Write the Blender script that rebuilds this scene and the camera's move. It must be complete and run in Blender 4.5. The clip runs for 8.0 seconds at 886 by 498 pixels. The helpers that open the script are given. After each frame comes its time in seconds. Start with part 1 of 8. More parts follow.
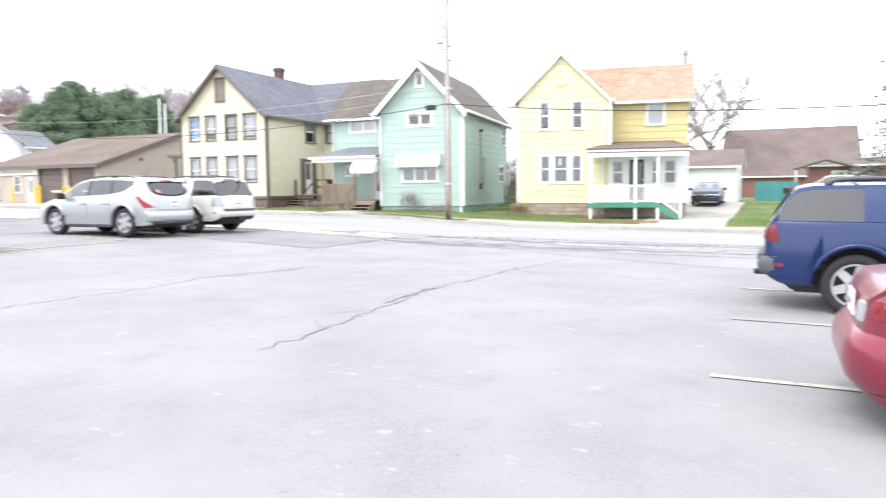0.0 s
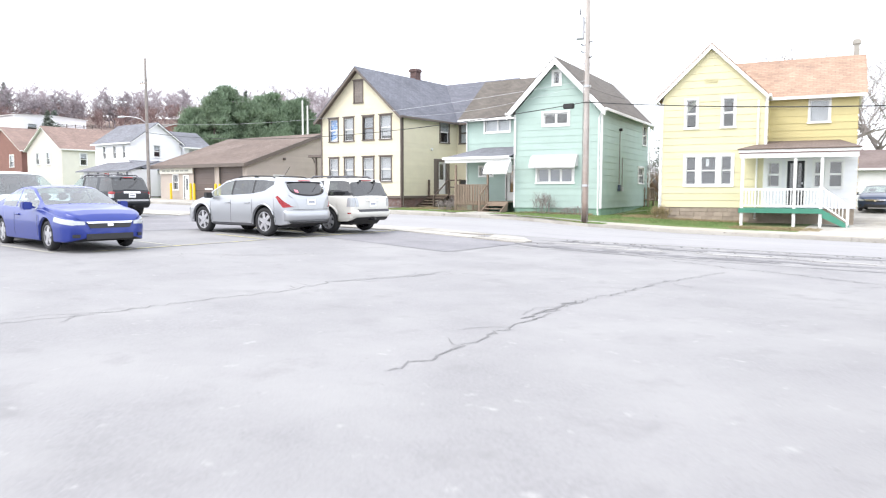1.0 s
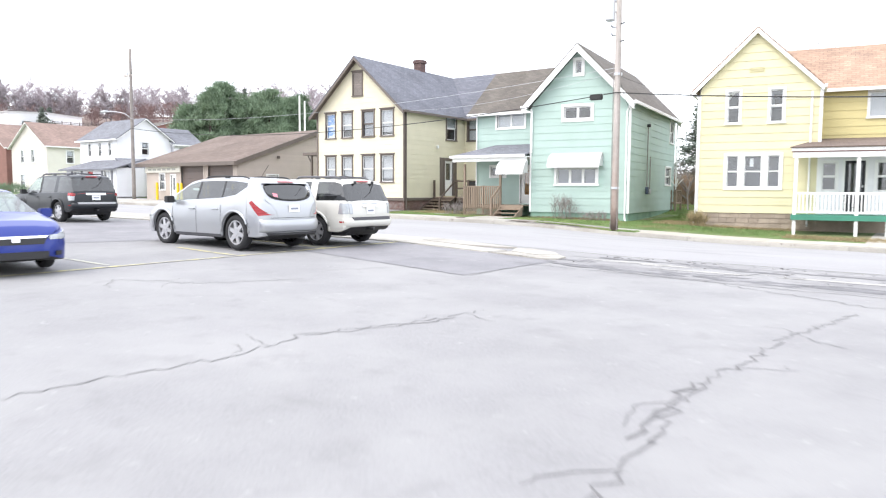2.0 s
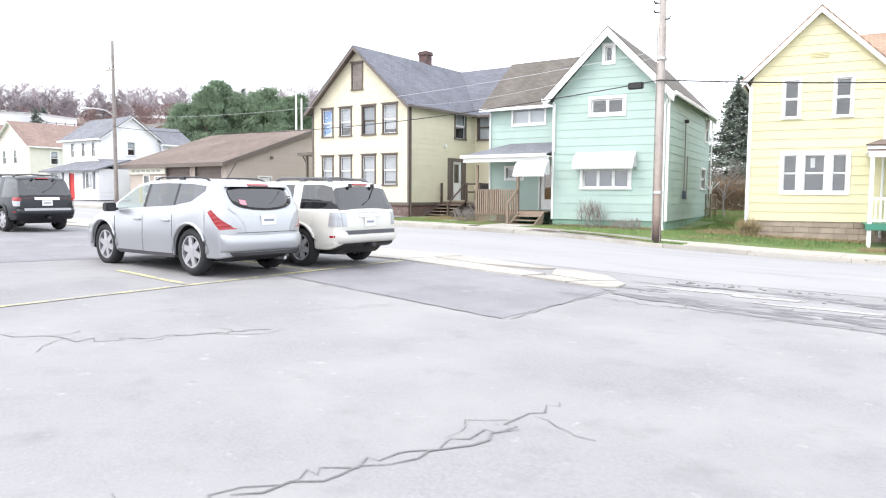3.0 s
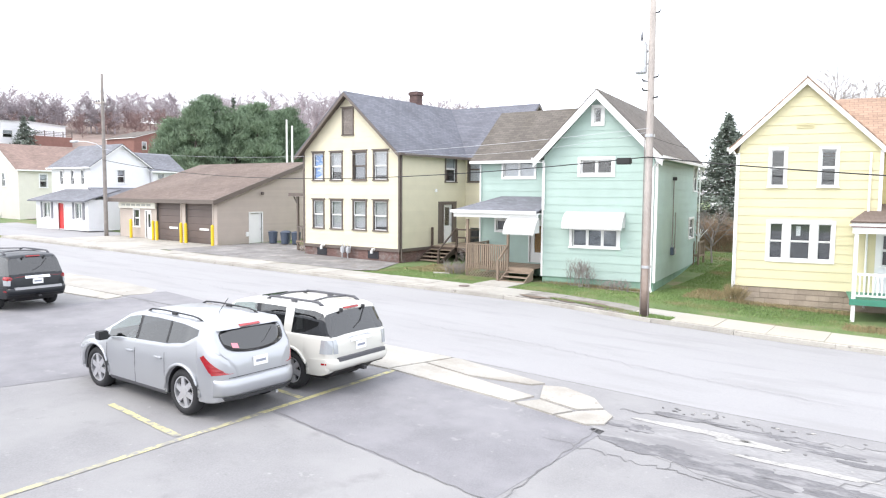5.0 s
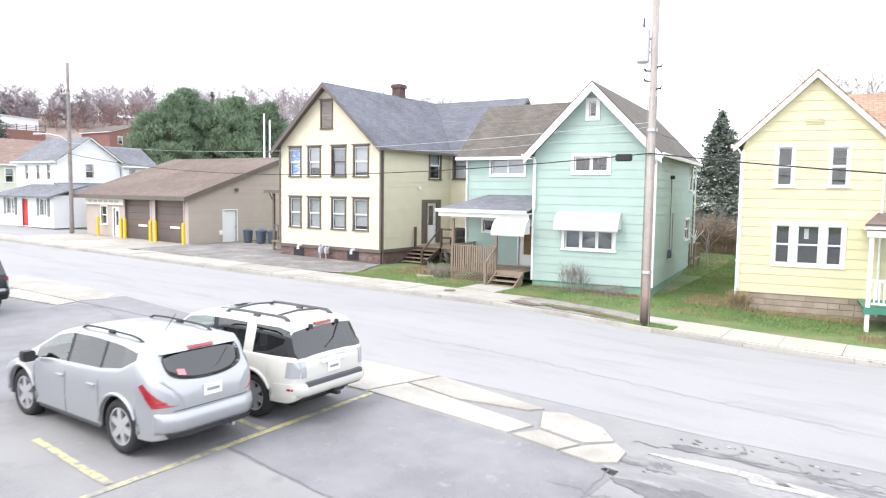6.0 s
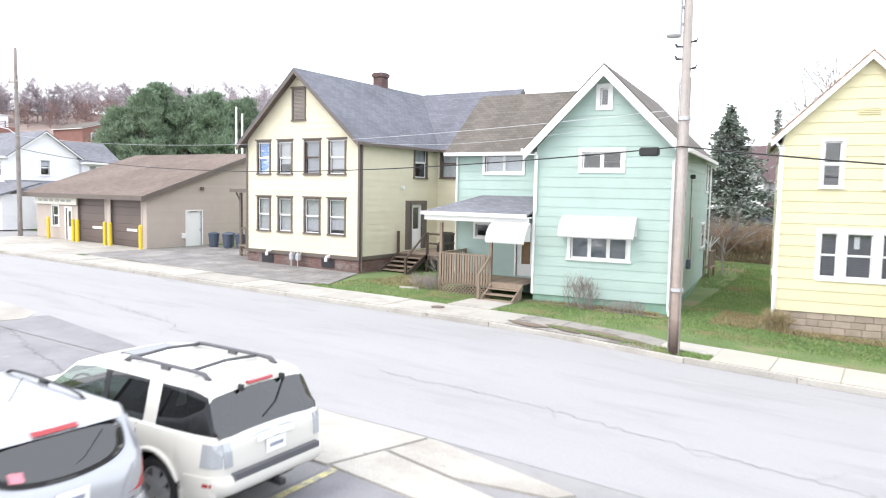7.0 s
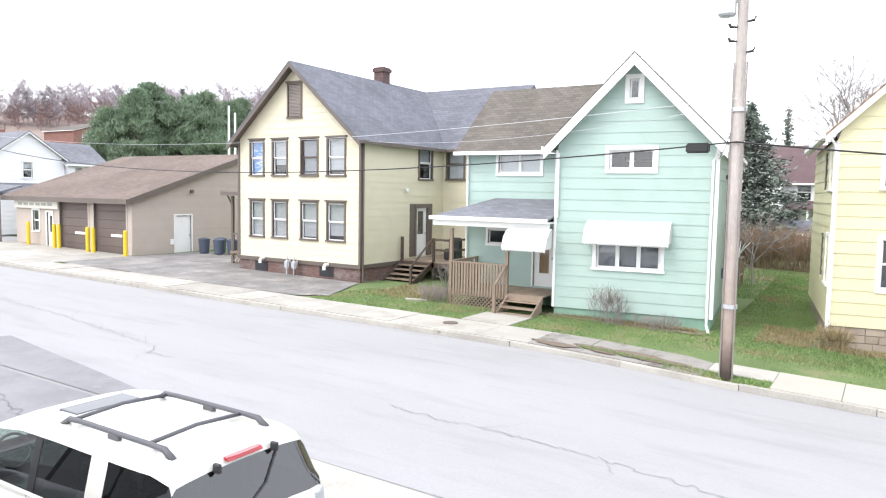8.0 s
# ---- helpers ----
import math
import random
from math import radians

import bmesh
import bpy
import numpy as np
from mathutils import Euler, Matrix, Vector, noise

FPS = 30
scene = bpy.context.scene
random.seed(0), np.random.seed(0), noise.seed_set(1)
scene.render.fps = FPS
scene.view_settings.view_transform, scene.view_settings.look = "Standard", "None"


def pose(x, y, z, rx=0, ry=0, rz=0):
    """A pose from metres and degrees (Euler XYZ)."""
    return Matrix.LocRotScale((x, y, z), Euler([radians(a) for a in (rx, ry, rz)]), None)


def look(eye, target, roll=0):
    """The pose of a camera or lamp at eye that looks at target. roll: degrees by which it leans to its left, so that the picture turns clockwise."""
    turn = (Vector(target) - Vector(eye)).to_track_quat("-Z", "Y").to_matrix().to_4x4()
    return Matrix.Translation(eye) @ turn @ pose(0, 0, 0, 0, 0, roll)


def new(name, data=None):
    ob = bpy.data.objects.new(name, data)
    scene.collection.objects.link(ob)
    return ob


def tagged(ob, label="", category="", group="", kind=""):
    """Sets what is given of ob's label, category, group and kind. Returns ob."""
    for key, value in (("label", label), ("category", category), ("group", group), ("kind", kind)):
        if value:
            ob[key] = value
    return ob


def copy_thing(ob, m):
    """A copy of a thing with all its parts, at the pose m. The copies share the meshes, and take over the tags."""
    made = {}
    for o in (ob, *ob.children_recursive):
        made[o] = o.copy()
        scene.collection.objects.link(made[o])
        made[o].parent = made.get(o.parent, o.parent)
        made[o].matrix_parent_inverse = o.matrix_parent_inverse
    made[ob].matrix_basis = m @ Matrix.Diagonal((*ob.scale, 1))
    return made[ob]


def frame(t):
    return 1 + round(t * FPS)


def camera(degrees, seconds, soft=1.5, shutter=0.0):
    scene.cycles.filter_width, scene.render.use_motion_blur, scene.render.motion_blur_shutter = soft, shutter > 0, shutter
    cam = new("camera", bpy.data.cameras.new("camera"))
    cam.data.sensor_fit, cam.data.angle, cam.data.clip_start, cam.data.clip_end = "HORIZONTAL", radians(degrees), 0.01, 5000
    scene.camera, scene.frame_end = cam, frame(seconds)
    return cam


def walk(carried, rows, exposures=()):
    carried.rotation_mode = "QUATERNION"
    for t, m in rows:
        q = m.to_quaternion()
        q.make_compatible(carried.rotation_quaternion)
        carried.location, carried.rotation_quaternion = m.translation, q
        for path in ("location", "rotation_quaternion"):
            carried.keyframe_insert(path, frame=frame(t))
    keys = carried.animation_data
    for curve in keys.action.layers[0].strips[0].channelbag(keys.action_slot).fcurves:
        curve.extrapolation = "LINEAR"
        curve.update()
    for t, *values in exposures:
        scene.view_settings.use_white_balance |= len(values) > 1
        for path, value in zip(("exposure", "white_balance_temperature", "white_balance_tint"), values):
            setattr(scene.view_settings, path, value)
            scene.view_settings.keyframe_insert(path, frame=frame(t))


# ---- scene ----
cam = camera(63.7, 8.0, 1.15, 0.5)
PATH = [
    (0, (-0.374, -0.723, 1.245), (-1.223, 1.081, 1.084), -0.5),
    (0.5, (-0.305, -0.812, 1.281), (-1.368, 0.875, 1.122), -0.1),
    (1, (-0.878, -0.092, 1.309), (-2.039, 1.529, 1.149), 0.1),
    (1.5, (-1.998, 1.321, 1.354), (-3.168, 2.935, 1.193), 0.3),
    (1.7, (-2.5, 1.93, 1.39), (-3.665, 3.548, 1.227), 0.3),
    (2.8, (-5.836, 5.741, 1.456), (-7.002, 7.359, 1.305), 0.4),
    (3, (-6.121, 6.082, 1.483), (-7.289, 7.698, 1.33), 0.4),
    (3.5, (-6.196, 6.031, 1.918), (-7.367, 7.645, 1.764), 0.5),
    (4, (-6.122, 5.805, 2.896), (-7.289, 7.422, 2.74), 0.6),
    (4.5, (-6.107, 5.802, 3.877), (-7.263, 7.427, 3.718), 0.6),
    (4.7, (-6.086, 5.899, 3.969), (-7.239, 7.525, 3.811), 0.5),
    (5.8, (-6.914, 7.123, 4.068), (-8.029, 8.774, 3.903), 0.7),
    (6, (-7.306, 7.638, 4.03), (-8.412, 9.297, 3.865), 0.8),
    (6.5, (-8.368, 9.109, 4.003), (-9.449, 10.784, 3.836), 0.9),
    (7, (-9.556, 10.819, 4.006), (-10.624, 12.502, 3.843), 1.1),
    (7.5, (-10.752, 12.34, 4.077), (-11.814, 14.028, 3.919), 1.1),
    (8, (-11.268, 12.561, 3.998), (-12.326, 14.251, 3.842), 1.0),
]
walk(cam, [(t, look(eye, target, roll)) for t, eye, target, roll in PATH], [(0, 1.1), (1.0, 1.0), (3.0, 1.03), (4.5, 0.99), (8.0, 1.0)])

# ---- light ----
# Overcast day: a bright, nearly even sky with a wide, weak sun high in the south.
SUN_UP, SUN_TURN = radians(52), radians(200)
world = bpy.data.worlds.new("overcast_sky")
scene.world = world
world.use_nodes = True
wn, wl = world.node_tree.nodes, world.node_tree.links
wn.clear()
w_out = wn.new("ShaderNodeOutputWorld")
w_bg = wn.new("ShaderNodeBackground")
w_sky = wn.new("ShaderNodeTexSky")
w_sky.sky_type = "NISHITA"
w_sky.sun_disc = False
w_sky.sun_elevation, w_sky.sun_rotation = SUN_UP, SUN_TURN
w_sky.dust_density, w_sky.air_density = 4.0, 1.0
w_mix = wn.new("ShaderNodeMix")
w_mix.data_type = "RGBA"
w_mix.inputs[0].default_value = 0.75
w_mix.inputs[7].default_value = (9.4, 9.7, 10.4, 1)
wl.new(w_sky.outputs[0], w_mix.inputs[6])
wl.new(w_mix.outputs[2], w_bg.inputs[0])
w_bg.inputs[1].default_value = 0.15
wl.new(w_bg.outputs[0], w_out.inputs[0])
sun = new("sun", bpy.data.lights.new("sun", "SUN"))
sun.data.energy, sun.data.angle, sun.data.color = 0.7, radians(25), (1.0, 0.97, 0.93)
sun.matrix_world = look((0, 0, 0), (-math.sin(SUN_TURN) * math.cos(SUN_UP), -math.cos(SUN_TURN) * math.cos(SUN_UP), -math.sin(SUN_UP)))


# ---- materials ----
def mat(name, base, rough=0.6, metal=0.0, var=0.12, scale=1.5, grain=0.08, fine=40.0, bump=0.15, rand=0.0, island=0.0, coat=0.0, tint=None, stretch=None, spec=0.5):
    """A painted, stony or wooden surface: broad stains, fine grain, relief, and a shade of its own for each piece."""
    m = bpy.data.materials.new(name)
    m.use_nodes = True
    n, l = m.node_tree.nodes, m.node_tree.links
    p = n["Principled BSDF"]
    co = n.new("ShaderNodeTexCoord")
    mp = n.new("ShaderNodeMapping")
    geo = n.new("ShaderNodeNewGeometry")
    l.new(geo.outputs["Position"], mp.inputs[0])
    if stretch:
        mp.inputs[3].default_value = stretch
    big = n.new("ShaderNodeTexNoise")
    big.inputs["Scale"].default_value, big.inputs["Detail"].default_value = scale, 6
    small = n.new("ShaderNodeTexNoise")
    small.inputs["Scale"].default_value, small.inputs["Detail"].default_value = fine, 4
    l.new(mp.outputs[0], big.inputs[0]), l.new(mp.outputs[0], small.inputs[0])
    total = None
    for src, amount in ((big.outputs[0], var * 3), (small.outputs[0], grain * 3)):
        k = n.new("ShaderNodeMath")
        k.operation = "MULTIPLY_ADD"
        l.new(src, k.inputs[0])
        k.inputs[1].default_value = amount
        k.inputs[2].default_value = -amount / 2
        total = _plus(n, l, total, k.outputs[0])
    for src, amount in ((n.new("ShaderNodeObjectInfo").outputs["Random"], rand), (geo.outputs["Random Per Island"], island)):
        if amount:
            k = n.new("ShaderNodeMath")
            k.operation = "MULTIPLY_ADD"
            l.new(src, k.inputs[0])
            k.inputs[1].default_value, k.inputs[2].default_value = 2 * amount, -amount
            total = _plus(n, l, total, k.outputs[0])
    one = n.new("ShaderNodeMath")
    one.operation = "ADD"
    l.new(total, one.inputs[0])
    one.inputs[1].default_value = 1.0
    mul = n.new("ShaderNodeMix")
    mul.data_type, mul.blend_type = "RGBA", "MULTIPLY"
    mul.inputs[0].default_value = 1.0
    mul.inputs[6].default_value = (*base, 1)
    l.new(one.outputs[0], mul.inputs[7])
    col = mul.outputs[2]
    if tint:
        # further colours in patches of their own shape (moss, rust, wear)
        for colour, size, low, high in ([tint] if isinstance(tint, tuple) else tint):
            tn = n.new("ShaderNodeTexNoise")
            tn.inputs["Scale"].default_value, tn.inputs["Detail"].default_value, tn.inputs["Roughness"].default_value = size, 9, 0.62
            l.new(mp.outputs[0], tn.inputs[0])
            rm = n.new("ShaderNodeMapRange")
            rm.inputs[1].default_value, rm.inputs[2].default_value = low, high
            l.new(tn.outputs[0], rm.inputs[0])
            mx = n.new("ShaderNodeMix")
            mx.data_type = "RGBA"
            l.new(rm.outputs[0], mx.inputs[0])
            l.new(col, mx.inputs[6])
            mx.inputs[7].default_value = (*colour, 1)
            col = mx.outputs[2]
    l.new(col, p.inputs["Base Color"])
    p.inputs["Roughness"].default_value, p.inputs["Metallic"].default_value = rough, metal
    p.inputs["Coat Weight"].default_value, p.inputs["Coat Roughness"].default_value = coat, 0.05
    p.inputs["Specular IOR Level"].default_value = spec
    if bump:
        b = n.new("ShaderNodeBump")
        b.inputs["Strength"].default_value, b.inputs["Distance"].default_value = bump, 0.02
        l.new(small.outputs[0], b.inputs["Height"])
        l.new(b.outputs[0], p.inputs["Normal"])
    return m


def _plus(n, l, a, b):
    if a is None:
        return b
    k = n.new("ShaderNodeMath")
    l.new(a, k.inputs[0]), l.new(b, k.inputs[1])
    return k.outputs[0]


def glass(name, tint, gloss=0.03, mirror=0.09):
    """Thin pane: clear or tinted, with a mirror gloss that grows at grazing angles."""
    m = bpy.data.materials.new(name)
    m.use_nodes = True
    n, l = m.node_tree.nodes, m.node_tree.links
    n.remove(n["Principled BSDF"])
    tr, gl, mx = n.new("ShaderNodeBsdfTransparent"), n.new("ShaderNodeBsdfGlossy"), n.new("ShaderNodeMixShader")
    lw, pw, sc = n.new("ShaderNodeLayerWeight"), n.new("ShaderNodeMath"), n.new("ShaderNodeMath")
    tr.inputs[0].default_value = (*tint, 1)
    gl.inputs["Roughness"].default_value = gloss
    lw.inputs[0].default_value = 0.5
    pw.operation, sc.operation = "POWER", "MULTIPLY_ADD"
    pw.inputs[1].default_value = 4.0
    sc.inputs[1].default_value, sc.inputs[2].default_value = 1 - mirror, mirror
    l.new(lw.outputs["Facing"], pw.inputs[0]), l.new(pw.outputs[0], sc.inputs[0]), l.new(sc.outputs[0], mx.inputs[0])
    l.new(tr.outputs[0], mx.inputs[1]), l.new(gl.outputs[0], mx.inputs[2])
    l.new(mx.outputs[0], n["Material Output"].inputs[0])
    return m


def shingles(name, base, width, height, dark=0.75, moss=None):
    """Roof or brick courses: offset rows with joints, each piece of a slightly different shade."""
    m = mat(name, base, 0.9, var=0.22, scale=0.7, grain=0.2, fine=30, bump=0.3, tint=moss)
    n, l = m.node_tree.nodes, m.node_tree.links
    p = n["Principled BSDF"]
    uv = n.new("ShaderNodeUVMap")
    br = n.new("ShaderNodeTexBrick")
    br.inputs["Scale"].default_value = 1.0
    br.inputs["Brick Width"].default_value, br.inputs["Row Height"].default_value = width, height
    br.inputs["Mortar Size"].default_value, br.inputs["Mortar Smooth"].default_value = height * 0.07, 0.3
    br.inputs["Color1"].default_value = (1, 1, 1, 1)
    br.inputs["Color2"].default_value = (dark, dark, dark, 1)
    br.inputs["Mortar"].default_value = (0.55, 0.55, 0.55, 1)
    l.new(uv.outputs[0], br.inputs[0])
    old = p.inputs["Base Color"].links[0].from_socket
    mx = n.new("ShaderNodeMix")
    mx.data_type, mx.blend_type = "RGBA", "MULTIPLY"
    mx.inputs[0].default_value = 1.0
    l.new(old, mx.inputs[6]), l.new(br.outputs[0], mx.inputs[7]), l.new(mx.outputs[2], p.inputs["Base Color"])
    b = n.new("ShaderNodeBump")
    b.inputs["Strength"].default_value, b.inputs["Distance"].default_value = 0.6, 0.01
    l.new(br.outputs["Fac"], b.inputs["Height"])
    b.invert = True
    l.new(p.inputs["Normal"].links[0].from_socket, b.inputs["Normal"])
    l.new(b.outputs[0], p.inputs["Normal"])
    return m


CREAM = mat("cream_siding", (0.665, 0.615, 0.465), 0.6, var=0.05, grain=0.04, bump=0.08, rand=0.03)
MINT = mat("mint_green_siding", (0.378, 0.49, 0.445), 0.6, var=0.07, grain=0.05, bump=0.08, rand=0.03, tint=((0.34, 0.52, 0.43), 1.1, 0.60, 0.85))
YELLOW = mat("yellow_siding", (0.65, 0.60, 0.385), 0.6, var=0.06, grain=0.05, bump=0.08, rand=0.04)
# Darker golden copy of the yellow siding, with the east wall's shade in its colour.
SHADED_YELLOW = mat("shaded_yellow_siding", (0.54, 0.40, 0.14), 0.6, var=0.07, grain=0.05, bump=0.08, rand=0.04)
TAN = mat("tan_vinyl_siding", (0.46, 0.395, 0.345), 0.55, var=0.05, grain=0.04, bump=0.06, rand=0.03)
WHITE_SIDING = mat("white_siding", (0.78, 0.78, 0.80), 0.55, var=0.04, grain=0.03, bump=0.05, rand=0.03)
BEIGE_SIDING = mat("beige_siding", (0.58, 0.54, 0.50), 0.6, var=0.05, rand=0.03)
WHITE = mat("white_paint", (0.80, 0.80, 0.79), 0.45, var=0.05, grain=0.03, bump=0.05)
BROWN_TRIM = mat("dark_brown_paint", (0.13, 0.105, 0.09), 0.5, var=0.15, grain=0.1, bump=0.1)
GREEN_PAINT = mat("green_porch_paint", (0.05, 0.22, 0.15), 0.5, var=0.12)
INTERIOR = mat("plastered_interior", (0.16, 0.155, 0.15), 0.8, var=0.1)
AWNING = mat("white_awning_metal", (0.58, 0.58, 0.57), 0.5, var=0.06, grain=0.03, bump=0.05)
DIM_CLOTH = mat("dim_grey_curtain", (0.26, 0.265, 0.29), 0.9, var=0.2, scale=7, stretch=(6, 6, 0.3), bump=0)
DARK = mat("dark_interior", (0.03, 0.03, 0.035), 0.8, var=0.1)
BLIND = mat("pale_blind", (0.62, 0.62, 0.64), 0.7, var=0.05)
CURTAIN = mat("white_curtain", (0.50, 0.49, 0.50), 0.9, var=0.12, scale=6, stretch=(6, 6, 0.3))
BLUE_CLOTH = mat("blue_and_white_curtain", (0.12, 0.30, 0.66), 0.9, var=0.1, tint=((0.75, 0.78, 0.82), 2.2, 0.5, 0.56), stretch=(0.6, 0.6, 2.4))
PANE = glass("window_glass", (0.90, 0.92, 0.93), 0.03, 0.085)
SLATE = shingles("grey_slate_shingles", (0.165, 0.17, 0.20), 0.3, 0.16)
BROWN_ROOF = shingles("weathered_brown_shingles", (0.155, 0.137, 0.12), 0.3, 0.15, moss=((0.12, 0.105, 0.085), 0.8, 0.5, 0.75))
ORANGE_ROOF = shingles("faded_orange_shingles", (0.44, 0.30, 0.22), 0.3, 0.15, moss=((0.28, 0.20, 0.16), 0.9, 0.55, 0.8))
GARAGE_ROOF = shingles("brown_garage_shingles", (0.175, 0.130, 0.108), 0.3, 0.15, moss=((0.21, 0.16, 0.135), 0.25, 0.5, 0.62))
GREY_ROOF = shingles("grey_asphalt_shingles", (0.20, 0.205, 0.23), 0.3, 0.15)
REDBROWN_ROOF = shingles("red_brown_shingles", (0.29, 0.205, 0.175), 0.3, 0.15)
DARK_BRICK = shingles("sooty_chimney_brick", (0.15, 0.095, 0.09), 0.21, 0.075, dark=0.7)
BRICK = shingles("red_brick", (0.205, 0.125, 0.11), 0.21, 0.075, dark=0.7, moss=((0.27, 0.235, 0.22), 1.3, 0.52, 0.70))
CONCRETE = mat("pale_concrete", (0.385, 0.365, 0.33), 0.85, var=0.16, scale=0.9, grain=0.14, fine=25, bump=0.25, rand=0.10, tint=[((0.28, 0.255, 0.22), 0.8, 0.50, 0.75), ((0.17, 0.15, 0.13), 2.6, 0.62, 0.74)])
BLOCK = mat("stone_foundation_block", (0.36, 0.30, 0.24), 0.9, var=0.2, scale=3, grain=0.15, bump=0.5, rand=0.15)
GREEN_BLOCK = mat("green_painted_foundation", (0.22, 0.36, 0.28), 0.8, var=0.2, scale=2, bump=0.2)
ASPHALT = mat("worn_parking_asphalt", (0.236, 0.231, 0.235), 0.92, var=0.09, scale=0.8, grain=0.16, fine=34, bump=0.35, tint=[((0.278, 0.273, 0.273), 0.45, 0.40, 0.62), ((0.205, 0.20, 0.203), 1.5, 0.56, 0.76), ((0.335, 0.33, 0.325), 5.0, 0.63, 0.74), ((0.19, 0.186, 0.187), 9.0, 0.66, 0.76)])
STREET = mat("pale_street_asphalt", (0.31, 0.305, 0.31), 0.92, var=0.08, scale=0.25, grain=0.14, fine=60, bump=0.3, tint=((0.265, 0.26, 0.262), 0.8, 0.5, 0.75), stretch=(0.35, 1.6, 1))
PATCH = mat("dark_asphalt_patch", (0.195, 0.190, 0.202), 0.92, var=0.12, scale=1.3, grain=0.18, fine=40, bump=0.35, tint=[((0.25, 0.244, 0.255), 0.6, 0.42, 0.66), ((0.29, 0.285, 0.285), 4.0, 0.62, 0.74)])
CRACK_PALE = mat("fine_street_crack", (0.215, 0.21, 0.213), 0.9, var=0.2, scale=3, bump=0.2)
DARK_POLE = mat("dark_pole_wood", (0.25, 0.225, 0.21), 0.9, var=0.25, scale=3, grain=0.25, bump=0.4)
NEW_CONCRETE = mat("new_pale_concrete", (0.415, 0.385, 0.335), 0.85, var=0.08, scale=0.9, grain=0.1, fine=25, bump=0.2, rand=0.05)
OLD_CONCRETE = mat("grimy_old_concrete", (0.265, 0.25, 0.23), 0.9, var=0.2, scale=1.4, grain=0.2, fine=20, bump=0.35, rand=0.12, tint=((0.15, 0.135, 0.12), 1.8, 0.55, 0.68))
WING_YELLOW = mat("ochre_yellow_siding", (0.55, 0.475, 0.235), 0.6, var=0.07, grain=0.05, bump=0.08, rand=0.05)
TAR = mat("cracked_tar", (0.165, 0.161, 0.163), 0.9, var=0.3, scale=3, bump=0.4)
YELLOW_LINE = mat("worn_yellow_road_paint", (0.55, 0.50, 0.25), 0.85, var=0.15, grain=0.25, fine=25, tint=[((0.27, 0.265, 0.26), 5.5, 0.48, 0.62), ((0.25, 0.245, 0.245), 0.7, 0.49, 0.62)])
WHITE_LINE = mat("worn_white_road_paint", (0.48, 0.465, 0.39), 0.85, var=0.1, grain=0.2, fine=25, tint=[((0.27, 0.268, 0.262), 4.0, 0.50, 0.64), ((0.27, 0.265, 0.26), 0.8, 0.50, 0.64)])
GRASS_SOIL = mat("spring_grass_ground", (0.125, 0.18, 0.065), 0.95, var=0.25, scale=0.5, grain=0.25, fine=20, bump=0.5, tint=((0.23, 0.19, 0.12), 0.5, 0.52, 0.66))
GRASS_BLADE = mat("grass_blades", (0.19, 0.275, 0.105), 0.9, var=0.25, scale=0.5, bump=0, island=0.3, tint=((0.31, 0.27, 0.15), 0.7, 0.52, 0.68), spec=0.1)
DRY_GRASS = mat("dry_grass", (0.30, 0.24, 0.13), 0.9, var=0.2, bump=0, island=0.3)
DECK = mat("weathered_deck_wood", (0.26, 0.20, 0.15), 0.8, var=0.15, scale=4, grain=0.2, fine=30, bump=0.3, rand=0.12, stretch=(1, 1, 0.3))
DARK_DECK = mat("dark_stained_deck_wood", (0.085, 0.06, 0.048), 0.75, var=0.2, scale=4, grain=0.2, bump=0.3, rand=0.1)
POLE_WOOD = mat("grey_pole_wood", (0.46, 0.415, 0.385), 0.9, var=0.22, scale=3, grain=0.25, fine=35, bump=0.5, stretch=(3, 3, 0.25), tint=((0.20, 0.14, 0.11), 0.9, 0.58, 0.75))
STEEL = mat("galvanised_steel", (0.55, 0.56, 0.58), 0.45, 0.7, var=0.1)
CABLE = mat("black_cable", (0.02, 0.02, 0.02), 0.6, var=0.1, bump=0)
BOLLARD = mat("yellow_bollard_paint", (0.72, 0.50, 0.02), 0.5, var=0.1)
RED_PAINT = mat("red_door_paint", (0.5, 0.03, 0.03), 0.5)
GREY_BIN = mat("blue_grey_plastic", (0.07, 0.09, 0.13), 0.5, var=0.1)
BARK = mat("grey_bark", (0.11, 0.09, 0.08), 0.95, var=0.2, scale=3, bump=0.4)
GRAVEL = mat("grey_brown_gravel", (0.20, 0.19, 0.185), 0.95, var=0.3, scale=1.2, grain=0.35, fine=18, bump=0.6, tint=[((0.32, 0.305, 0.29), 0.9, 0.50, 0.64), ((0.15, 0.125, 0.105), 1.8, 0.56, 0.68)])
# Twig colour lifted to a pale lilac-grey to paint in the distance haze.
HAZED_TWIG = mat("hazed_lilac_twigs", (0.40, 0.355, 0.375), 0.95, var=0.2, scale=0.1, bump=0, island=0.25)
TWIG = mat("bare_twigs", (0.27, 0.24, 0.225), 0.95, var=0.2, scale=0.3, bump=0, island=0.2)
NEEDLE = mat("pine_needles", (0.21, 0.28, 0.19), 0.95, var=0.25, scale=0.25, bump=0, island=0.15, rand=0.12, spec=0.08)
SPRUCE = mat("spruce_needles", (0.19, 0.22, 0.19), 0.95, var=0.3, scale=0.5, bump=0, island=0.35, spec=0.08)
BROWN_LEAF = mat("dry_brown_leaves", (0.21, 0.165, 0.145), 0.9, var=0.3, scale=0.6, bump=0, island=0.35)


# ---- building blocks ----
def mesh_of(name, bm, material, smooth=False):
    me = bpy.data.meshes.new(name)
    bm.to_mesh(me)
    bm.free()
    if material:
        me.materials.append(material)
    if smooth:
        me.shade_smooth()
    return me


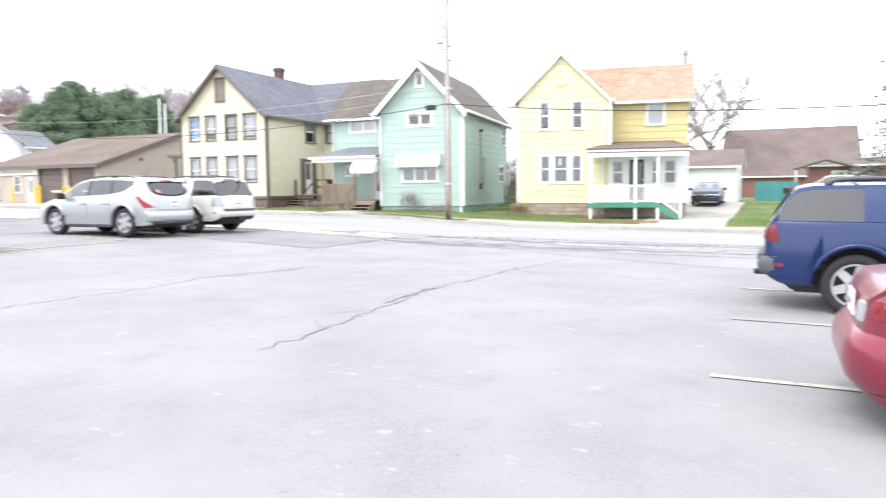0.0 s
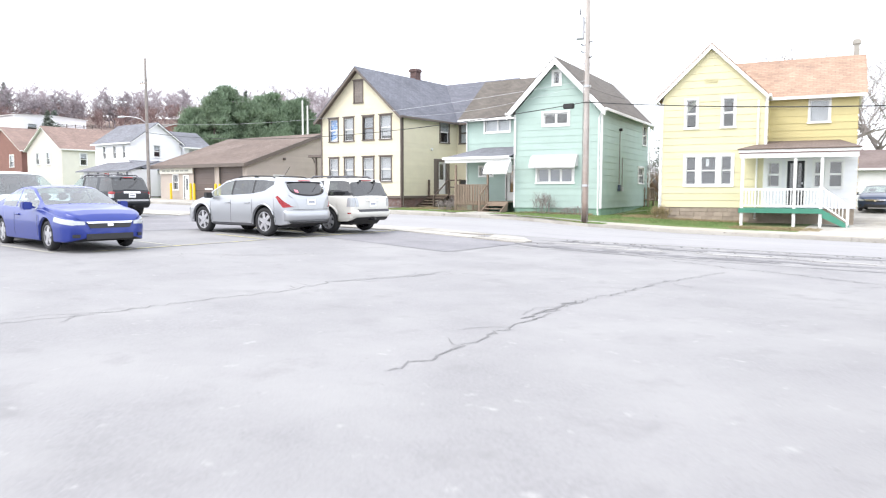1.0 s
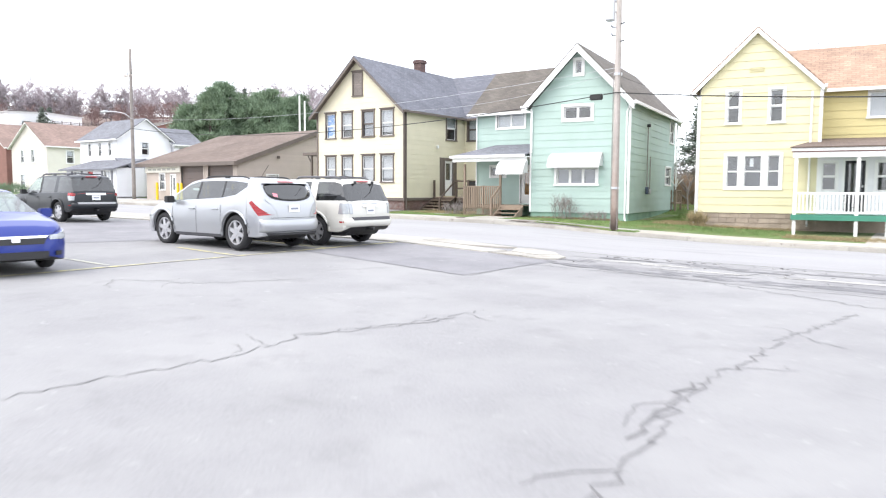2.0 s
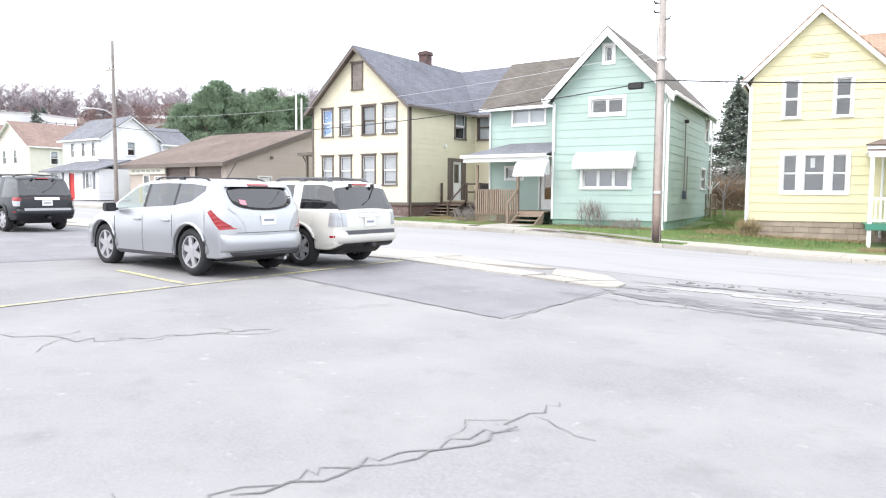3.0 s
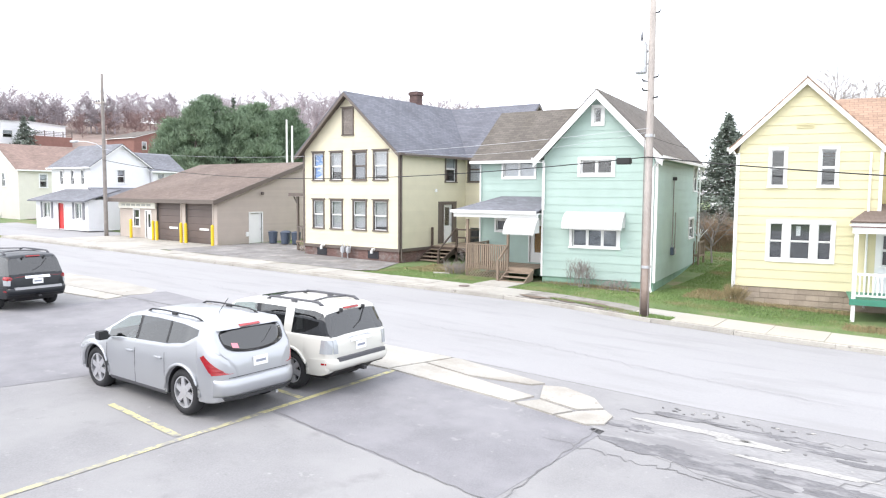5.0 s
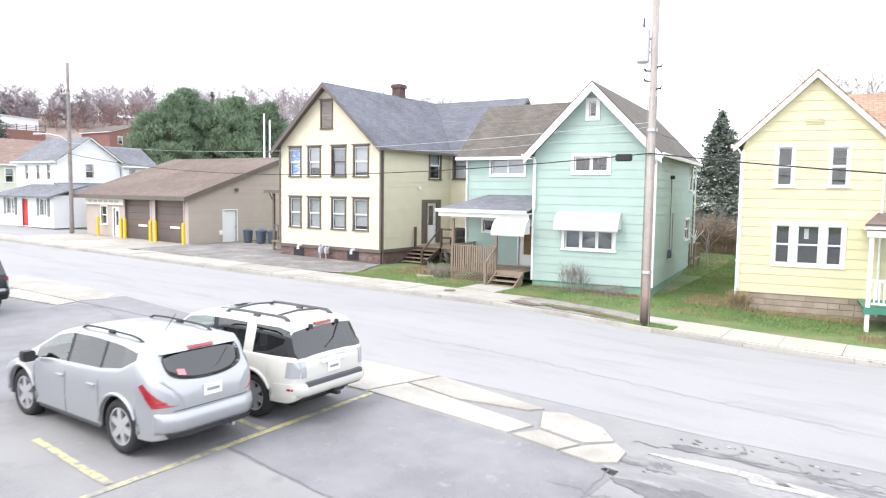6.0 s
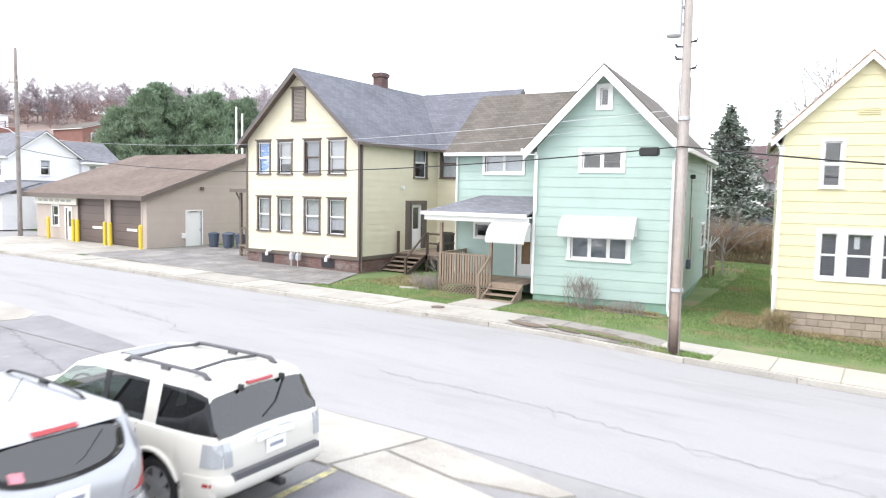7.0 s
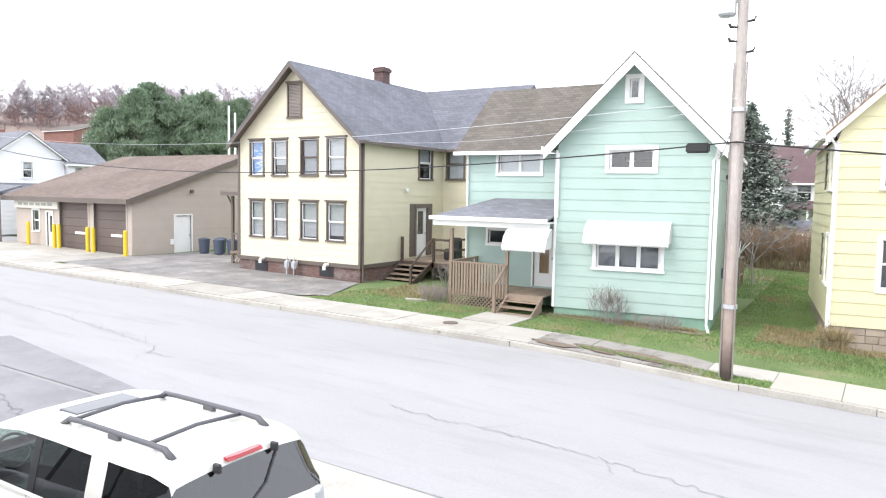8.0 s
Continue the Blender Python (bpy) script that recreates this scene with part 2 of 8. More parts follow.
def part(name, bm, material, parent, label="", smooth=False):
    """One mesh object under a thing or under a part."""
    ob = new(name, mesh_of(name, bm, material, smooth))
    ob.parent = parent
    if parent is not None:
        ob.matrix_parent_inverse = Matrix.Identity(4)
    if label:
        ob["label"] = label
    return ob


def turned(x, y, degrees):
    """A turn about the upright through x, y."""
    return Matrix.Translation((x, y, 0)) @ Matrix.Rotation(radians(degrees), 4, "Z") @ Matrix.Translation((-x, -y, 0))


def thing(name, label, category, x=0.0, y=0.0, z=0.0, rz=0.0, group="", kind=""):
    ob = new(name)
    ob.matrix_basis = pose(x, y, z, 0, 0, rz)
    return tagged(ob, label, category, group, kind)


def hexa(bm, pts):
    """A block from eight corners: four below, four above, in the same order round."""
    v = [bm.verts.new(p) for p in pts]
    for f in ((3, 2, 1, 0), (4, 5, 6, 7), (0, 1, 5, 4), (1, 2, 6, 5), (2, 3, 7, 6), (3, 0, 4, 7)):
        bm.faces.new([v[i] for i in f])
    return v


def box(bm, x0, x1, y0, y1, z0, z1):
    return hexa(bm, [(x0, y0, z0), (x1, y0, z0), (x1, y1, z0), (x0, y1, z0), (x0, y0, z1), (x1, y0, z1), (x1, y1, z1), (x0, y1, z1)])


def boxes(*rows):
    bm = bmesh.new()
    for r in rows:
        box(bm, *r)
    return bm


def soft(bm, width=0.01, segments=1):
    bmesh.ops.bevel(bm, geom=bm.edges[:], offset=width, segments=segments, affect="EDGES")
    return bm


def tube(bm, path, radii, sides=8, caps=True):
    """A round bar along a path of points, with a radius for each."""
    path = [Vector(p) for p in path]
    rings = []
    for i, p in enumerate(path):
        d = (path[min(i + 1, len(path) - 1)] - path[max(i - 1, 0)]).normalized()
        a = d.cross(Vector((0, 0, 1)) if abs(d.z) < 0.9 else Vector((1, 0, 0))).normalized()
        b = d.cross(a)
        r = radii[i] if isinstance(radii, (list, tuple)) else radii
        rings.append([bm.verts.new(p + r * (math.cos(2 * math.pi * k / sides) * a + math.sin(2 * math.pi * k / sides) * b)) for k in range(sides)])
    for r0, r1 in zip(rings, rings[1:]):
        for k in range(sides):
            bm.faces.new((r0[k], r1[k], r1[(k + 1) % sides], r0[(k + 1) % sides]))
    if caps:
        bm.faces.new(rings[0])
        bm.faces.new(rings[-1][::-1])
    return bm


def quick(name, verts, faces, material, parent=None, smooth=False):
    me = bpy.data.meshes.new(name)
    me.from_pydata(verts, [], faces)
    me.materials.append(material)
    if smooth:
        me.shade_smooth()
    ob = new(name, me)
    if parent is not None:
        ob.parent = parent
    return ob


def smoothstep(a, b, v):
    t = min(1.0, max(0.0, (v - a) / (b - a)))
    return t * t * (3 - 2 * t)


# ---- ground ----
KERB_N, KERB_F = 20.3, 29.0     # near and far edge of the street


def slope(x, y=0.0):
    """Height of the lot and street: it climbs gently towards -x and dips to the far kerb."""
    x = max(-120.0, min(40.0, x))
    z = -0.014 * (x + 16) if x < -16 else -0.033 * (x + 16) if x < -10 else -0.198 - 0.011 * (x + 10)
    dip = 0.14 * smoothstep(-19, -14, x) + 0.004 * max(0.0, min(20.0, x + 14))
    return z - dip * max(0.0, min(1.0, (y - 22.475) / 6.4)) * (1 - smoothstep(31.2, 33.5, y))


def land(x, y):
    """Height of the open ground: yards behind the far kerb, then the hill."""
    z = slope(x, y)
    z += 0.13 * smoothstep(28.9, 29.2, y)
    z += 0.55 * smoothstep(36, 52, y) * smoothstep(-60, -30, x)
    z += 24.0 * smoothstep(90, 230, math.hypot(x + 40, y - 10)) * smoothstep(20, 70, y - 0.2 * x - 20) * smoothstep(-20, -90, x + 0.3 * y)
    return z


def spread(lo, hi, fine_lo, fine_hi, step, grow=1.25):
    out, v, s = [], fine_lo, step
    while v <= fine_hi:
        out.append(v)
        v += step
    while out[-1] < hi:
        s *= grow
        out.append(min(hi, out[-1] + s))
    s = step
    while out[0] > lo:
        s *= grow
        out.insert(0, max(lo, out[0] - s))
    return out


def sheet(name, xs, ys, height, material, **tags):
    verts = [(x, y, height(x, y)) for y in ys for x in xs]
    w = len(xs)
    faces = [(j * w + i, j * w + i + 1, (j + 1) * w + i + 1, (j + 1) * w + i) for j in range(len(ys) - 1) for i in range(w - 1)]
    ob = quick(name, verts, faces, material, smooth=True)
    return tagged(ob, **tags)


def steps(a, b, n):
    return [a + (b - a) * i / n for i in range(n + 1)]


sheet("ground", spread(-900, 700, -90, 20, 2.0), sorted(spread(-500, 900, -14, 70, 2.0) + [28.9, 29.1, 29.2]), lambda x, y: land(x, y) - (0.2 if y < 29.15 else 0.0),
      GRASS_SOIL, label="spring grass and bare soil ground", category="ground", kind="structure")
sheet("woodland_floor", spread(-330, -80, -300, -82, 6.0), spread(40, 260, 42, 250, 6.0), lambda x, y: land(x, y) + (0.06 if x + 0.3 * y < -62 else -0.5), BROWN_LEAF, label="brown leaf litter on the wooded hill", category="ground", kind="structure")
sheet("parking_lot", steps(-60, 30, 90), steps(-30, KERB_N, 40), lambda x, y: slope(x, y),
      ASPHALT, label="worn grey asphalt parking lot with cracks", category="parking lot", kind="structure")
sheet("road", steps(-160, 80, 120), steps(KERB_N, KERB_F, 8), lambda x, y: slope(x, y) + 0.004 + 0.05 * math.sin(math.pi * (y - KERB_N) / (KERB_F - KERB_N)),
      STREET, label="pale worn asphalt street", category="road", kind="structure")

# ---- houses ----
class Side:
    """A wall's own frame: u along it, n outwards, z up, from a corner of the plan."""

    def __init__(self, x, y, way):
        self.o = Vector((x, y, 0))
        self.u = Vector({"E": (1, 0, 0), "W": (-1, 0, 0), "N": (0, 1, 0), "S": (0, -1, 0)}[way])
        self.n = Vector((self.u.y, -self.u.x, 0))

    def at(self, u, n, z):
        return self.o + self.u * u + self.n * n + Vector((0, 0, z))

    def block(self, bm, u0, u1, n0, n1, z0, z1):
        a = self.at
        # outward n first, so that faces point outwards
        return hexa(bm, [a(u0, n1, z0), a(u1, n1, z0), a(u1, n0, z0), a(u0, n0, z0), a(u0, n1, z1), a(u1, n1, z1), a(u1, n0, z1), a(u0, n0, z1)])


def cells(length, z0, z1, gable, holes):
    """The wall's face as strips between the holes: rows of (u0, u1, z0, z1), the gable's slopes left out."""
    us = sorted({0.0, length, *(u for h in holes for u in h[:2])})
    out = []
    for a, b in zip(us, us[1:]):
        mid = (a + b) / 2
        zs = [z0]
        for h in sorted((h for h in holes if h[0] < mid < h[1]), key=lambda h: h[2]):
            out.append((a, b, zs[-1], h[2]))
            zs.append(h[3])
        out.append((a, b, zs[-1], z1))
    return [c for c in out if c[3] - c[2] > 0.01]


def limits(length, z1, gable, z):
    if gable is None or z <= z1:
        return 0.0, length
    at, top = gable
    k = (z - z1) / (top - z1)
    return at * k, length - (length - at) * k


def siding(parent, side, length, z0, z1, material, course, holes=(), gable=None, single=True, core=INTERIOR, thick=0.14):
    """A wall with its holes: a core, and lapped boards on it, course by course. gable: (u of the peak, its height)."""
    bm = bmesh.new()
    for a, b, lo, hi in cells(length, z0, z1, gable, holes):
        side.block(bm, a, b, -thick, 0, lo, hi)
    if gable:
        at, top = gable
        tri = [h for h in holes if h[3] > z1]
        if not tri:
            f = [side.at(0, 0, z1), side.at(length, 0, z1), side.at(at, 0, top)]
            k = [side.at(0, -thick, z1), side.at(length, -thick, z1), side.at(at, -thick, top)]
            v = [bm.verts.new(p) for p in f + k]
            for q in ((0, 1, 2), (5, 4, 3), (0, 3, 4, 1), (1, 4, 5, 2), (2, 5, 3, 0)):
                bm.faces.new([v[i] for i in q])
        else:
            h = tri[0]
            zs = [z1, max(z1, h[2]), h[3], top]
            for lo, hi in zip(zs, zs[1:]):
                if hi - lo < 0.01:
                    continue
                a0, b0 = limits(length, z1, gable, lo)
                a1, b1 = limits(length, z1, gable, hi - 0.001)
                spans = [(a0, b0, a1, b1)]
                if lo >= h[2] - 0.001 and hi <= h[3] + 0.001:
                    spans = [(a0, h[0], a1, h[0]), (h[1], b0, h[1], b1)]
                for p0, q0, p1, q1 in spans:
                    a = side.at
                    hexa(bm, [a(p0, 0, lo), a(q0, 0, lo), a(q0, -thick, lo), a(p0, -thick, lo), a(p1, 0, hi), a(q1, 0, hi), a(q1, -thick, hi), a(p1, -thick, hi)])
    lip = {"cream_siding": 0.016, "mint_green_siding": 0.021, "tan_vinyl_siding": 0.034}.get(material.name, 0.024)
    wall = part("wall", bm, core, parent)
    top = gable[1] if gable else z1
    z = z0
    verts, faces = [], []
    while z < top - 0.02:
        hi = min(z + course, top)
        lo_a, lo_b = limits(length, z1, gable, z)
        hi_a, hi_b = limits(length, z1, gable, hi)
        marks = sorted({lo_a, lo_b, *(u for h in holes if h[2] < hi and h[3] > z for u in h[:2] if lo_a < u < lo_b)})
        runs = []
        for a, b in zip(marks, marks[1:]):
            mid, spans = (a + b) / 2, [(z, hi)]
            for h in holes:
                if h[0] < mid < h[1]:
                    spans = [s for lo, up in spans for s in ((lo, min(up, h[2])), (max(lo, h[3]), up)) if s[1] - s[0] > 0.01]
            for s in spans:
                if runs and runs[-1][1] == a and runs[-1][2:] == s:
                    runs[-1] = (runs[-1][0], b, *s)
                else:
                    runs.append((a, b, *s))
        for a, b, lo, up in runs:
            ta = a + (hi_a - lo_a) * (up - z) / (hi - z) if a == lo_a else a
            tb = b - (lo_b - hi_b) * (up - z) / (hi - z) if b == lo_b else b
            if tb <= ta:
                tb = ta = (ta + tb) / 2
            p = side.at
            vs = [p(a, lip, lo), p(b, lip, lo), p(b, 0, lo), p(a, 0, lo), p(ta, 0.004, up), p(tb, 0.004, up), p(tb, 0, up), p(ta, 0, up)]
            fs = [(3, 2, 1, 0), (4, 5, 6, 7), (0, 1, 5, 4), (1, 2, 6, 5), (2, 3, 7, 6), (3, 0, 4, 7)]
            if single:
                quick("siding_board", vs, fs, material, wall)
            else:
                k = len(verts)
                verts.extend(vs)
                faces.extend(tuple(i + k for i in f) for f in fs)
        z = hi
    if verts:
        tagged(quick("siding", verts, faces, material, wall), kind="stuff")
    return wall


def window(parent, side, u0, u1, z0, z1, trim, trim_w=0.09, hung=True, lights=1, cloth=None, cloth_to=0.0, sash=None, cap=0.0, sill=True, sash_w=0.045):
    """A sash window set in its hole: casing, sashes, panes, and what hangs behind them."""
    sash = sash or WHITE
    bm = bmesh.new()
    b = lambda *r: side.block(bm, *r)
    b(u0 - trim_w, u0, -0.02, 0.055, z0 - (0.0 if sill else trim_w), z1 + trim_w)
    b(u1, u1 + trim_w, -0.02, 0.055, z0 - (0.0 if sill else trim_w), z1 + trim_w)
    b(u0, u1, -0.02, 0.055, z1, z1 + trim_w)
    if cap:
        b(u0 - trim_w - cap, u1 + trim_w + cap, -0.02, 0.10, z1 + trim_w, z1 + trim_w + 0.06)
    if sill:
        b(u0 - trim_w - 0.03, u1 + trim_w + 0.03, -0.02, 0.085, z0 - 0.07, z0)
    else:
        b(u0, u1, -0.02, 0.055, z0 - trim_w, z0)
    frame_ob = part("window", bm, trim, parent)
    w = (u1 - u0) / lights
    mid = (z0 + z1) / 2
    for i in range(lights):
        a, c = u0 + i * w, u0 + (i + 1) * w
        bars = []
        for lo, hi, depth in (((z0, mid, -0.05), (mid, z1, -0.02)) if hung else ((z0, z1, -0.03),)):
            bars += [(a, a + sash_w, depth - 0.03, depth, lo, hi), (c - sash_w, c, depth - 0.03, depth, lo, hi),
                     (a + sash_w, c - sash_w, depth - 0.03, depth, lo, lo + sash_w), (a + sash_w, c - sash_w, depth - 0.03, depth, hi - sash_w, hi)]
            bm = bmesh.new()
            side.block(bm, a + sash_w, c - sash_w, depth - 0.018, depth - 0.012, lo + sash_w, hi - sash_w)
            part("pane", bm, PANE, frame_ob).visible_shadow = False
        bm = bmesh.new()
        for r in bars:
            side.block(bm, *r)
        part("sash", bm, sash, frame_ob)
        if cloth:
            lo = z0 + (z1 - z0) * cloth_to
            bm = bmesh.new()
            side.block(bm, a + 0.02, c - 0.02, -0.135, -0.125, lo, z1)
            part("curtain" if cloth is not BLIND else "blind", bm, cloth, frame_ob)
    return frame_ob


def gable_roof(parent, ridge_axis, r, lo, hi, half, ridge_z, eave_z, material, trim, thick=0.07, fascia=0.16, name="roof", rake=None):
    """Two slopes on a ridge along x or y at r; lo and hi are its ends, half the reach to each eave at eave_z."""
    def P(s, c, z):
        return (s, r + c, z) if ridge_axis == "x" else (r + c, s, z)
    k = (ridge_z - eave_z) / half
    for sgn in (-1, 1):
        bm = bmesh.new()
        uv = bm.loops.layers.uv.new("UVMap")
        v = [bm.verts.new(P(s, c, z)) for z_off in (0, -thick) for s, c, z in ((lo - 0.035, 0, ridge_z + z_off), (hi + 0.035, 0, ridge_z + z_off), (hi + 0.035, sgn * half, eave_z + z_off), (lo - 0.035, sgn * half, eave_z + z_off))]
        fs = ((0, 1, 2, 3), (7, 6, 5, 4), (0, 4, 5, 1), (1, 5, 6, 2), (2, 6, 7, 3), (3, 7, 4, 0))
        length = math.hypot(half, ridge_z - eave_z)
        co = [(lo, length), (hi, length), (hi, 0), (lo, 0)] * 2
        for f in fs:
            face = bm.faces.new([v[i] for i in f])
            for lp, i in zip(face.loops, f):
                lp[uv].uv = co[i]
        bmesh.ops.recalc_face_normals(bm, faces=bm.faces[:])
        part(name, bm, material, parent)
        # rake boards on both ends and a gutter board along the eave
        for s0, s1 in ((lo - 0.03, lo + 0.03), (hi - 0.03, hi + 0.03)):
            bm = bmesh.new()
            z0 = fascia
            hexa(bm, [P(s0, sgn * 0.0, ridge_z - z0), P(s1, 0, ridge_z - z0), P(s1, sgn * half, eave_z - z0), P(s0, sgn * half, eave_z - z0),
                      P(s0, 0, ridge_z - 0.02), P(s1, 0, ridge_z - 0.02), P(s1, sgn * half, eave_z - 0.02), P(s0, sgn * half, eave_z - 0.02)])
            bmesh.ops.recalc_face_normals(bm, faces=bm.faces[:])
            part("rake_board", bm, rake or trim, parent)
        # painted soffit under each end's overhang
        for s0, s1 in ((lo + 0.03, lo + 0.42), (hi - 0.42, hi - 0.03)):
            bm = bmesh.new()
            hexa(bm, [P(s0, 0, ridge_z - thick - 0.02), P(s1, 0, ridge_z - thick - 0.02), P(s1, sgn * half, eave_z - thick - 0.02), P(s0, sgn * half, eave_z - thick - 0.02),
                      P(s0, 0, ridge_z - thick - 0.004), P(s1, 0, ridge_z - thick - 0.004), P(s1, sgn * half, eave_z - thick - 0.004), P(s0, sgn * half, eave_z - thick - 0.004)])
            bmesh.ops.recalc_face_normals(bm, faces=bm.faces[:])
            part("soffit", bm, rake or trim, parent)
        bm = bmesh.new()
        a, b = sorted((sgn * half, sgn * (half + 0.09)))
        p0, p1 = P(lo, a, eave_z - 0.13), P(hi, b, eave_z + 0.0)
        box(bm, min(p0[0], p1[0]), max(p0[0], p1[0]), min(p0[1], p1[1]), max(p0[1], p1[1]), p0[2], p1[2])
        part("gutter", bm, trim, parent)


def slab_roof(parent, corners, material, thick=0.1, name="roof"):
    """A flat sloping roof sheet from its corners: two at the eave, then two at the top."""
    bm = bmesh.new()
    uv = bm.loops.layers.uv.new("UVMap")
    c = [Vector(p) for p in corners]
    top = [bm.verts.new(p) for p in c]
    low = [bm.verts.new(p - Vector((0, 0, thick))) for p in c]
    n = len(c)
    u = (c[1] - c[0]).normalized()
    normal = (c[1] - c[0]).cross(c[2] - c[1]).normalized()
    w = normal.cross(u)
    fs = [top, low[::-1]] + [[top[i], low[i], low[(i + 1) % n], top[(i + 1) % n]] for i in range(n)]
    for q in fs:
        f = bm.faces.new(q)
        for lp in f.loops:
            d = lp.vert.co - c[0]
            lp[uv].uv = (d.dot(u), d.dot(w))
    bmesh.ops.recalc_face_normals(bm, faces=bm.faces[:])
    return part(name, bm, material, parent)


def uv_box(bm):
    """Metre-scaled UVs on upright and level faces."""
    uv = bm.loops.layers.uv.verify()
    for f in bm.faces:
        n = f.normal
        for lp in f.loops:
            c = lp.vert.co
            lp[uv].uv = (c.x + c.y if abs(n.z) < 0.5 else c.x, c.z if abs(n.z) < 0.5 else c.y)
    return bm


def masonry(name, parent, material, *rows):
    bm = boxes(*rows)
    bm.normal_update()
    return part(name, uv_box(bm), material, parent)


def chimney(parent, x, y, z0, z1, w=0.55, material=None):
    masonry("chimney", parent, material or BRICK, (x - w / 2, x + w / 2, y - w / 2, y + w / 2, z0, z1 - 0.22), (x - w / 2 - 0.06, x + w / 2 + 0.06, y - w / 2 - 0.06, y + w / 2 + 0.06, z1 - 0.22, z1 - 0.06), (x - w / 2 - 0.02, x + w / 2 + 0.02, y - w / 2 - 0.02, y + w / 2 + 0.02, z1 - 0.06, z1))


def door(parent, side, u0, u1, z0, z1, leaf, trim, glass_from=0.5, glass_to=0.92, inset=0.18, trim_w=0.1, leaf_name="door"):
    bm = bmesh.new()
    b = lambda *r: side.block(bm, *r)
    b(u0, u1, -0.09, -0.04, z0, z0 + (z1 - z0) * glass_from)
    g0, g1 = z0 + (z1 - z0) * glass_from, z0 + (z1 - z0) * glass_to
    b(u0, u0 + inset, -0.09, -0.04, g0, z1)
    b(u1 - inset, u1, -0.09, -0.04, g0, z1)
    b(u0 + inset, u1 - inset, -0.09, -0.04, g1, z1)
    d = part(leaf_name, bm, leaf, parent)
    bm = bmesh.new()
    side.block(bm, u0 + inset, u1 - inset, -0.07, -0.06, g0, g1)
    part("pane", bm, PANE, d).visible_shadow = False
    bm = bmesh.new()
    side.block(bm, u1 - 0.1, u1 - 0.06, -0.04, 0.01, z0 + 0.95, z0 + 1.05)
    part("handle", bm, STEEL, d)
    bm = bmesh.new()
    side.block(bm, u0 - trim_w, u0, -0.02, 0.06, z0, z1 + trim_w)
    side.block(bm, u1, u1 + trim_w, -0.02, 0.06, z0, z1 + trim_w)
    side.block(bm, u0, u1, -0.02, 0.06, z1, z1 + trim_w)
    part("door_frame", bm, trim, parent)
    return d


def pipe(parent, path, r=0.04, material=None, name="downpipe"):
    return part(name, tube(bmesh.new(), path, r, 6), material or WHITE, parent)


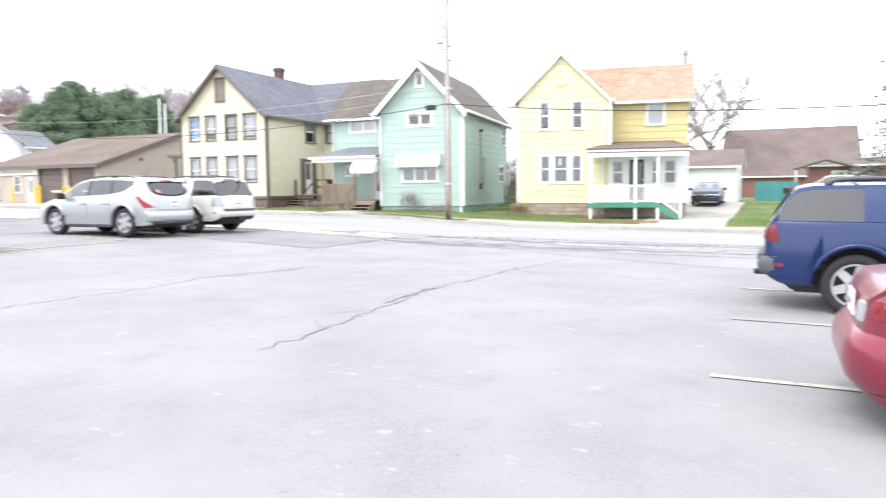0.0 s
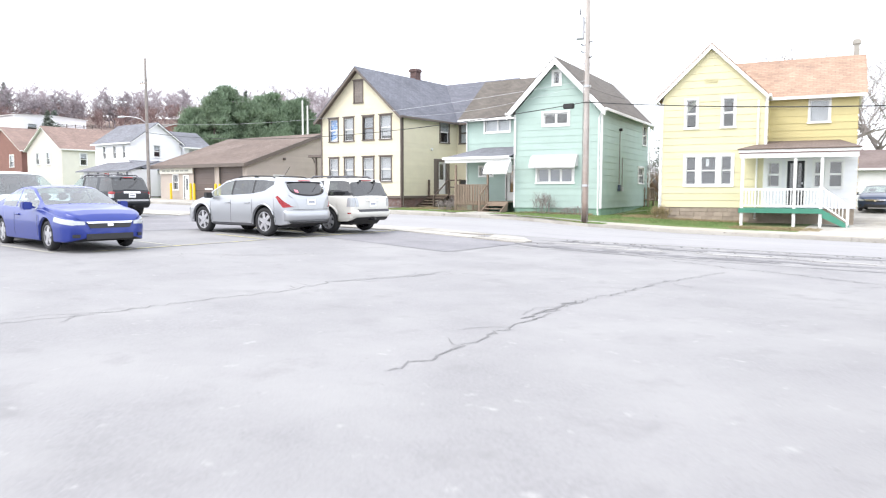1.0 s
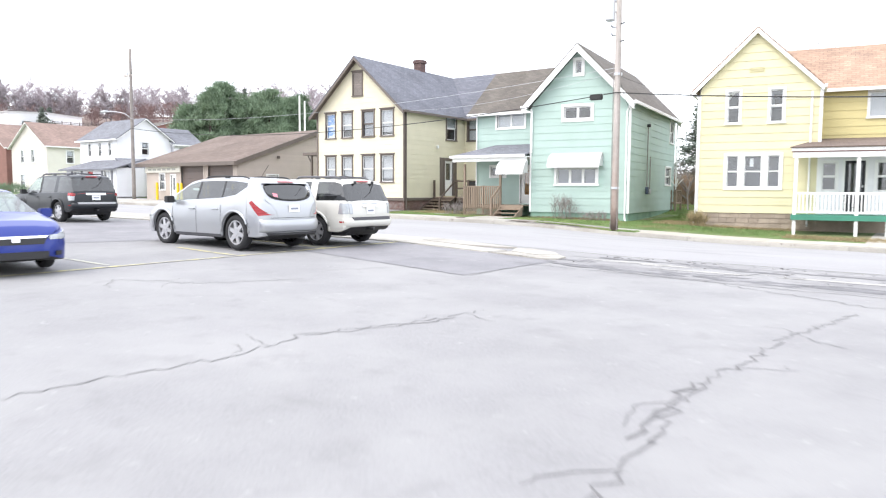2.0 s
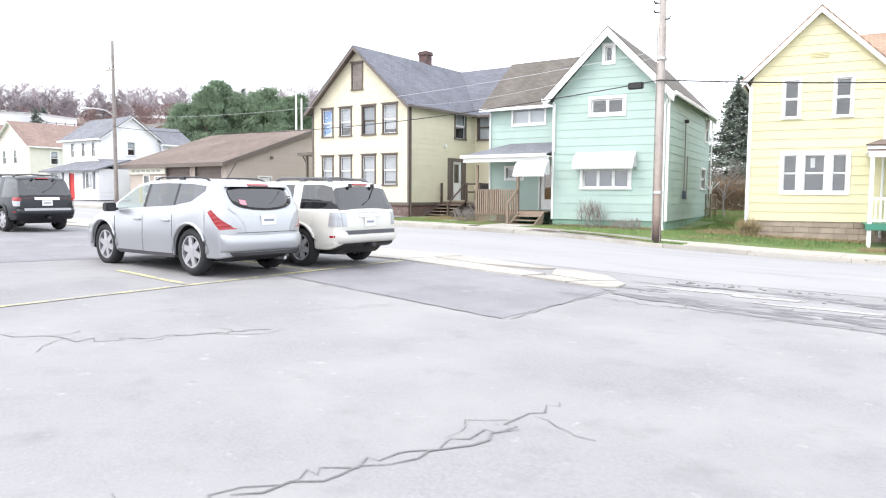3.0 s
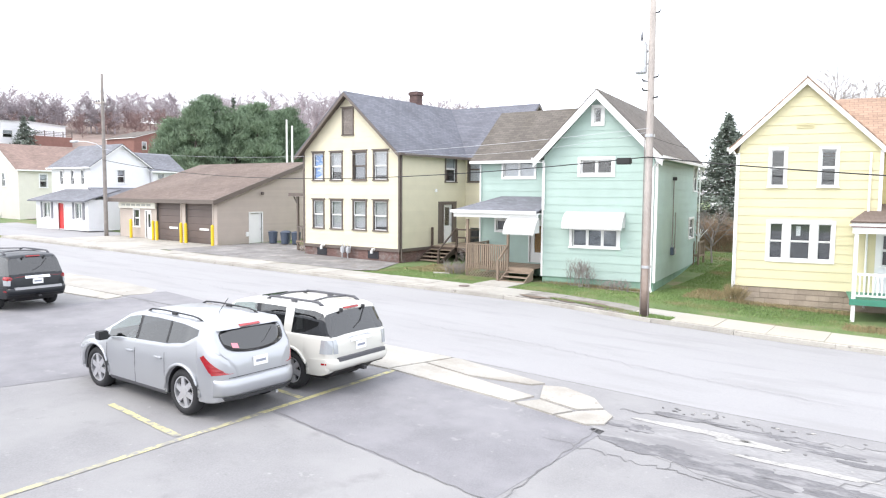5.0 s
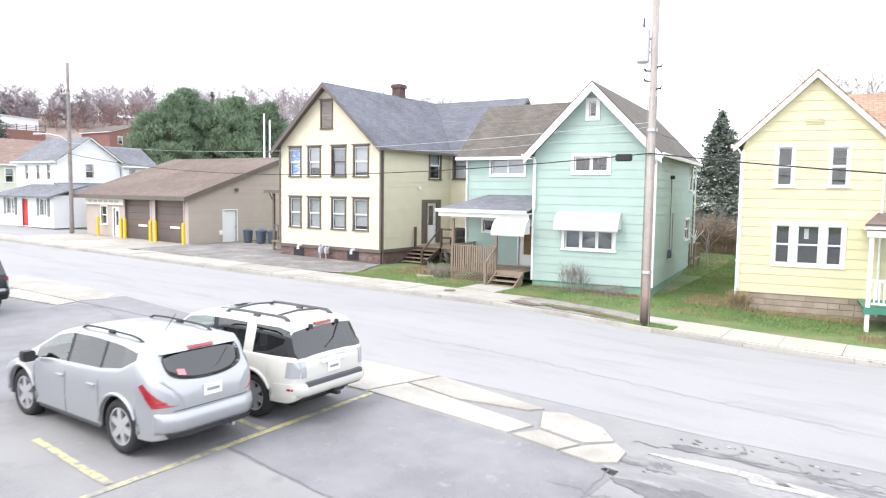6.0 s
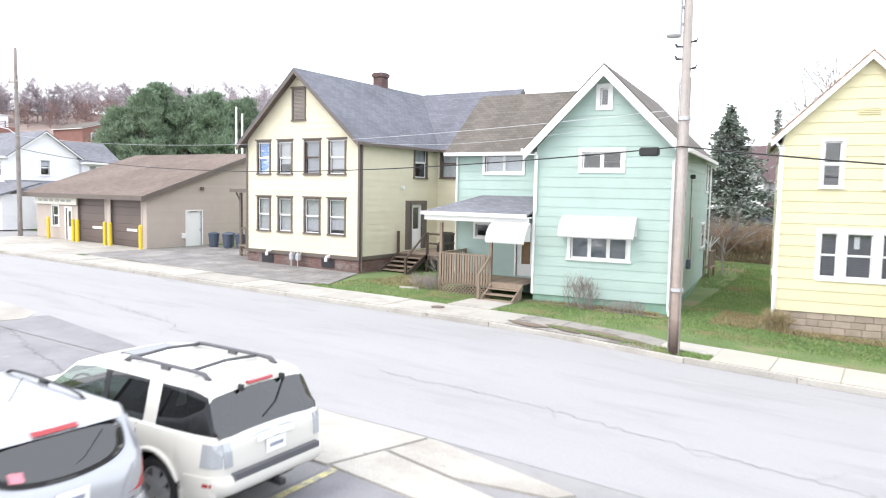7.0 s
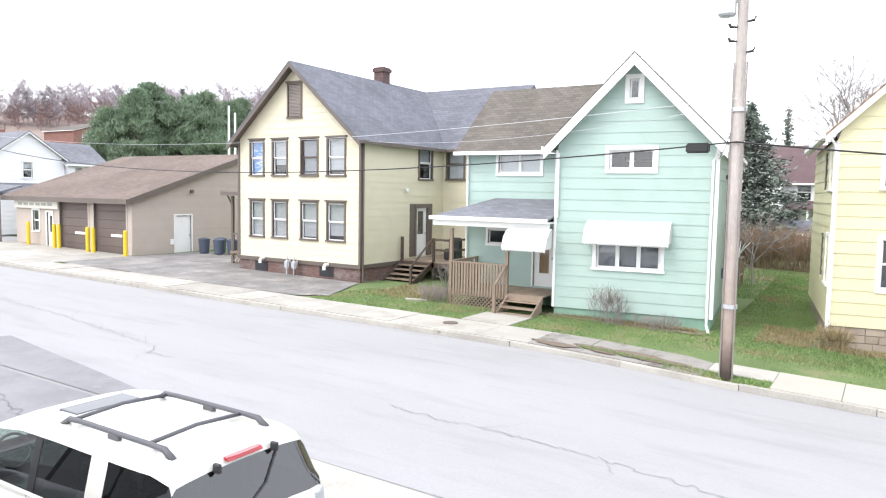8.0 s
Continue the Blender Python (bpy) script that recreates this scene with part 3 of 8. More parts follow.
# Cream two-storey house with a brown-trimmed street gable and a cross wing
def cream_house():
    h = thing("house", "cream clapboard two-storey house with dark brown trim and slate-grey roof", "house")
    X0, X1, Y0, YW, XW, YB = -36.2, -29.25, 35.0, 41.2, -26.7, 48.3
    Z0, Z1, ZR = 1.05, 6.15, 9.28
    S = Side(X0, Y0, "E")
    ups = [(0.77, 1.53), (2.14, 2.93), (3.80, 4.66), (5.26, 6.14)]
    holes = [(a, b, z, z2) for a, b in ups for z, z2 in ((4.66, 6.18), (1.98, 3.50))]
    holes = [(a, b, z, min(z2, 6.12)) for a, b, z, z2 in holes] + [(3.05, 3.75, 7.10, 8.45)]
    siding(h, S, X1 - X0, Z0, Z1 + 0.1, CREAM, 0.28, holes, (3.47, ZR - 0.05))
    for i, (a, b) in enumerate(ups):
        window(h, S, a, b, 4.66, 6.12, BROWN_TRIM, 0.075, cloth=(BLUE_CLOTH, CURTAIN, DIM_CLOTH, CURTAIN)[i], cloth_to=(0.0, 0.3, 0.0, 0.15)[i], sash=(WHITE, WHITE, BROWN_TRIM, WHITE)[i], cap=0.05, sash_w=0.04)
        window(h, S, a, b, 1.98, 3.50, BROWN_TRIM, 0.075, cloth=CURTAIN, cloth_to=(0.0, 0.0, 0.06, 0.12)[i], sash=WHITE, cap=0.05, sash_w=0.042)
    attic = window(h, S, 3.05, 3.75, 7.10, 8.45, BROWN_TRIM, 0.075, sash=BROWN_TRIM, cap=0.05)
    LOUVRE = mat("faded_brown_louvre", (0.27, 0.235, 0.215), 0.8, var=0.12, rand=0.08)
    for k in range(22):
        bm = bmesh.new()
        S.block(bm, 3.06, 3.74, -0.012, 0.012, 7.13 + k * 0.06, 7.175 + k * 0.06)
        part("louvre_slat", bm, LOUVRE, attic)
    E = Side(X1, Y0, "N")
    hs = [(4.15, 5.15, 4.62, 6.05), (3.45, 5.25, 1.16, 3.50)]
    siding(h, E, YW - Y0, Z0, Z1, CREAM, 0.28, hs)
    window(h, E, 4.15, 5.15, 4.62, 6.05, BROWN_TRIM, 0.09, cloth=BLIND, cloth_to=0.5, sash=WHITE)
    # entrance: brown surround, side light and a white storm door
    door(h, E, 3.95, 4.85, 1.16, 3.32, WHITE, BROWN_TRIM, 0.45, 0.93, 0.2, 0.12)
    bm = bmesh.new()
    E.block(bm, 3.45, 3.83, -0.06, 0.03, 1.16, 3.5)
    E.block(bm, 4.97, 5.25, -0.06, 0.03, 1.16, 3.5)
    E.block(bm, 3.83, 4.97, -0.06, 0.03, 3.42, 3.5)
    part("door_surround", bm, BROWN_TRIM, h)
    F = Side(X1, YW, "E")
    siding(h, F, XW - X1, Z0, Z1, CREAM, 0.28, [(0.25, 1.12, 4.65, 6.05)])
    window(h, F, 0.25, 1.12, 4.65, 6.05, BROWN_TRIM, 0.09, cloth=BLIND, cloth_to=0.0, sash=BROWN_TRIM)
    siding(h, Side(XW, YW, "N"), YB - YW, Z0, Z1, CREAM, 0.28, gable=((YB - YW) / 2, ZR - 0.05), single=False)
    siding(h, Side(XW, YB, "W"), XW - X0, Z0, Z1, CREAM, 0.3, single=False)
    siding(h, Side(X0, YB, "S"), YB - Y0, Z0, Z1, CREAM, 0.28, single=False)
    # corner boards and band over the foundation
    for x, y in ((X0, Y0), (X1, Y0)):
        part("corner_board", boxes((x - 0.05, x + 0.07 if x == X0 else x + 0.05, y - 0.05, y + 0.09, Z0 - 0.03, Z1 + 0.05)), BROWN_TRIM, h)
    bm = boxes((X0 - 0.04, X1 + 0.045, Y0 - 0.045, Y0 + 0.02, Z0 - 0.16, Z0), (X1 - 0.02, X1 + 0.045, Y0 + 0.02, YW, Z0 - 0.16, Z0))
    part("sill_band", bm, BROWN_TRIM, h)
    masonry("foundation", h, BRICK, (X0 + 0.02, X1 - 0.02, Y0 + 0.02, YB - 0.02, -0.1, Z0 - 0.1), (X1 - 0.02, XW - 0.05, YW + 0.02, YB - 0.02, -0.1, Z0 - 0.1))
    for x0 in (-35.2, -31.4):
        part("cellar_window", boxes((x0, x0 + 0.75, Y0 - 0.005, Y0 + 0.06, 0.45, 0.85)), DARK, h)
    xc = (X0 + X1) / 2
    half = (X1 - X0) / 2 + 0.3
    gable_roof(h, "y", xc, Y0 - 0.42, YB + 0.2, half, ZR + 0.1, 6.02, SLATE, BROWN_TRIM, fascia=0.26)
    ridge = ZR + 0.09
    gable_roof(h, "x", (YW + YB) / 2, xc, XW + 0.35, (YB - YW) / 2 + 0.3, ridge, 6.02, SLATE, BROWN_TRIM, fascia=0.22)
    chimney(h, xc - 0.2, 41.2, 8.6, 10.1, 0.56, DARK_BRICK)
    # fittings on the side wall
    part("wall_lamp", soft(boxes((X1 + 0.02, X1 + 0.16, 38.05, 38.2, 4.02, 4.2)), 0.03), WHITE, h, "small white wall lamp")
    pipe(h, [(X1 + 0.08, Y0 + 0.1, 6.0), (X1 + 0.08, Y0 + 0.1, 0.4)], 0.035, BROWN_TRIM)
    return h


def cream_house_steps():
    """Dark wooden landing with steps towards the street, rails and posts."""
    d = thing("entry_deck", "dark stained wooden entry deck with five steps and rails", "porch")
    x0, x1, y0, y1, top = -29.2, -26.6, 37.7, 41.1, 1.10
    for i in range(15):
        a = x0 + i * (x1 - x0) / 15
        quick("deck_board", *_block(a + 0.005, a + 0.165, y0, y1, top - 0.04, top), DECK, d)
    part("deck_frame", boxes((x0, x1, y0, y0 + 0.05, top - 0.25, top - 0.045), (x1 - 0.05, x1, y0, y1, top - 0.25, top - 0.045)), DARK_DECK, d)
    for x, y in ((x0 + 0.08, y0 + 0.05), (-27.5, y0 + 0.05), (x1 - 0.06, y0 + 0.05), (x1 - 0.06, y1 - 0.1)):
        part("post", boxes((x - 0.05, x + 0.05, y - 0.05, y + 0.05, 0.15, top + 1.0)), DARK_DECK, d)
    for z in (0.55, 0.98):
        part("rail", boxes((-27.45, x1 - 0.02, y0 + 0.02, y0 + 0.08, top + z - 0.09, top + z), (x1 - 0.09, x1 - 0.03, y0 + 0.08, y1, top + z - 0.09, top + z)), DARK_DECK, d)
    n = 5
    for i in range(n):
        z = top - (i + 1) * 0.17
        y = y0 - (i + 1) * 0.30
        part("tread", boxes((x0 + 0.12, -27.6, y, y + 0.33, z - 0.045, z)), DECK, d, "worn brown stair tread")
    for x in (x0 + 0.1, -27.58):
        bm = bmesh.new()
        hexa(bm, [(x - 0.03, y0 - 1.6, 0.1), (x + 0.03, y0 - 1.6, 0.1), (x + 0.03, y0, top - 0.3), (x - 0.03, y0, top - 0.3),
                  (x - 0.03, y0 - 1.6, 0.3), (x + 0.03, y0 - 1.6, 0.3), (x + 0.03, y0, top - 0.02), (x - 0.03, y0, top - 0.02)])
        part("stringer", bm, DARK_DECK, d)
    bm = bmesh.new()
    tube(bm, [(-27.55, y0 - 1.55, 1.0), (-27.55, y0, top + 0.95)], 0.045, 6)
    part("handrail", bm, DARK_DECK, d)
    part("newel", boxes((-27.6, -27.5, y0 - 1.6, y0 - 1.5, 0.1, 1.05)), DARK_DECK, d)
    return d


def _block(x0, x1, y0, y1, z0, z1):
    v = [(x0, y0, z0), (x1, y0, z0), (x1, y1, z0), (x0, y1, z0), (x0, y0, z1), (x1, y0, z1), (x1, y1, z1), (x0, y1, z1)]
    return v, [(3, 2, 1, 0), (4, 5, 6, 7), (0, 1, 5, 4), (1, 2, 6, 5), (2, 3, 7, 6), (3, 0, 4, 7)]


def awning(parent, side, u0, u1, z_top, z_low, reach, ribs=True):
    """Ribbed white metal awning with closed cheeks and a scalloped skirt."""
    bm = bmesh.new()
    n = max(8, int((u1 - u0) / 0.05))
    p = side.at
    drop = z_top - z_low
    grids = []
    for under in (0.0, 0.012):
        rows = []
        for c in range(2 * n):
            i, u = c // 2, u0 + (u1 - u0) * ((c + 1) // 2) / n
            lift = 0.022 if i % 2 else 0.0
            prof = [(0.02, z_top + lift), (reach * 0.4, z_top - drop * 0.16 + lift), (reach * 0.72, z_top - drop * 0.45 + lift), (reach, z_low + lift), (reach + lift * 0.5, z_low - 0.085 - (0.03 if i % 2 else 0.0))]
            rows.append([bm.verts.new(p(u, d - under, z - under)) for d, z in prof])
        grids.append(rows)
    top, low = grids
    for c in range(2 * n - 1):
        for k in range(4):
            bm.faces.new((top[c][k], top[c + 1][k], top[c + 1][k + 1], top[c][k + 1]))
            bm.faces.new((low[c][k], low[c][k + 1], low[c + 1][k + 1], low[c + 1][k]))
        bm.faces.new((top[c][4], top[c + 1][4], low[c + 1][4], low[c][4]))
    bmesh.ops.recalc_face_normals(bm, faces=bm.faces[:])
    a = part("awning", bm, AWNING, parent, "ribbed white metal awning")
    for u in (u0 - 0.01, u1 - 0.005):
        bm = bmesh.new()
        p = side.at
        prof = [(0.02, z_top - 0.02), (reach * 0.4, z_top - drop * 0.16 - 0.02), (reach * 0.72, z_top - drop * 0.45 - 0.02), (reach - 0.02, z_low - 0.03), (0.02, z_low - 0.03)]
        v0 = [bm.verts.new(p(u, n_, z)) for n_, z in prof]
        v1 = [bm.verts.new(p(u + 0.015, n_, z)) for n_, z in prof]
        bm.faces.new(v0), bm.faces.new(v1[::-1])
        for i in range(5):
            bm.faces.new((v0[i], v1[i], v1[(i + 1) % 5], v0[(i + 1) % 5]))
        bmesh.ops.recalc_face_normals(bm, faces=bm.faces[:])
        part("cheek", bm, AWNING, a)
    return a


# Mint green house: street gable and a lower set-back wing with a porch
def green_house():
    h = thing("house", "mint green clapboard house with white trim, awnings and brown roof", "house")
    X0, X1, Y0, YB = -20.24, -15.50, 33.78, 44.0
    Z0, ZR = 0.47, 8.0
    S = Side(X0, Y0, "E")
    xc = -17.88
    win2 = (1.64, 2.96, 4.81, 5.40)
    win1 = (1.34, 3.24, 1.80, 2.55)
    att = (2.18, 2.46, 6.90, 7.48)
    siding(h, S, X1 - X0, Z0, 5.52, MINT, 0.34, [win2, win1, att], (xc - X0, ZR))
    window(h, S, *win2, WHITE, 0.12, hung=False, lights=2, sash_w=0.06, sill=False)
    window(h, S, *win1, WHITE, 0.12, hung=False, lights=3, sash_w=0.06, sill=True, cloth=DIM_CLOTH, cloth_to=0.0)
    window(h, S, *att, WHITE, 0.14, hung=False, sill=False)
    awning(h, S, 1.04, 3.54, 3.25, 2.66, 0.6)
    siding(h, Side(X1, Y0, "N"), YB - Y0, Z0, 5.55, MINT, 0.34, [(8.7, 9.6, 4.2, 5.35), (7.75, 9.1, 1.85, 2.78)])
    window(h, Side(X1, Y0, "N"), 8.7, 9.6, 4.2, 5.35, WHITE, 0.1, cloth=BLIND)
    window(h, Side(X1, Y0, "N"), 7.75, 9.1, 1.85, 2.78, WHITE, 0.1, cloth=BLIND)
    siding(h, Side(X1, YB, "W"), X1 - X0, Z0, 5.52, MINT, 0.34, gable=(X1 - xc, ZR), single=False)
    siding(h, Side(X0, YB, "S"), YB - Y0, Z0, 5.55, MINT, 0.34, single=False)
    gable_roof(h, "y", xc, Y0 - 0.45, YB + 0.3, 2.66, ZR + 0.22, 5.50, BROWN_ROOF, WHITE, thick=0.05, fascia=0.40)
    part("foundation", boxes((X0 + 0.03, X1 - 0.03, Y0 + 0.03, YB - 0.03, -0.25, Z0)), GREEN_BLOCK, h)
    for r in ((X0 - 0.03, X0 + 0.05, Y0 - 0.045, Y0 + 0.03, Z0, 5.4), (X1 - 0.06, X1 + 0.045, Y0 - 0.045, Y0 + 0.06, Z0, 5.4)):
        part("corner_board", boxes(r), WHITE, h)
    pipe(h, [(X1 - 0.02, Y0 - 0.14, 5.25), (X1 - 0.12, Y0 - 0.10, 5.05), (X1 - 0.12, Y0 - 0.10, 0.30), (X1 - 0.02, Y0 - 0.35, 0.08)])
    pipe(h, [(X0 + 0.08, Y0 - 0.1, 5.3), (X0 + 0.08, Y0 - 0.1, 3.3)])
    pipe(h, [(X1 + 0.32, Y0 - 0.3, 5.38), (X1 + 0.1, Y0 - 0.1, 5.22)])
    pipe(h, [(X1 + 0.1, YB + 0.1, 5.3), (X1 + 0.1, YB + 0.1, 0.5)])
    # meter, conduits and a lamp on the free side
    part("electric_meter", soft(boxes((X1 + 0.03, X1 + 0.16, 36.9, 37.15, 1.35, 1.7)), 0.02), GREY_BIN, h)
    part("electric_meter", soft(boxes((X1 + 0.03, X1 + 0.13, 37.5, 37.75, 1.35, 1.6)), 0.02), STEEL, h)
    pipe(h, [(X1 + 0.08, 37.0, 1.7), (X1 + 0.08, 37.0, 4.6)], 0.022, DARK_POLE, "conduit")
    pipe(h, [(X1 + 0.08, 37.62, 1.6), (X1 + 0.08, 37.62, 3.2)], 0.022, DARK_POLE, "conduit")
    part("service_head", soft(boxes((X1 + 0.03, X1 + 0.2, 36.93, 37.07, 4.6, 4.75)), 0.02), CABLE, h)
    for ob in h.children:
        ob.matrix_basis = turned(-18.0, 33.78, 7)
    # wing
    A0, B0, C0 = -24.45, 35.2, 40.4
    W = Side(A0, B0, "E")
    length = X0 - A0
    w2 = (1.30, 2.92, 4.74, 5.44)
    w1 = (0.94, 1.80, 2.24, 2.74)
    dr = (2.74, 3.50, 0.83, 2.75)
    siding(h, W, length, 0.7, 5.55, MINT, 0.34, [w2, w1, dr])
    window(h, W, *w2, WHITE, 0.1, hung=False, lights=2, sash_w=0.055, sill=False, cloth=BLIND, cloth_to=0.0)
    window(h, W, *w1, WHITE, 0.09, hung=False, sill=False, cloth=None)
    leaf = door(h, W, *dr, WHITE, WHITE, 0.24, 0.88, 0.2, 0.06)
    bm = bmesh.new()
    W.block(bm, dr[0] + 0.2, dr[1] - 0.2, -0.12, -0.1, 1.28, 2.5)
    part("door_curtain", bm, mat("orange_brown_curtain", (0.40, 0.22, 0.09), 0.8, var=0.2), leaf, "orange-brown curtain behind the glass")
    awning(h, Side(-21.6, 33.0, "E"), 0.0, 1.5, 2.93, 2.36, 0.5)
    siding(h, Side(A0, C0, "S"), C0 - B0, 0.7, 5.55, MINT, 0.34, gable=((C0 - B0) / 2, 7.9), single=False)
    siding(h, Side(X0, C0, "W"), length, 0.7, 5.55, MINT, 0.34, single=False)
    gable_roof(h, "x", (B0 + C0) / 2, A0 - 0.35, -18.6, (C0 - B0) / 2 + 0.35, 8.05, 5.5, BROWN_ROOF, WHITE, fascia=0.12, rake=BROWN_TRIM)
    part("foundation", boxes((A0 + 0.03, X0, B0 + 0.03, C0, -0.1, 0.7)), GREEN_BLOCK, h)
    # shed roof of the porch, hipped on its free end
    e, wz, y0 = 3.22, 3.86, 33.0
    slab_roof(h, [(A0 - 0.15, y0, e), (X0 - 0.02, y0, e), (X0 - 0.02, B0, wz), (A0 + 1.2, B0, wz)], GREY_ROOF, 0.06, "porch_roof")
    slab_roof(h, [(A0 - 0.15, B0, e), (A0 - 0.15, y0, e), (A0 + 1.2, B0, wz)], GREY_ROOF, 0.06, "porch_roof")
    part("porch_fascia", boxes((A0 - 0.17, X0 - 0.02, y0 - 0.06, y0 + 0.02, e - 0.11, e + 0.02), (A0 - 0.17, A0 - 0.10, y0 + 0.02, B0, e - 0.11, e + 0.02), (A0 - 0.1, X0 - 0.02, y0 + 0.1, y0 + 0.2, e - 0.30, e - 0.12)), WHITE, h)
    part("porch_ceiling", boxes((A0 - 0.1, X0 - 0.02, y0 + 0.02, B0 - 0.04, e - 0.12, e - 0.07)), WHITE, h)
    pipe(h, [(A0 + 0.08, B0 - 0.1, 5.35), (A0 + 0.08, B0 - 0.1, 0.8)])
    return h


def green_house_porch():
    d = thing("porch_deck", "weathered wooden porch deck with balusters, lattice and steps", "porch")
    x0, xm, x1, y0, y1, top = -23.95, -21.75, -20.45, 33.25, 35.15, 0.78
    n = 22
    for i in range(n):
        a = x0 + i * (x1 - x0) / n
        quick("deck_board", *_block(a + 0.004, a + (x1 - x0) / n - 0.004, y0, y1, top - 0.035, top), DECK, d)
    part("rim_board", boxes((x0, x1, y0 - 0.04, y0 - 0.002, top - 0.2, top - 0.02), (x0 - 0.04, x0 - 0.002, y0, y1, top - 0.2, top - 0.02)), DECK, d)
    for x, y, z in ((x0 + 0.05, y0 + 0.05, 2.82), (xm, y0 + 0.0, 2.82), (x0 + 0.05, y1 - 0.1, 1.75)):
        part("post", boxes((x - 0.05, x + 0.05, y - 0.05, y + 0.05, 0.02, z)), DECK, d)
    rail_z = 1.72
    part("top_rail", boxes((x0, xm, y0 - 0.07, y0 + 0.07, rail_z - 0.04, rail_z)), DECK, d)
    part("top_rail", boxes((x0 - 0.07, x0 + 0.07, y0 + 0.07, y1 - 0.1, rail_z - 0.04, rail_z)), DECK, d)
    k = 19
    for i in range(k):
        x = x0 + 0.1 + i * (xm - x0 - 0.2) / (k - 1)
        quick("baluster", *_block(x - 0.032, x + 0.032, y0 - 0.078, y0 - 0.042, 0.62, rail_z - 0.04), DECK, d)
    for i in range(12):
        y = y0 + 0.12 + i * (y1 - y0 - 0.3) / 11
        quick("baluster", *_block(x0 - 0.078, x0 - 0.042, y - 0.032, y + 0.032, 0.62, rail_z - 0.04), DECK, d)
    # diagonal lattice under the deck
    h = 0.55
    for sgn in (-1, 1):
        for i in range(-4, 18):
            a = x0 + i * 0.145
            pts = []
            for z in (0.06, 0.06 + h):
                x = a + (z if sgn > 0 else h - z)
                pts.append((x, z))
            (xa, za), (xb, zb) = pts
            def cut(xa, za, xb, zb, lim, keep_less):
                t = (lim - xa) / (xb - xa)
                return lim, za + t * (zb - za)
            lo, hi = x0, xm
            if min(xa, xb) >= hi or max(xa, xb) <= lo:
                continue
            if xa < lo: xa, za = cut(xa, za, xb, zb, lo, 0)
            elif xa > hi: xa, za = cut(xa, za, xb, zb, hi, 0)
            if xb < lo: xb, zb = cut(xa, za, xb, zb, lo, 0)
            elif xb > hi: xb, zb = cut(xa, za, xb, zb, hi, 0)
            yy = y0 - 0.02 if sgn > 0 else y0 - 0.012
            w = 0.022
            v = [(xa - w, yy - 0.006, za), (xa + w, yy - 0.006, za), (xa + w, yy, za), (xa - w, yy, za), (xb - w, yy - 0.006, zb), (xb + w, yy - 0.006, zb), (xb + w, yy, zb), (xb - w, yy, zb)]
            quick("lattice_slat", v, [(3, 2, 1, 0), (4, 5, 6, 7), (0, 1, 5, 4), (1, 2, 6, 5), (2, 3, 7, 6), (3, 0, 4, 7)], DECK, d)
    for i in range(3):
        z, y = top - 0.17 * (i + 1) - 0.02, y0 - 0.28 * (i + 1)
        part("tread", boxes((xm + 0.08, x1 - 0.02, y, y + 0.3, z - 0.04, z)), DECK, d)
    for x in (xm + 0.06, x1 - 0.04):
        bm = bmesh.new()
        hexa(bm, [(x - 0.025, y0 - 0.9, 0.03), (x + 0.025, y0 - 0.9, 0.03), (x + 0.025, y0 - 0.05, 0.3), (x - 0.025, y0 - 0.05, 0.3), (x - 0.025, y0 - 0.9, 0.2), (x + 0.025, y0 - 0.9, 0.2), (x + 0.025, y0 - 0.05, top - 0.06), (x - 0.025, y0 - 0.05, top - 0.06)])
        part("stringer", bm, DECK, d)
    part("handrail", tube(bmesh.new(), [(xm, y0 - 0.85, 1.1), (xm, y0, rail_z)], 0.045, 6), DECK, d)
    part("newel", boxes((xm - 0.05, xm + 0.05, y0 - 0.9, y0 - 0.8, 0.02, 1.15)), DECK, d)
    return d


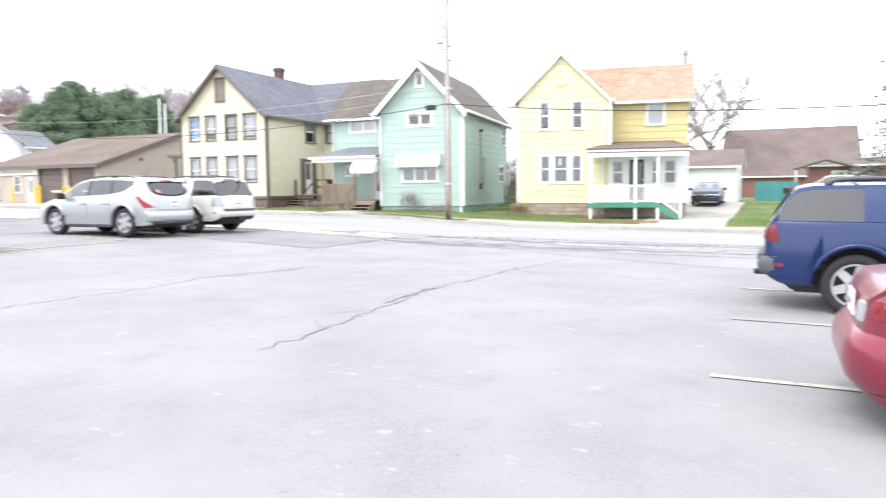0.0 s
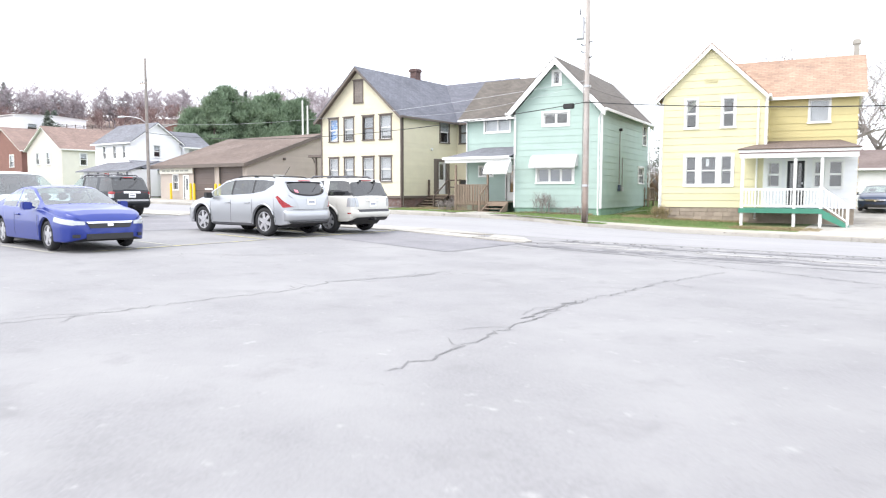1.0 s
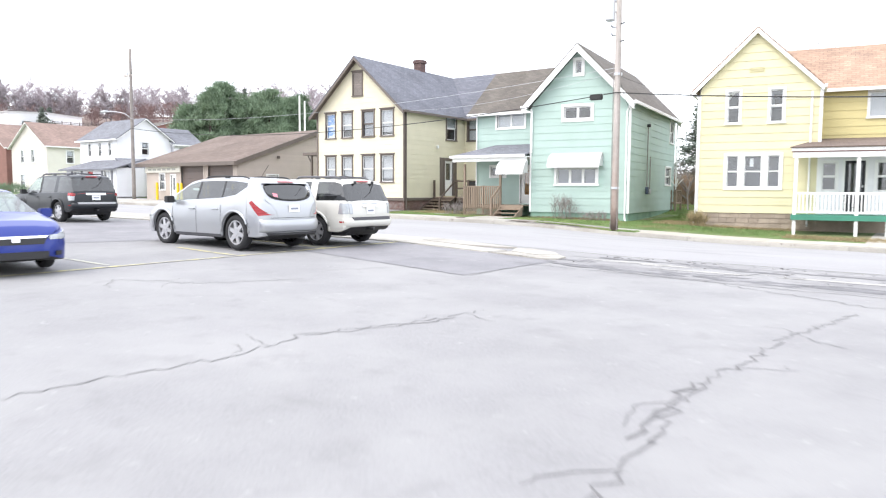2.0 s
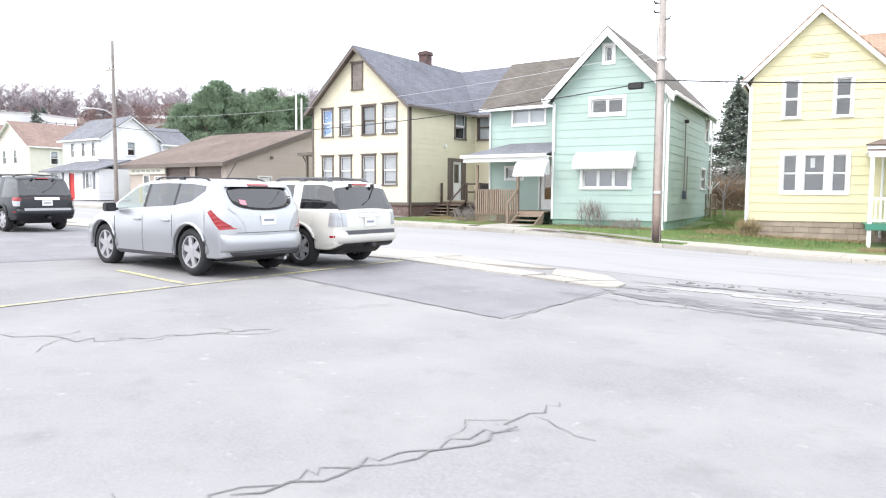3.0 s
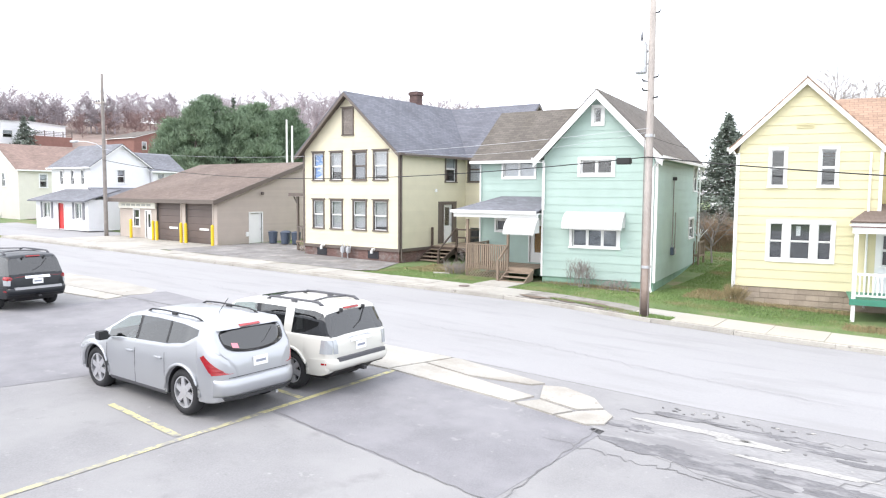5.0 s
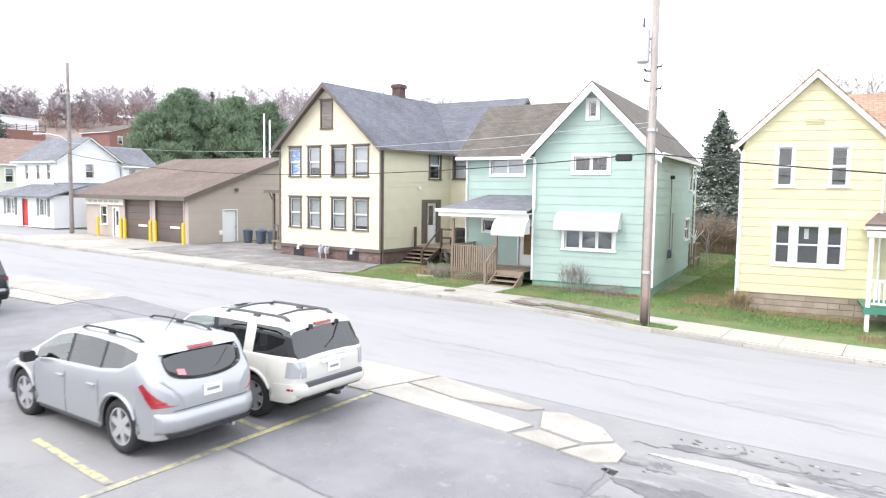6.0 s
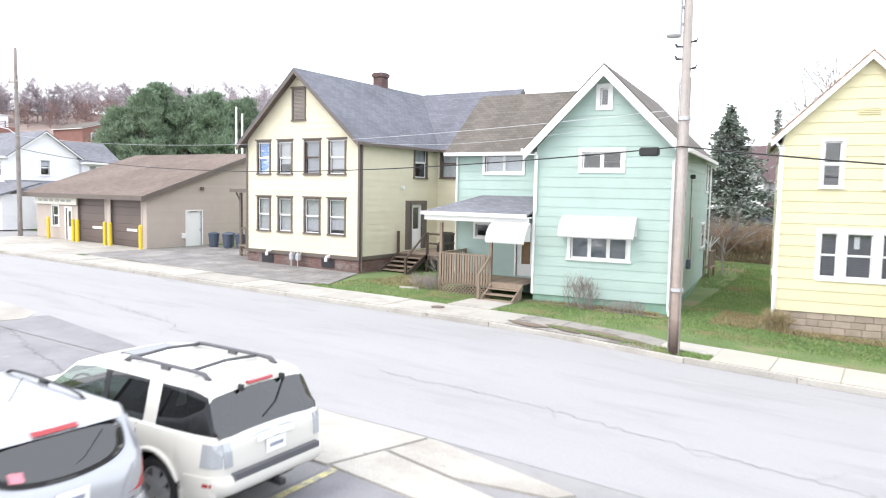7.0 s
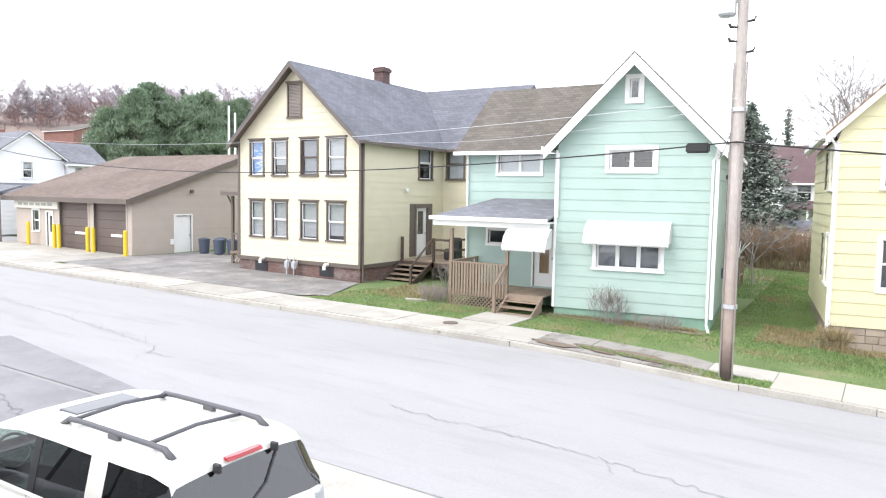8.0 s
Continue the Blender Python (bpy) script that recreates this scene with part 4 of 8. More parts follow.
# Yellow house: street gable, set-back wing with orange roof, white porch
def yellow_house():
    h = thing("house", "yellow clapboard house with orange shingle roof and white window trim", "house")
    X0, X1, Y0, YB = -12.58, -7.95, 34.4, 41.5
    Z0, ZR, xc = 0.60, 8.05, -10.38
    S = Side(X0, Y0, "E")
    a = (1.125, 1.595, 4.345, 5.655)
    b = (2.755, 3.245, 4.345, 5.655)
    t = (1.18, 3.20, 1.68, 2.98)
    trio = ((1.18, 1.62), (1.86, 2.52), (2.76, 3.20))
    siding(h, S, X1 - X0, Z0, 5.78, YELLOW, 0.33, [a, b] + [(q, r, t[2], t[3]) for q, r in trio], (xc - X0, ZR))
    window(h, S, *a, WHITE, 0.085)
    window(h, S, *b, WHITE, 0.085)
    DIM_BLIND = mat("dim_grey_blind", (0.085, 0.087, 0.10), 0.7, var=0.1, bump=0)
    for i, (u0, u1) in enumerate(trio):
        frame_t = window(h, S, u0, u1, t[2], t[3], WHITE, 0.1195, sash_w=0.035, sill=False)
        for k in range(26):
            z = t[2] + 0.03 + k * (t[3] - t[2] - 0.06) / 26
            bm = bmesh.new()
            S.block(bm, u0 + 0.02, u1 - 0.02, -0.13, -0.12, z, z + 0.036)
            part("blind_slat", bm, DIM_BLIND, frame_t)
        if i == 1:
            bm = bmesh.new()
            S.block(bm, u0 + 0.2, u0 + 0.34, -0.115, -0.11, t[3] - 0.45, t[3] - 0.1)
            part("window_notice", bm, WHITE, frame_t)
    bm = bmesh.new()
    for k in range(4):
        S.block(bm, 1.92, 2.49, 0.0, 0.05, 6.42 + 0.05 * k, 6.445 + 0.05 * k)
    part("gable_vent", bm, YELLOW, h, "small slatted gable vent")
    siding(h, Side(X1, Y0, "N"), YB - Y0, Z0, 5.6, YELLOW, 0.33, single=False)
    W = Side(X0, YB, "S")
    siding(h, W, YB - Y0, Z0, 5.6, YELLOW, 0.33, [(4.0, 4.8, 4.3, 5.4), (4.0, 4.8, 1.7, 3.0)])
    window(h, W, 6.0, 6.8, 4.3, 5.4, WHITE, 0.09)
    window(h, W, 6.0, 6.8, 1.7, 3.0, WHITE, 0.09)
    siding(h, Side(X1, YB, "W"), X1 - X0, Z0, 5.6, YELLOW, 0.33, gable=(X1 - xc, ZR), single=False)
    gable_roof(h, "y", xc, Y0 - 0.2, YB + 0.3, 2.50, ZR + 0.17, 5.76, ORANGE_ROOF, WHITE, fascia=0.27)
    # wing
    A1, B0, YC = -4.28, 36.0, 40.3
    V = Side(X1, B0, "E")
    sw = (1.72, 2.52, 4.55, 5.55)
    siding(h, V, A1 - X1, 3.2, 5.75, WING_YELLOW, 0.33, [sw])
    window(h, V, *sw, WHITE, 0.07, cloth=CURTAIN, cloth_to=0.0, hung=False)
    # east wall of the wing: its shade is painted into the siding colour
    siding(h, Side(A1, B0 - 1.6, "N"), YC - B0 + 1.6, Z0, 3.2, SHADED_YELLOW, 0.33, single=False)
    siding(h, Side(A1, B0, "N"), YC - B0, 3.2, 5.75, SHADED_YELLOW, 0.33, gable=((YC - B0) / 2, 7.65), single=False)
    siding(h, Side(A1, YC, "W"), A1 - X1, Z0, 5.75, YELLOW, 0.33, single=False)
    gable_roof(h, "x", (B0 + YC) / 2, xc, A1 + 0.3, (YC - B0) / 2 + 0.35, 7.82, 5.72, ORANGE_ROOF, WHITE, fascia=0.18)
    # ground floor front of the wing, behind the porch
    P = Side(X1, B0 - 1.6, "E")
    g = [(0.12, 0.62, 1.56, 2.66), (0.92, 1.62, 0.72, 2.72), (2.0, 2.42, 1.54, 2.68), (2.58, 3.10, 1.54, 2.68)]
    siding(h, P, A1 - X1, Z0, 3.25, WHITE_SIDING, 0.235, g)
    window(h, P, *g[0], WHITE, 0.08)
    door(h, P, *g[1], DARK, WHITE, 0.3, 0.95, 0.12, 0.09)
    window(h, P, *g[2], WHITE, 0.08)
    window(h, P, *g[3], WHITE, 0.08)
    chimney(h, -4.35, 38.5, 6.8, 8.6, 0.24, CONCRETE)
    for r in ((X0 - 0.035, X0 + 0.07, Y0 - 0.045, Y0 + 0.07, Z0, 5.55), (X1 - 0.07, X1 + 0.04, Y0 - 0.045, Y0 + 0.03, Z0, 5.6)):
        part("corner_board", boxes(r), WHITE, h)
    # block foundation, stone by stone on the street face
    part("foundation", boxes((X0 + 0.06, X1, Y0 + 0.06, YB - 0.06, -0.3, Z0)), BLOCK, h)
    part("foundation", boxes((X1, A1 - 0.06, B0 - 1.54, YC - 0.06, -0.3, Z0)), BLOCK, h)
    rng = random.Random(5)
    for r in range(4):
        z = Z0 - 0.21 * (r + 1)
        x = X0 + 0.03
        while x < X1 - 0.05:
            w = min(rng.uniform(0.32, 0.5), X1 - x)
            quick("block", *_block(x + 0.008, x + w - 0.008, Y0 + rng.uniform(0.0, 0.02), Y0 + 0.1, z + 0.008, z + 0.2), BLOCK, h)
            x += w
    pipe(h, [(X0 - 0.16, Y0 - 0.15, 5.62), (X0 - 0.02, Y0 - 0.12, 5.4), (X0 - 0.02, Y0 - 0.12, 0.3), (X0 - 0.05, Y0 - 0.35, 0.15)])
    pipe(h, [(X1 - 0.35, Y0 - 0.12, 5.5), (X1 - 0.35, Y0 - 0.12, 0.25), (X1 - 0.35, Y0 - 0.35, 0.12)])
    h.matrix_basis = turned(-12.66, 34.4, 8.5)
    return h


def yellow_house_porch():
    d = thing("porch", "white front porch with green deck, balusters and hipped roof", "porch")
    x0, x1, y0, y1, top = -8.45, -3.95, 32.25, 34.35, 0.62
    xd = -5.2
    n = 16
    for i in range(n):
        a = x0 + i * (xd - x0) / n
        quick("deck_board", *_block(a + 0.003, a + (xd - x0) / n - 0.003, y0 + 0.05, y1, top - 0.03, top), GREEN_PAINT, d)
    part("rim_board", boxes((x0, xd, y0, y0 + 0.045, top - 0.2, top - 0.005)), GREEN_PAINT, d)
    for x in (x0 + 0.12, -6.27, -5.27):
        part("post", soft(boxes((x - 0.06, x + 0.06, y0 + 0.06, y0 + 0.18, -0.25, 2.85)), 0.01), WHITE, d)
    for a, b in ((x0 + 0.2, -6.35), (-6.2, -5.33)):
        part("top_rail", boxes((a, b, y0 + 0.1, y0 + 0.14, top + 0.78, top + 0.86)), WHITE, d)
        part("bottom_rail", boxes((a, b, y0 + 0.1, y0 + 0.14, top + 0.08, top + 0.14)), WHITE, d)
    for a, b, k in ((x0 + 0.28, -6.4, 15), (-6.12, -5.4, 7)):
        for i in range(k):
            x = a + (b - a) * i / (k - 1)
            quick("baluster", *_block(x - 0.02, x + 0.02, y0 + 0.1, y0 + 0.135, top + 0.14, top + 0.78), WHITE, d)
    part("beam", boxes((x0, x1, y0 + 0.0, y0 + 0.2, 2.78, 3.0)), WHITE, d)
    part("gutter", boxes((x0 - 0.05, x1 + 0.05, y0 - 0.1, y0 - 0.004, 3.02, 3.14)), WHITE, d)
    slab_roof(d, [(x0 - 0.1, y0 - 0.15, 3.18), (x1 + 0.1, y0 - 0.15, 3.18), (x1 - 0.6, 36.0, 3.72), (-8.0, 36.0, 3.72), (-8.0, 34.36, 3.48)], GARAGE_ROOF, 0.05, "roof")
    part("fascia", boxes((x0 - 0.05, x1 + 0.05, y0 - 0.02, y0 + 0.03, 2.98, 3.16)), mat("red_brown_fascia", (0.25, 0.13, 0.12), 0.6), d, "faded red-brown fascia")
    part("ceiling_boards", boxes((x0, x1, y0 + 0.2, 34.3, 2.96, 3.0)), WHITE, d)
    # steps down along the front, with a sloping rail
    for i in range(4):
        z, x = top - 0.17 * (i + 1), xd + 0.24 * i
        part("tread", boxes((x, x + 0.28, y0 + 0.05, y0 + 1.1, z - 0.05, z)), GREEN_PAINT, d)
    bm = bmesh.new()
    y = y0 + 0.02
    hexa(bm, [(xd, y, 0.25), (xd, y + 0.04, 0.25), (xd + 1.0, y + 0.04, -0.25), (xd + 1.0, y, -0.25), (xd, y, top - 0.02), (xd, y + 0.04, top - 0.02), (xd + 1.0, y + 0.04, -0.05), (xd + 1.0, y, -0.05)])
    bmesh.ops.recalc_face_normals(bm, faces=bm.faces[:])
    part("stringer", bm, GREEN_PAINT, d)
    part("newel", boxes((xd + 0.88, xd + 0.98, y0 + 0.02, y0 + 0.12, -0.25, 0.85)), WHITE, d)
    for dz in (0.15, 0.85):
        part("handrail", tube(bmesh.new(), [(xd, y0 + 0.07, top + dz), (xd + 0.93, y0 + 0.07, top + dz - 0.68)], 0.035, 6), WHITE, d)
    for i in range(6):
        x = xd + 0.1 + i * 0.13
        zz = top - 0.73 * (x - xd)
        quick("baluster", *_block(x - 0.018, x + 0.018, y0 + 0.05, y0 + 0.085, zz + 0.15, zz + 0.83), WHITE, d)
    d.matrix_basis = turned(-12.66, 34.4, 8.5) @ Matrix.Translation((-0.4, 0, 0))
    return d


# Tan garage with two brown bays
def tan_garage():
    h = thing("garage_building", "tan sided two-bay garage with brown roof and overhead doors", "garage")
    X0, X1, Y0, YB, Z0, Z1 = -55.0, -43.95, 34.9, 46.0, 0.45, 3.45
    S = Side(X0, Y0, "E")
    bays = [(4.55, 7.25, 0.45, 3.22), (7.80, 10.6, 0.45, 3.22)]
    office = (3.25, 3.85, 0.5, 2.55)
    win = (1.8, 2.45, 1.45, 2.65)
    siding(h, S, X1 - X0, Z0, Z1, TAN, 0.13, bays + [office, win], single=False)
    slats = mat("brown_overhead_door", (0.13, 0.10, 0.09), 0.5, var=0.08, rand=0.05)
    for a, b, z0, z1 in bays:
        bm = bmesh.new()
        S.block(bm, a - 0.1, a, -0.02, 0.05, z0, z1 + 0.1)
        S.block(bm, b, b + 0.1, -0.02, 0.05, z0, z1 + 0.1)
        S.block(bm, a, b, -0.02, 0.05, z1, z1 + 0.1)
        dr = part("overhead_door", bm, TAN, h)
        for i in range(6):
            bm = bmesh.new()
            k = (z1 - z0) / 6
            S.block(bm, a, b, -0.14, -0.10, z0 + i * k + 0.006, z0 + (i + 1) * k - 0.006)
            part("door_panel", bm, slats, dr)
        bm = bmesh.new()
        S.block(bm, (a + b) / 2 - 0.1, (a + b) / 2 + 0.85, -0.10, -0.09, 1.42, 1.56)
        part("notice_strip", bm, WHITE, dr, "pale strip of unreadable writing")
    door(h, S, *office, WHITE, WHITE, 0.45, 0.9, 0.15, 0.08)
    window(h, S, *win, WHITE, 0.08)
    bm = bmesh.new()
    S.block(bm, 0.1, 4.6, 0.10, 0.18, 2.74, 3.20)
    GREY_BOARD = mat("faded_lettering", (0.40, 0.40, 0.36), 0.6)
    board = part("sign_board", bm, mat("pale_sign_board", (0.74, 0.72, 0.64), 0.5), h, "pale sign board with unreadable writing")
    for i in range(6):
        bm = bmesh.new()
        S.block(bm, 0.5 + i * 0.62, 0.96 + i * 0.62, 0.182, 0.188, 2.9, 3.04)
        part("letter_bar", bm, GREY_BOARD, board)
    E = Side(X1, Y0, "N")
    yr = (YB - Y0) / 2
    siding(h, E, YB - Y0, Z0, Z1, TAN, 0.125, [(2.55, 3.6, 0.45, 2.55)], gable=(yr + 2, 5.95))
    door(h, E, 2.55, 3.6, 0.45, 2.55, WHITE, WHITE, 0.98, 0.99, 0.2, 0.07)
    siding(h, Side(X1, YB, "W"), X1 - X0, Z0, Z1, TAN, 0.3, single=False)
    siding(h, Side(X0, YB, "S"), YB - Y0, Z0, Z1, TAN, 0.3, gable=(yr - 2, 5.95), single=False)
    part("foundation", boxes((X0 + 0.03, X1 - 0.03, Y0 + 0.03, YB - 0.03, -0.1, Z0)), CONCRETE, h)
    ym = Y0 + yr + 2
    slab_roof(h, [(X0 - 0.9, Y0 - 0.5, 3.40), (X1 + 0.35, Y0 - 0.5, 3.40), (X1 + 0.35, ym, 6.1), (X0 - 0.9, ym, 6.1)], GARAGE_ROOF, 0.12)
    slab_roof(h, [(X1 + 0.35, YB + 0.4, 3.40), (X0 - 0.9, YB + 0.4, 3.40), (X0 - 0.9, ym, 6.1), (X1 + 0.35, ym, 6.1)], GARAGE_ROOF, 0.12)
    part("eave_board", boxes((X0 - 0.9, X1 + 0.35, Y0 - 0.55, Y0 - 0.505, 3.16, 3.42)), BROWN_TRIM, h)
    bm = bmesh.new()
    x = X1 + 0.36
    hexa(bm, [(x, Y0 - 0.5, 3.12), (x + 0.04, Y0 - 0.5, 3.12), (x + 0.04, ym, 5.82), (x, ym, 5.82), (x, Y0 - 0.5, 3.42), (x + 0.04, Y0 - 0.5, 3.42), (x + 0.04, ym, 6.12), (x, ym, 6.12)])
    part("rake_board", bm, BROWN_TRIM, h)
    part("wall_lamp", soft(boxes((X1 + 0.03, X1 + 0.2, 38.4, 38.6, 3.75, 3.95)), 0.03), BROWN_TRIM, h, "dark wall lamp")
    part("meter_box", soft(boxes((X1 + 0.03, X1 + 0.15, 37.1, 37.3, 1.0, 1.3)), 0.02), WHITE, h)
    return h


def bollard(x, y, like=None):
    z = land(x, y) + 0.0
    if like is None:
        b = thing("bollard", "yellow painted steel pipe bollard beside a garage bay", "bollard", x, y, z, group="bollards before the garage")
        bm = tube(bmesh.new(), [(0, 0, -0.05), (0, 0, 1.25), (0, 0, 1.32), (0, 0, 1.35)], [0.1, 0.1, 0.075, 0.02], 12)
        part("post", bm, BOLLARD, b, smooth=False)
        part("base_ring", tube(bmesh.new(), [(0, 0, -0.03), (0, 0, 0.03)], 0.14, 12), CONCRETE, b)
        return b
    return copy_thing(like, pose(x, y, z))


cream_house()
cream_house_steps()
green_house()
green_house_porch()
yellow_house()
yellow_house_porch()
tan_garage()
first = bollard(-52.85, 34.4)
for bx in (-50.2, -49.75, -47.05, -46.55, -43.8):
    bollard(bx, 34.4, first)

# ---- cars ----
TYRE = mat("tyre_rubber", (0.022, 0.022, 0.024), 0.8, var=0.15)
RIM = mat("alloy_rim", (0.47, 0.47, 0.49), 0.3, 0.4, var=0.05, bump=0)
CHROME = mat("chrome", (0.75, 0.75, 0.77), 0.12, 1.0, var=0.02, bump=0)
BLACK_TRIM = mat("black_plastic_trim", (0.02, 0.02, 0.022), 0.55, var=0.1)
GREY_TRIM = mat("grey_plastic_trim", (0.085, 0.085, 0.095), 0.5, var=0.1)
RED_LENS = mat("red_lamp_lens", (0.30, 0.009, 0.014), 0.12, var=0.06, bump=0, coat=0.6)
CLEAR_LENS = mat("clear_lamp_lens", (0.40, 0.42, 0.44), 0.14, 0.25, var=0.08, bump=0, coat=0.6)
SEAT = mat("dark_seat_cloth", (0.06, 0.06, 0.065), 0.9)
PRIVACY = glass("privacy_glass", (0.09, 0.095, 0.105), 0.02, 0.13)
CAR_GLASS = glass("green_tinted_glass", (0.66, 0.78, 0.74), 0.02, 0.16)


def paint(name, base, metal=0.35, rough=0.32):
    return mat(name, base, rough, metal, var=0.03, scale=0.8, grain=0.015, fine=200, bump=0.0, coat=0.35)


def curve_at(pts, x):
    if x <= pts[0][0]:
        return pts[0][1]
    for (a, p), (b, q) in zip(pts, pts[1:]):
        if x <= b:
            return p + (q - p) * (x - a) / (b - a)
    return pts[-1][1]


class Body:
    """The shape of a car: cross-sections along its length, x forwards from its middle."""

    def __init__(self, length, half, top, belt, axles, wheel, sill=0.26, tumble=0.30, taper=0.16, arch=0.06, round_top=0.07, corner=0.22, rise=0.12):
        self.L, self.half, self.top, self.belt = length / 2, half, top, belt
        self.axles, self.wheel, self.sill, self.tumble, self.taper, self.arch, self.round_top = axles, wheel, sill, tumble, taper, arch, round_top
        self.corner, self.rise = corner, rise

    def width(self, x):
        k = max(0.0, (abs(x) - self.L * 0.62) / (self.L * 0.38))
        q = max(0.0, 1 - (self.L - abs(x)) / self.corner)
        return self.half - self.taper * k ** 2.6 - 0.02 * k - self.corner * 0.95 * (1 - math.sqrt(max(0.0, 1 - q * q)))

    def section(self, x):
        zt = curve_at(self.top, x)
        zb = min(curve_at(self.belt, x), zt - 0.045)
        w = self.width(x)
        gh = max(0.0, zt - zb - 0.05)
        wt = w - 0.05 - self.tumble * gh
        lo = self.sill
        for a in self.axles:
            r = self.wheel + self.arch
            if abs(x - a) < r:
                lo = max(lo, self.wheel + math.sqrt(r * r - (x - a) ** 2))
        end = max(0.0, (abs(x) - self.L + 0.35) / 0.35)
        lo += self.rise * end * end
        lo = min(lo, zb - 0.12)
        under = 0.25 + (self.sill + self.rise - 0.25) * min(1.0, end * 1.3)
        mid = max(lo + 0.03, min(self.sill + 0.3, zb - 0.09))
        rt = min(self.round_top, gh * 0.5)
        return [(0, min(under, lo)), (w - 0.29, min(under, lo)), (w - 0.28, lo), (w - 0.03, lo), (w + 0.0, lo + 0.02), (w + 0.018, mid), (w + 0.006, zb - 0.07), (w - 0.018, zb - 0.012), (w - 0.045, zb),
                (wt + 0.012, zt - rt - 0.01), (wt - 0.03, zt - rt * 0.35), (wt - 0.13, zt - 0.008), (wt * 0.5, zt + 0.012), (0, zt + 0.018)]

    def side(self, x, z):
        """Half width of the body at x and height z."""
        s = self.section(x)[3:]
        for (y0, z0), (y1, z1) in zip(s, s[1:]):
            if min(z0, z1) - 1e-6 <= z <= max(z0, z1) + 1e-6:
                return y0 + (y1 - y0) * (z - z0) / (z1 - z0 + 1e-9)
        return s[0][0] if z < s[0][1] else 0.0

    def end(self, y, z, sgn):
        """x of the nose (1) or tail (-1) at y, z."""
        a, b = 0.0, self.L
        for _ in range(24):
            m = (a + b) / 2
            s = self.section(sgn * m)
            if z <= s[-1][1] - 0.03 * (abs(y) / self.half) and self.side(sgn * m, z) >= abs(y):
                a = m
            else:
                b = m
        return sgn * a

    def patch(self, corners, sgn, n=(6, 3), off=0.012):
        """A thin sheet on the flank: corners (x, z) round; sgn is the side."""
        return self._sheet(lambda x, z: (x, sgn * (self.side(x, z) + off), z), lambda x, z: (x, sgn * (self.side(x, z) - 0.02), z), corners, n)

    def end_patch(self, corners, sgn, n=(8, 3), off=0.012, bulge=0.0):
        """A thin sheet on nose or tail: corners (y, z)."""
        z0, z1 = min(c[1] for c in corners), max(c[1] for c in corners)
        puff = lambda z: off + bulge * max(0.0, math.sin(math.pi * (z - z0) / (z1 - z0))) ** 0.6
        return self._sheet(lambda y, z: (self.end(y, z, sgn) + sgn * puff(z), y, z), lambda y, z: (self.end(y, z, sgn) - sgn * 0.02, y, z), corners, n)

    def rounded(self, outline, sgn, off=0.012):
        """A thin pane on nose or tail with rounded corners: a convex outline (y, z)."""
        for _ in range(3):
            outline = [(a[0] * (1 - t) + b[0] * t, a[1] * (1 - t) + b[1] * t) for a, b in zip(outline, outline[1:] + outline[:1]) for t in (0.25, 0.75)]
        n = len(outline)
        cy, cz = sum(p[0] for p in outline) / n, sum(p[1] for p in outline) / n
        bm = bmesh.new()
        rows = []
        for k in (1.0, 0.8, 0.6, 0.4, 0.2):
            pts = [(cy + (y - cy) * k, cz + (z - cz) * k) for y, z in outline]
            rows.append([bm.verts.new((self.end(y, z, sgn) + sgn * off, y, z)) for y, z in pts])
        back = [bm.verts.new((v.co.x - sgn * (off + 0.02), v.co.y, v.co.z)) for v in rows[0]]
        for a, b in zip([back] + rows, rows):
            for i in range(n):
                bm.faces.new((a[i], a[(i + 1) % n], b[(i + 1) % n], b[i]))
        bm.faces.new(rows[-1])
        bmesh.ops.recalc_face_normals(bm, faces=bm.faces[:])
        return bm

    def _sheet(self, out, inn, c, n):
        bm = bmesh.new()
        nu, nv = n
        grids = []
        for fn in (out, inn):
            g = []
            for j in range(nv + 1):
                row = []
                for i in range(nu + 1):
                    u, v = i / nu, j / nv
                    p = [(c[0][k] * (1 - u) + c[1][k] * u) * (1 - v) + (c[3][k] * (1 - u) + c[2][k] * u) * v for k in (0, 1)]
                    row.append(bm.verts.new(fn(*p)))
                g.append(row)
            grids.append(g)
        a, b = grids
        for j in range(nv):
            for i in range(nu):
                bm.faces.new((a[j][i], a[j][i + 1], a[j + 1][i + 1], a[j + 1][i]))
        ring = lambda g: g[0][:-1] + [r[-1] for r in g[:-1]] + g[-1][:0:-1] + [r[0] for r in g[:0:-1]]
        ra, rb = ring(a), ring(b)
        for i in range(len(ra)):
            k = (i + 1) % len(ra)
            bm.faces.new((ra[i], rb[i], rb[k], ra[k]))
        bmesh.ops.recalc_face_normals(bm, faces=bm.faces[:])
        return bm

    def build(self, car, paint_mat, sides, shield, rear, rear_tint=None, rear_from=10):
        """The painted shell with its openings, and a pane in each. sides: (x0, x1, tinted) for each side window."""
        marks = set(steps(-self.L, self.L, 64))
        for i in range(9):
            d = self.corner * (1 - math.sin(math.pi * i / 18))
            marks |= {self.L - d, d - self.L}
        for a in self.axles:
            r = self.wheel + self.arch
            marks |= {a + r * math.sin(math.radians(k)) for k in range(-90, 91, 10)}
        edges = {x for s in sides for x in s[:2]} | set(shield) | set(rear or ())
        marks = sorted({round(x, 4) for x in marks if all(abs(x - e) > 0.02 for e in edges)} | edges)
        secs = [self.section(x) for x in marks]
        n = len(secs[0])
        bm = bmesh.new()
        low = []
        rings = []
        for x, s in zip(marks, secs):
            right = [bm.verts.new((x, -y, z)) for y, z in s]
            left = [right[0]] + [bm.verts.new((x, y, z)) for y, z in s[1:-1]] + [right[-1]]
            rings.append((right, left))
        panes = {}
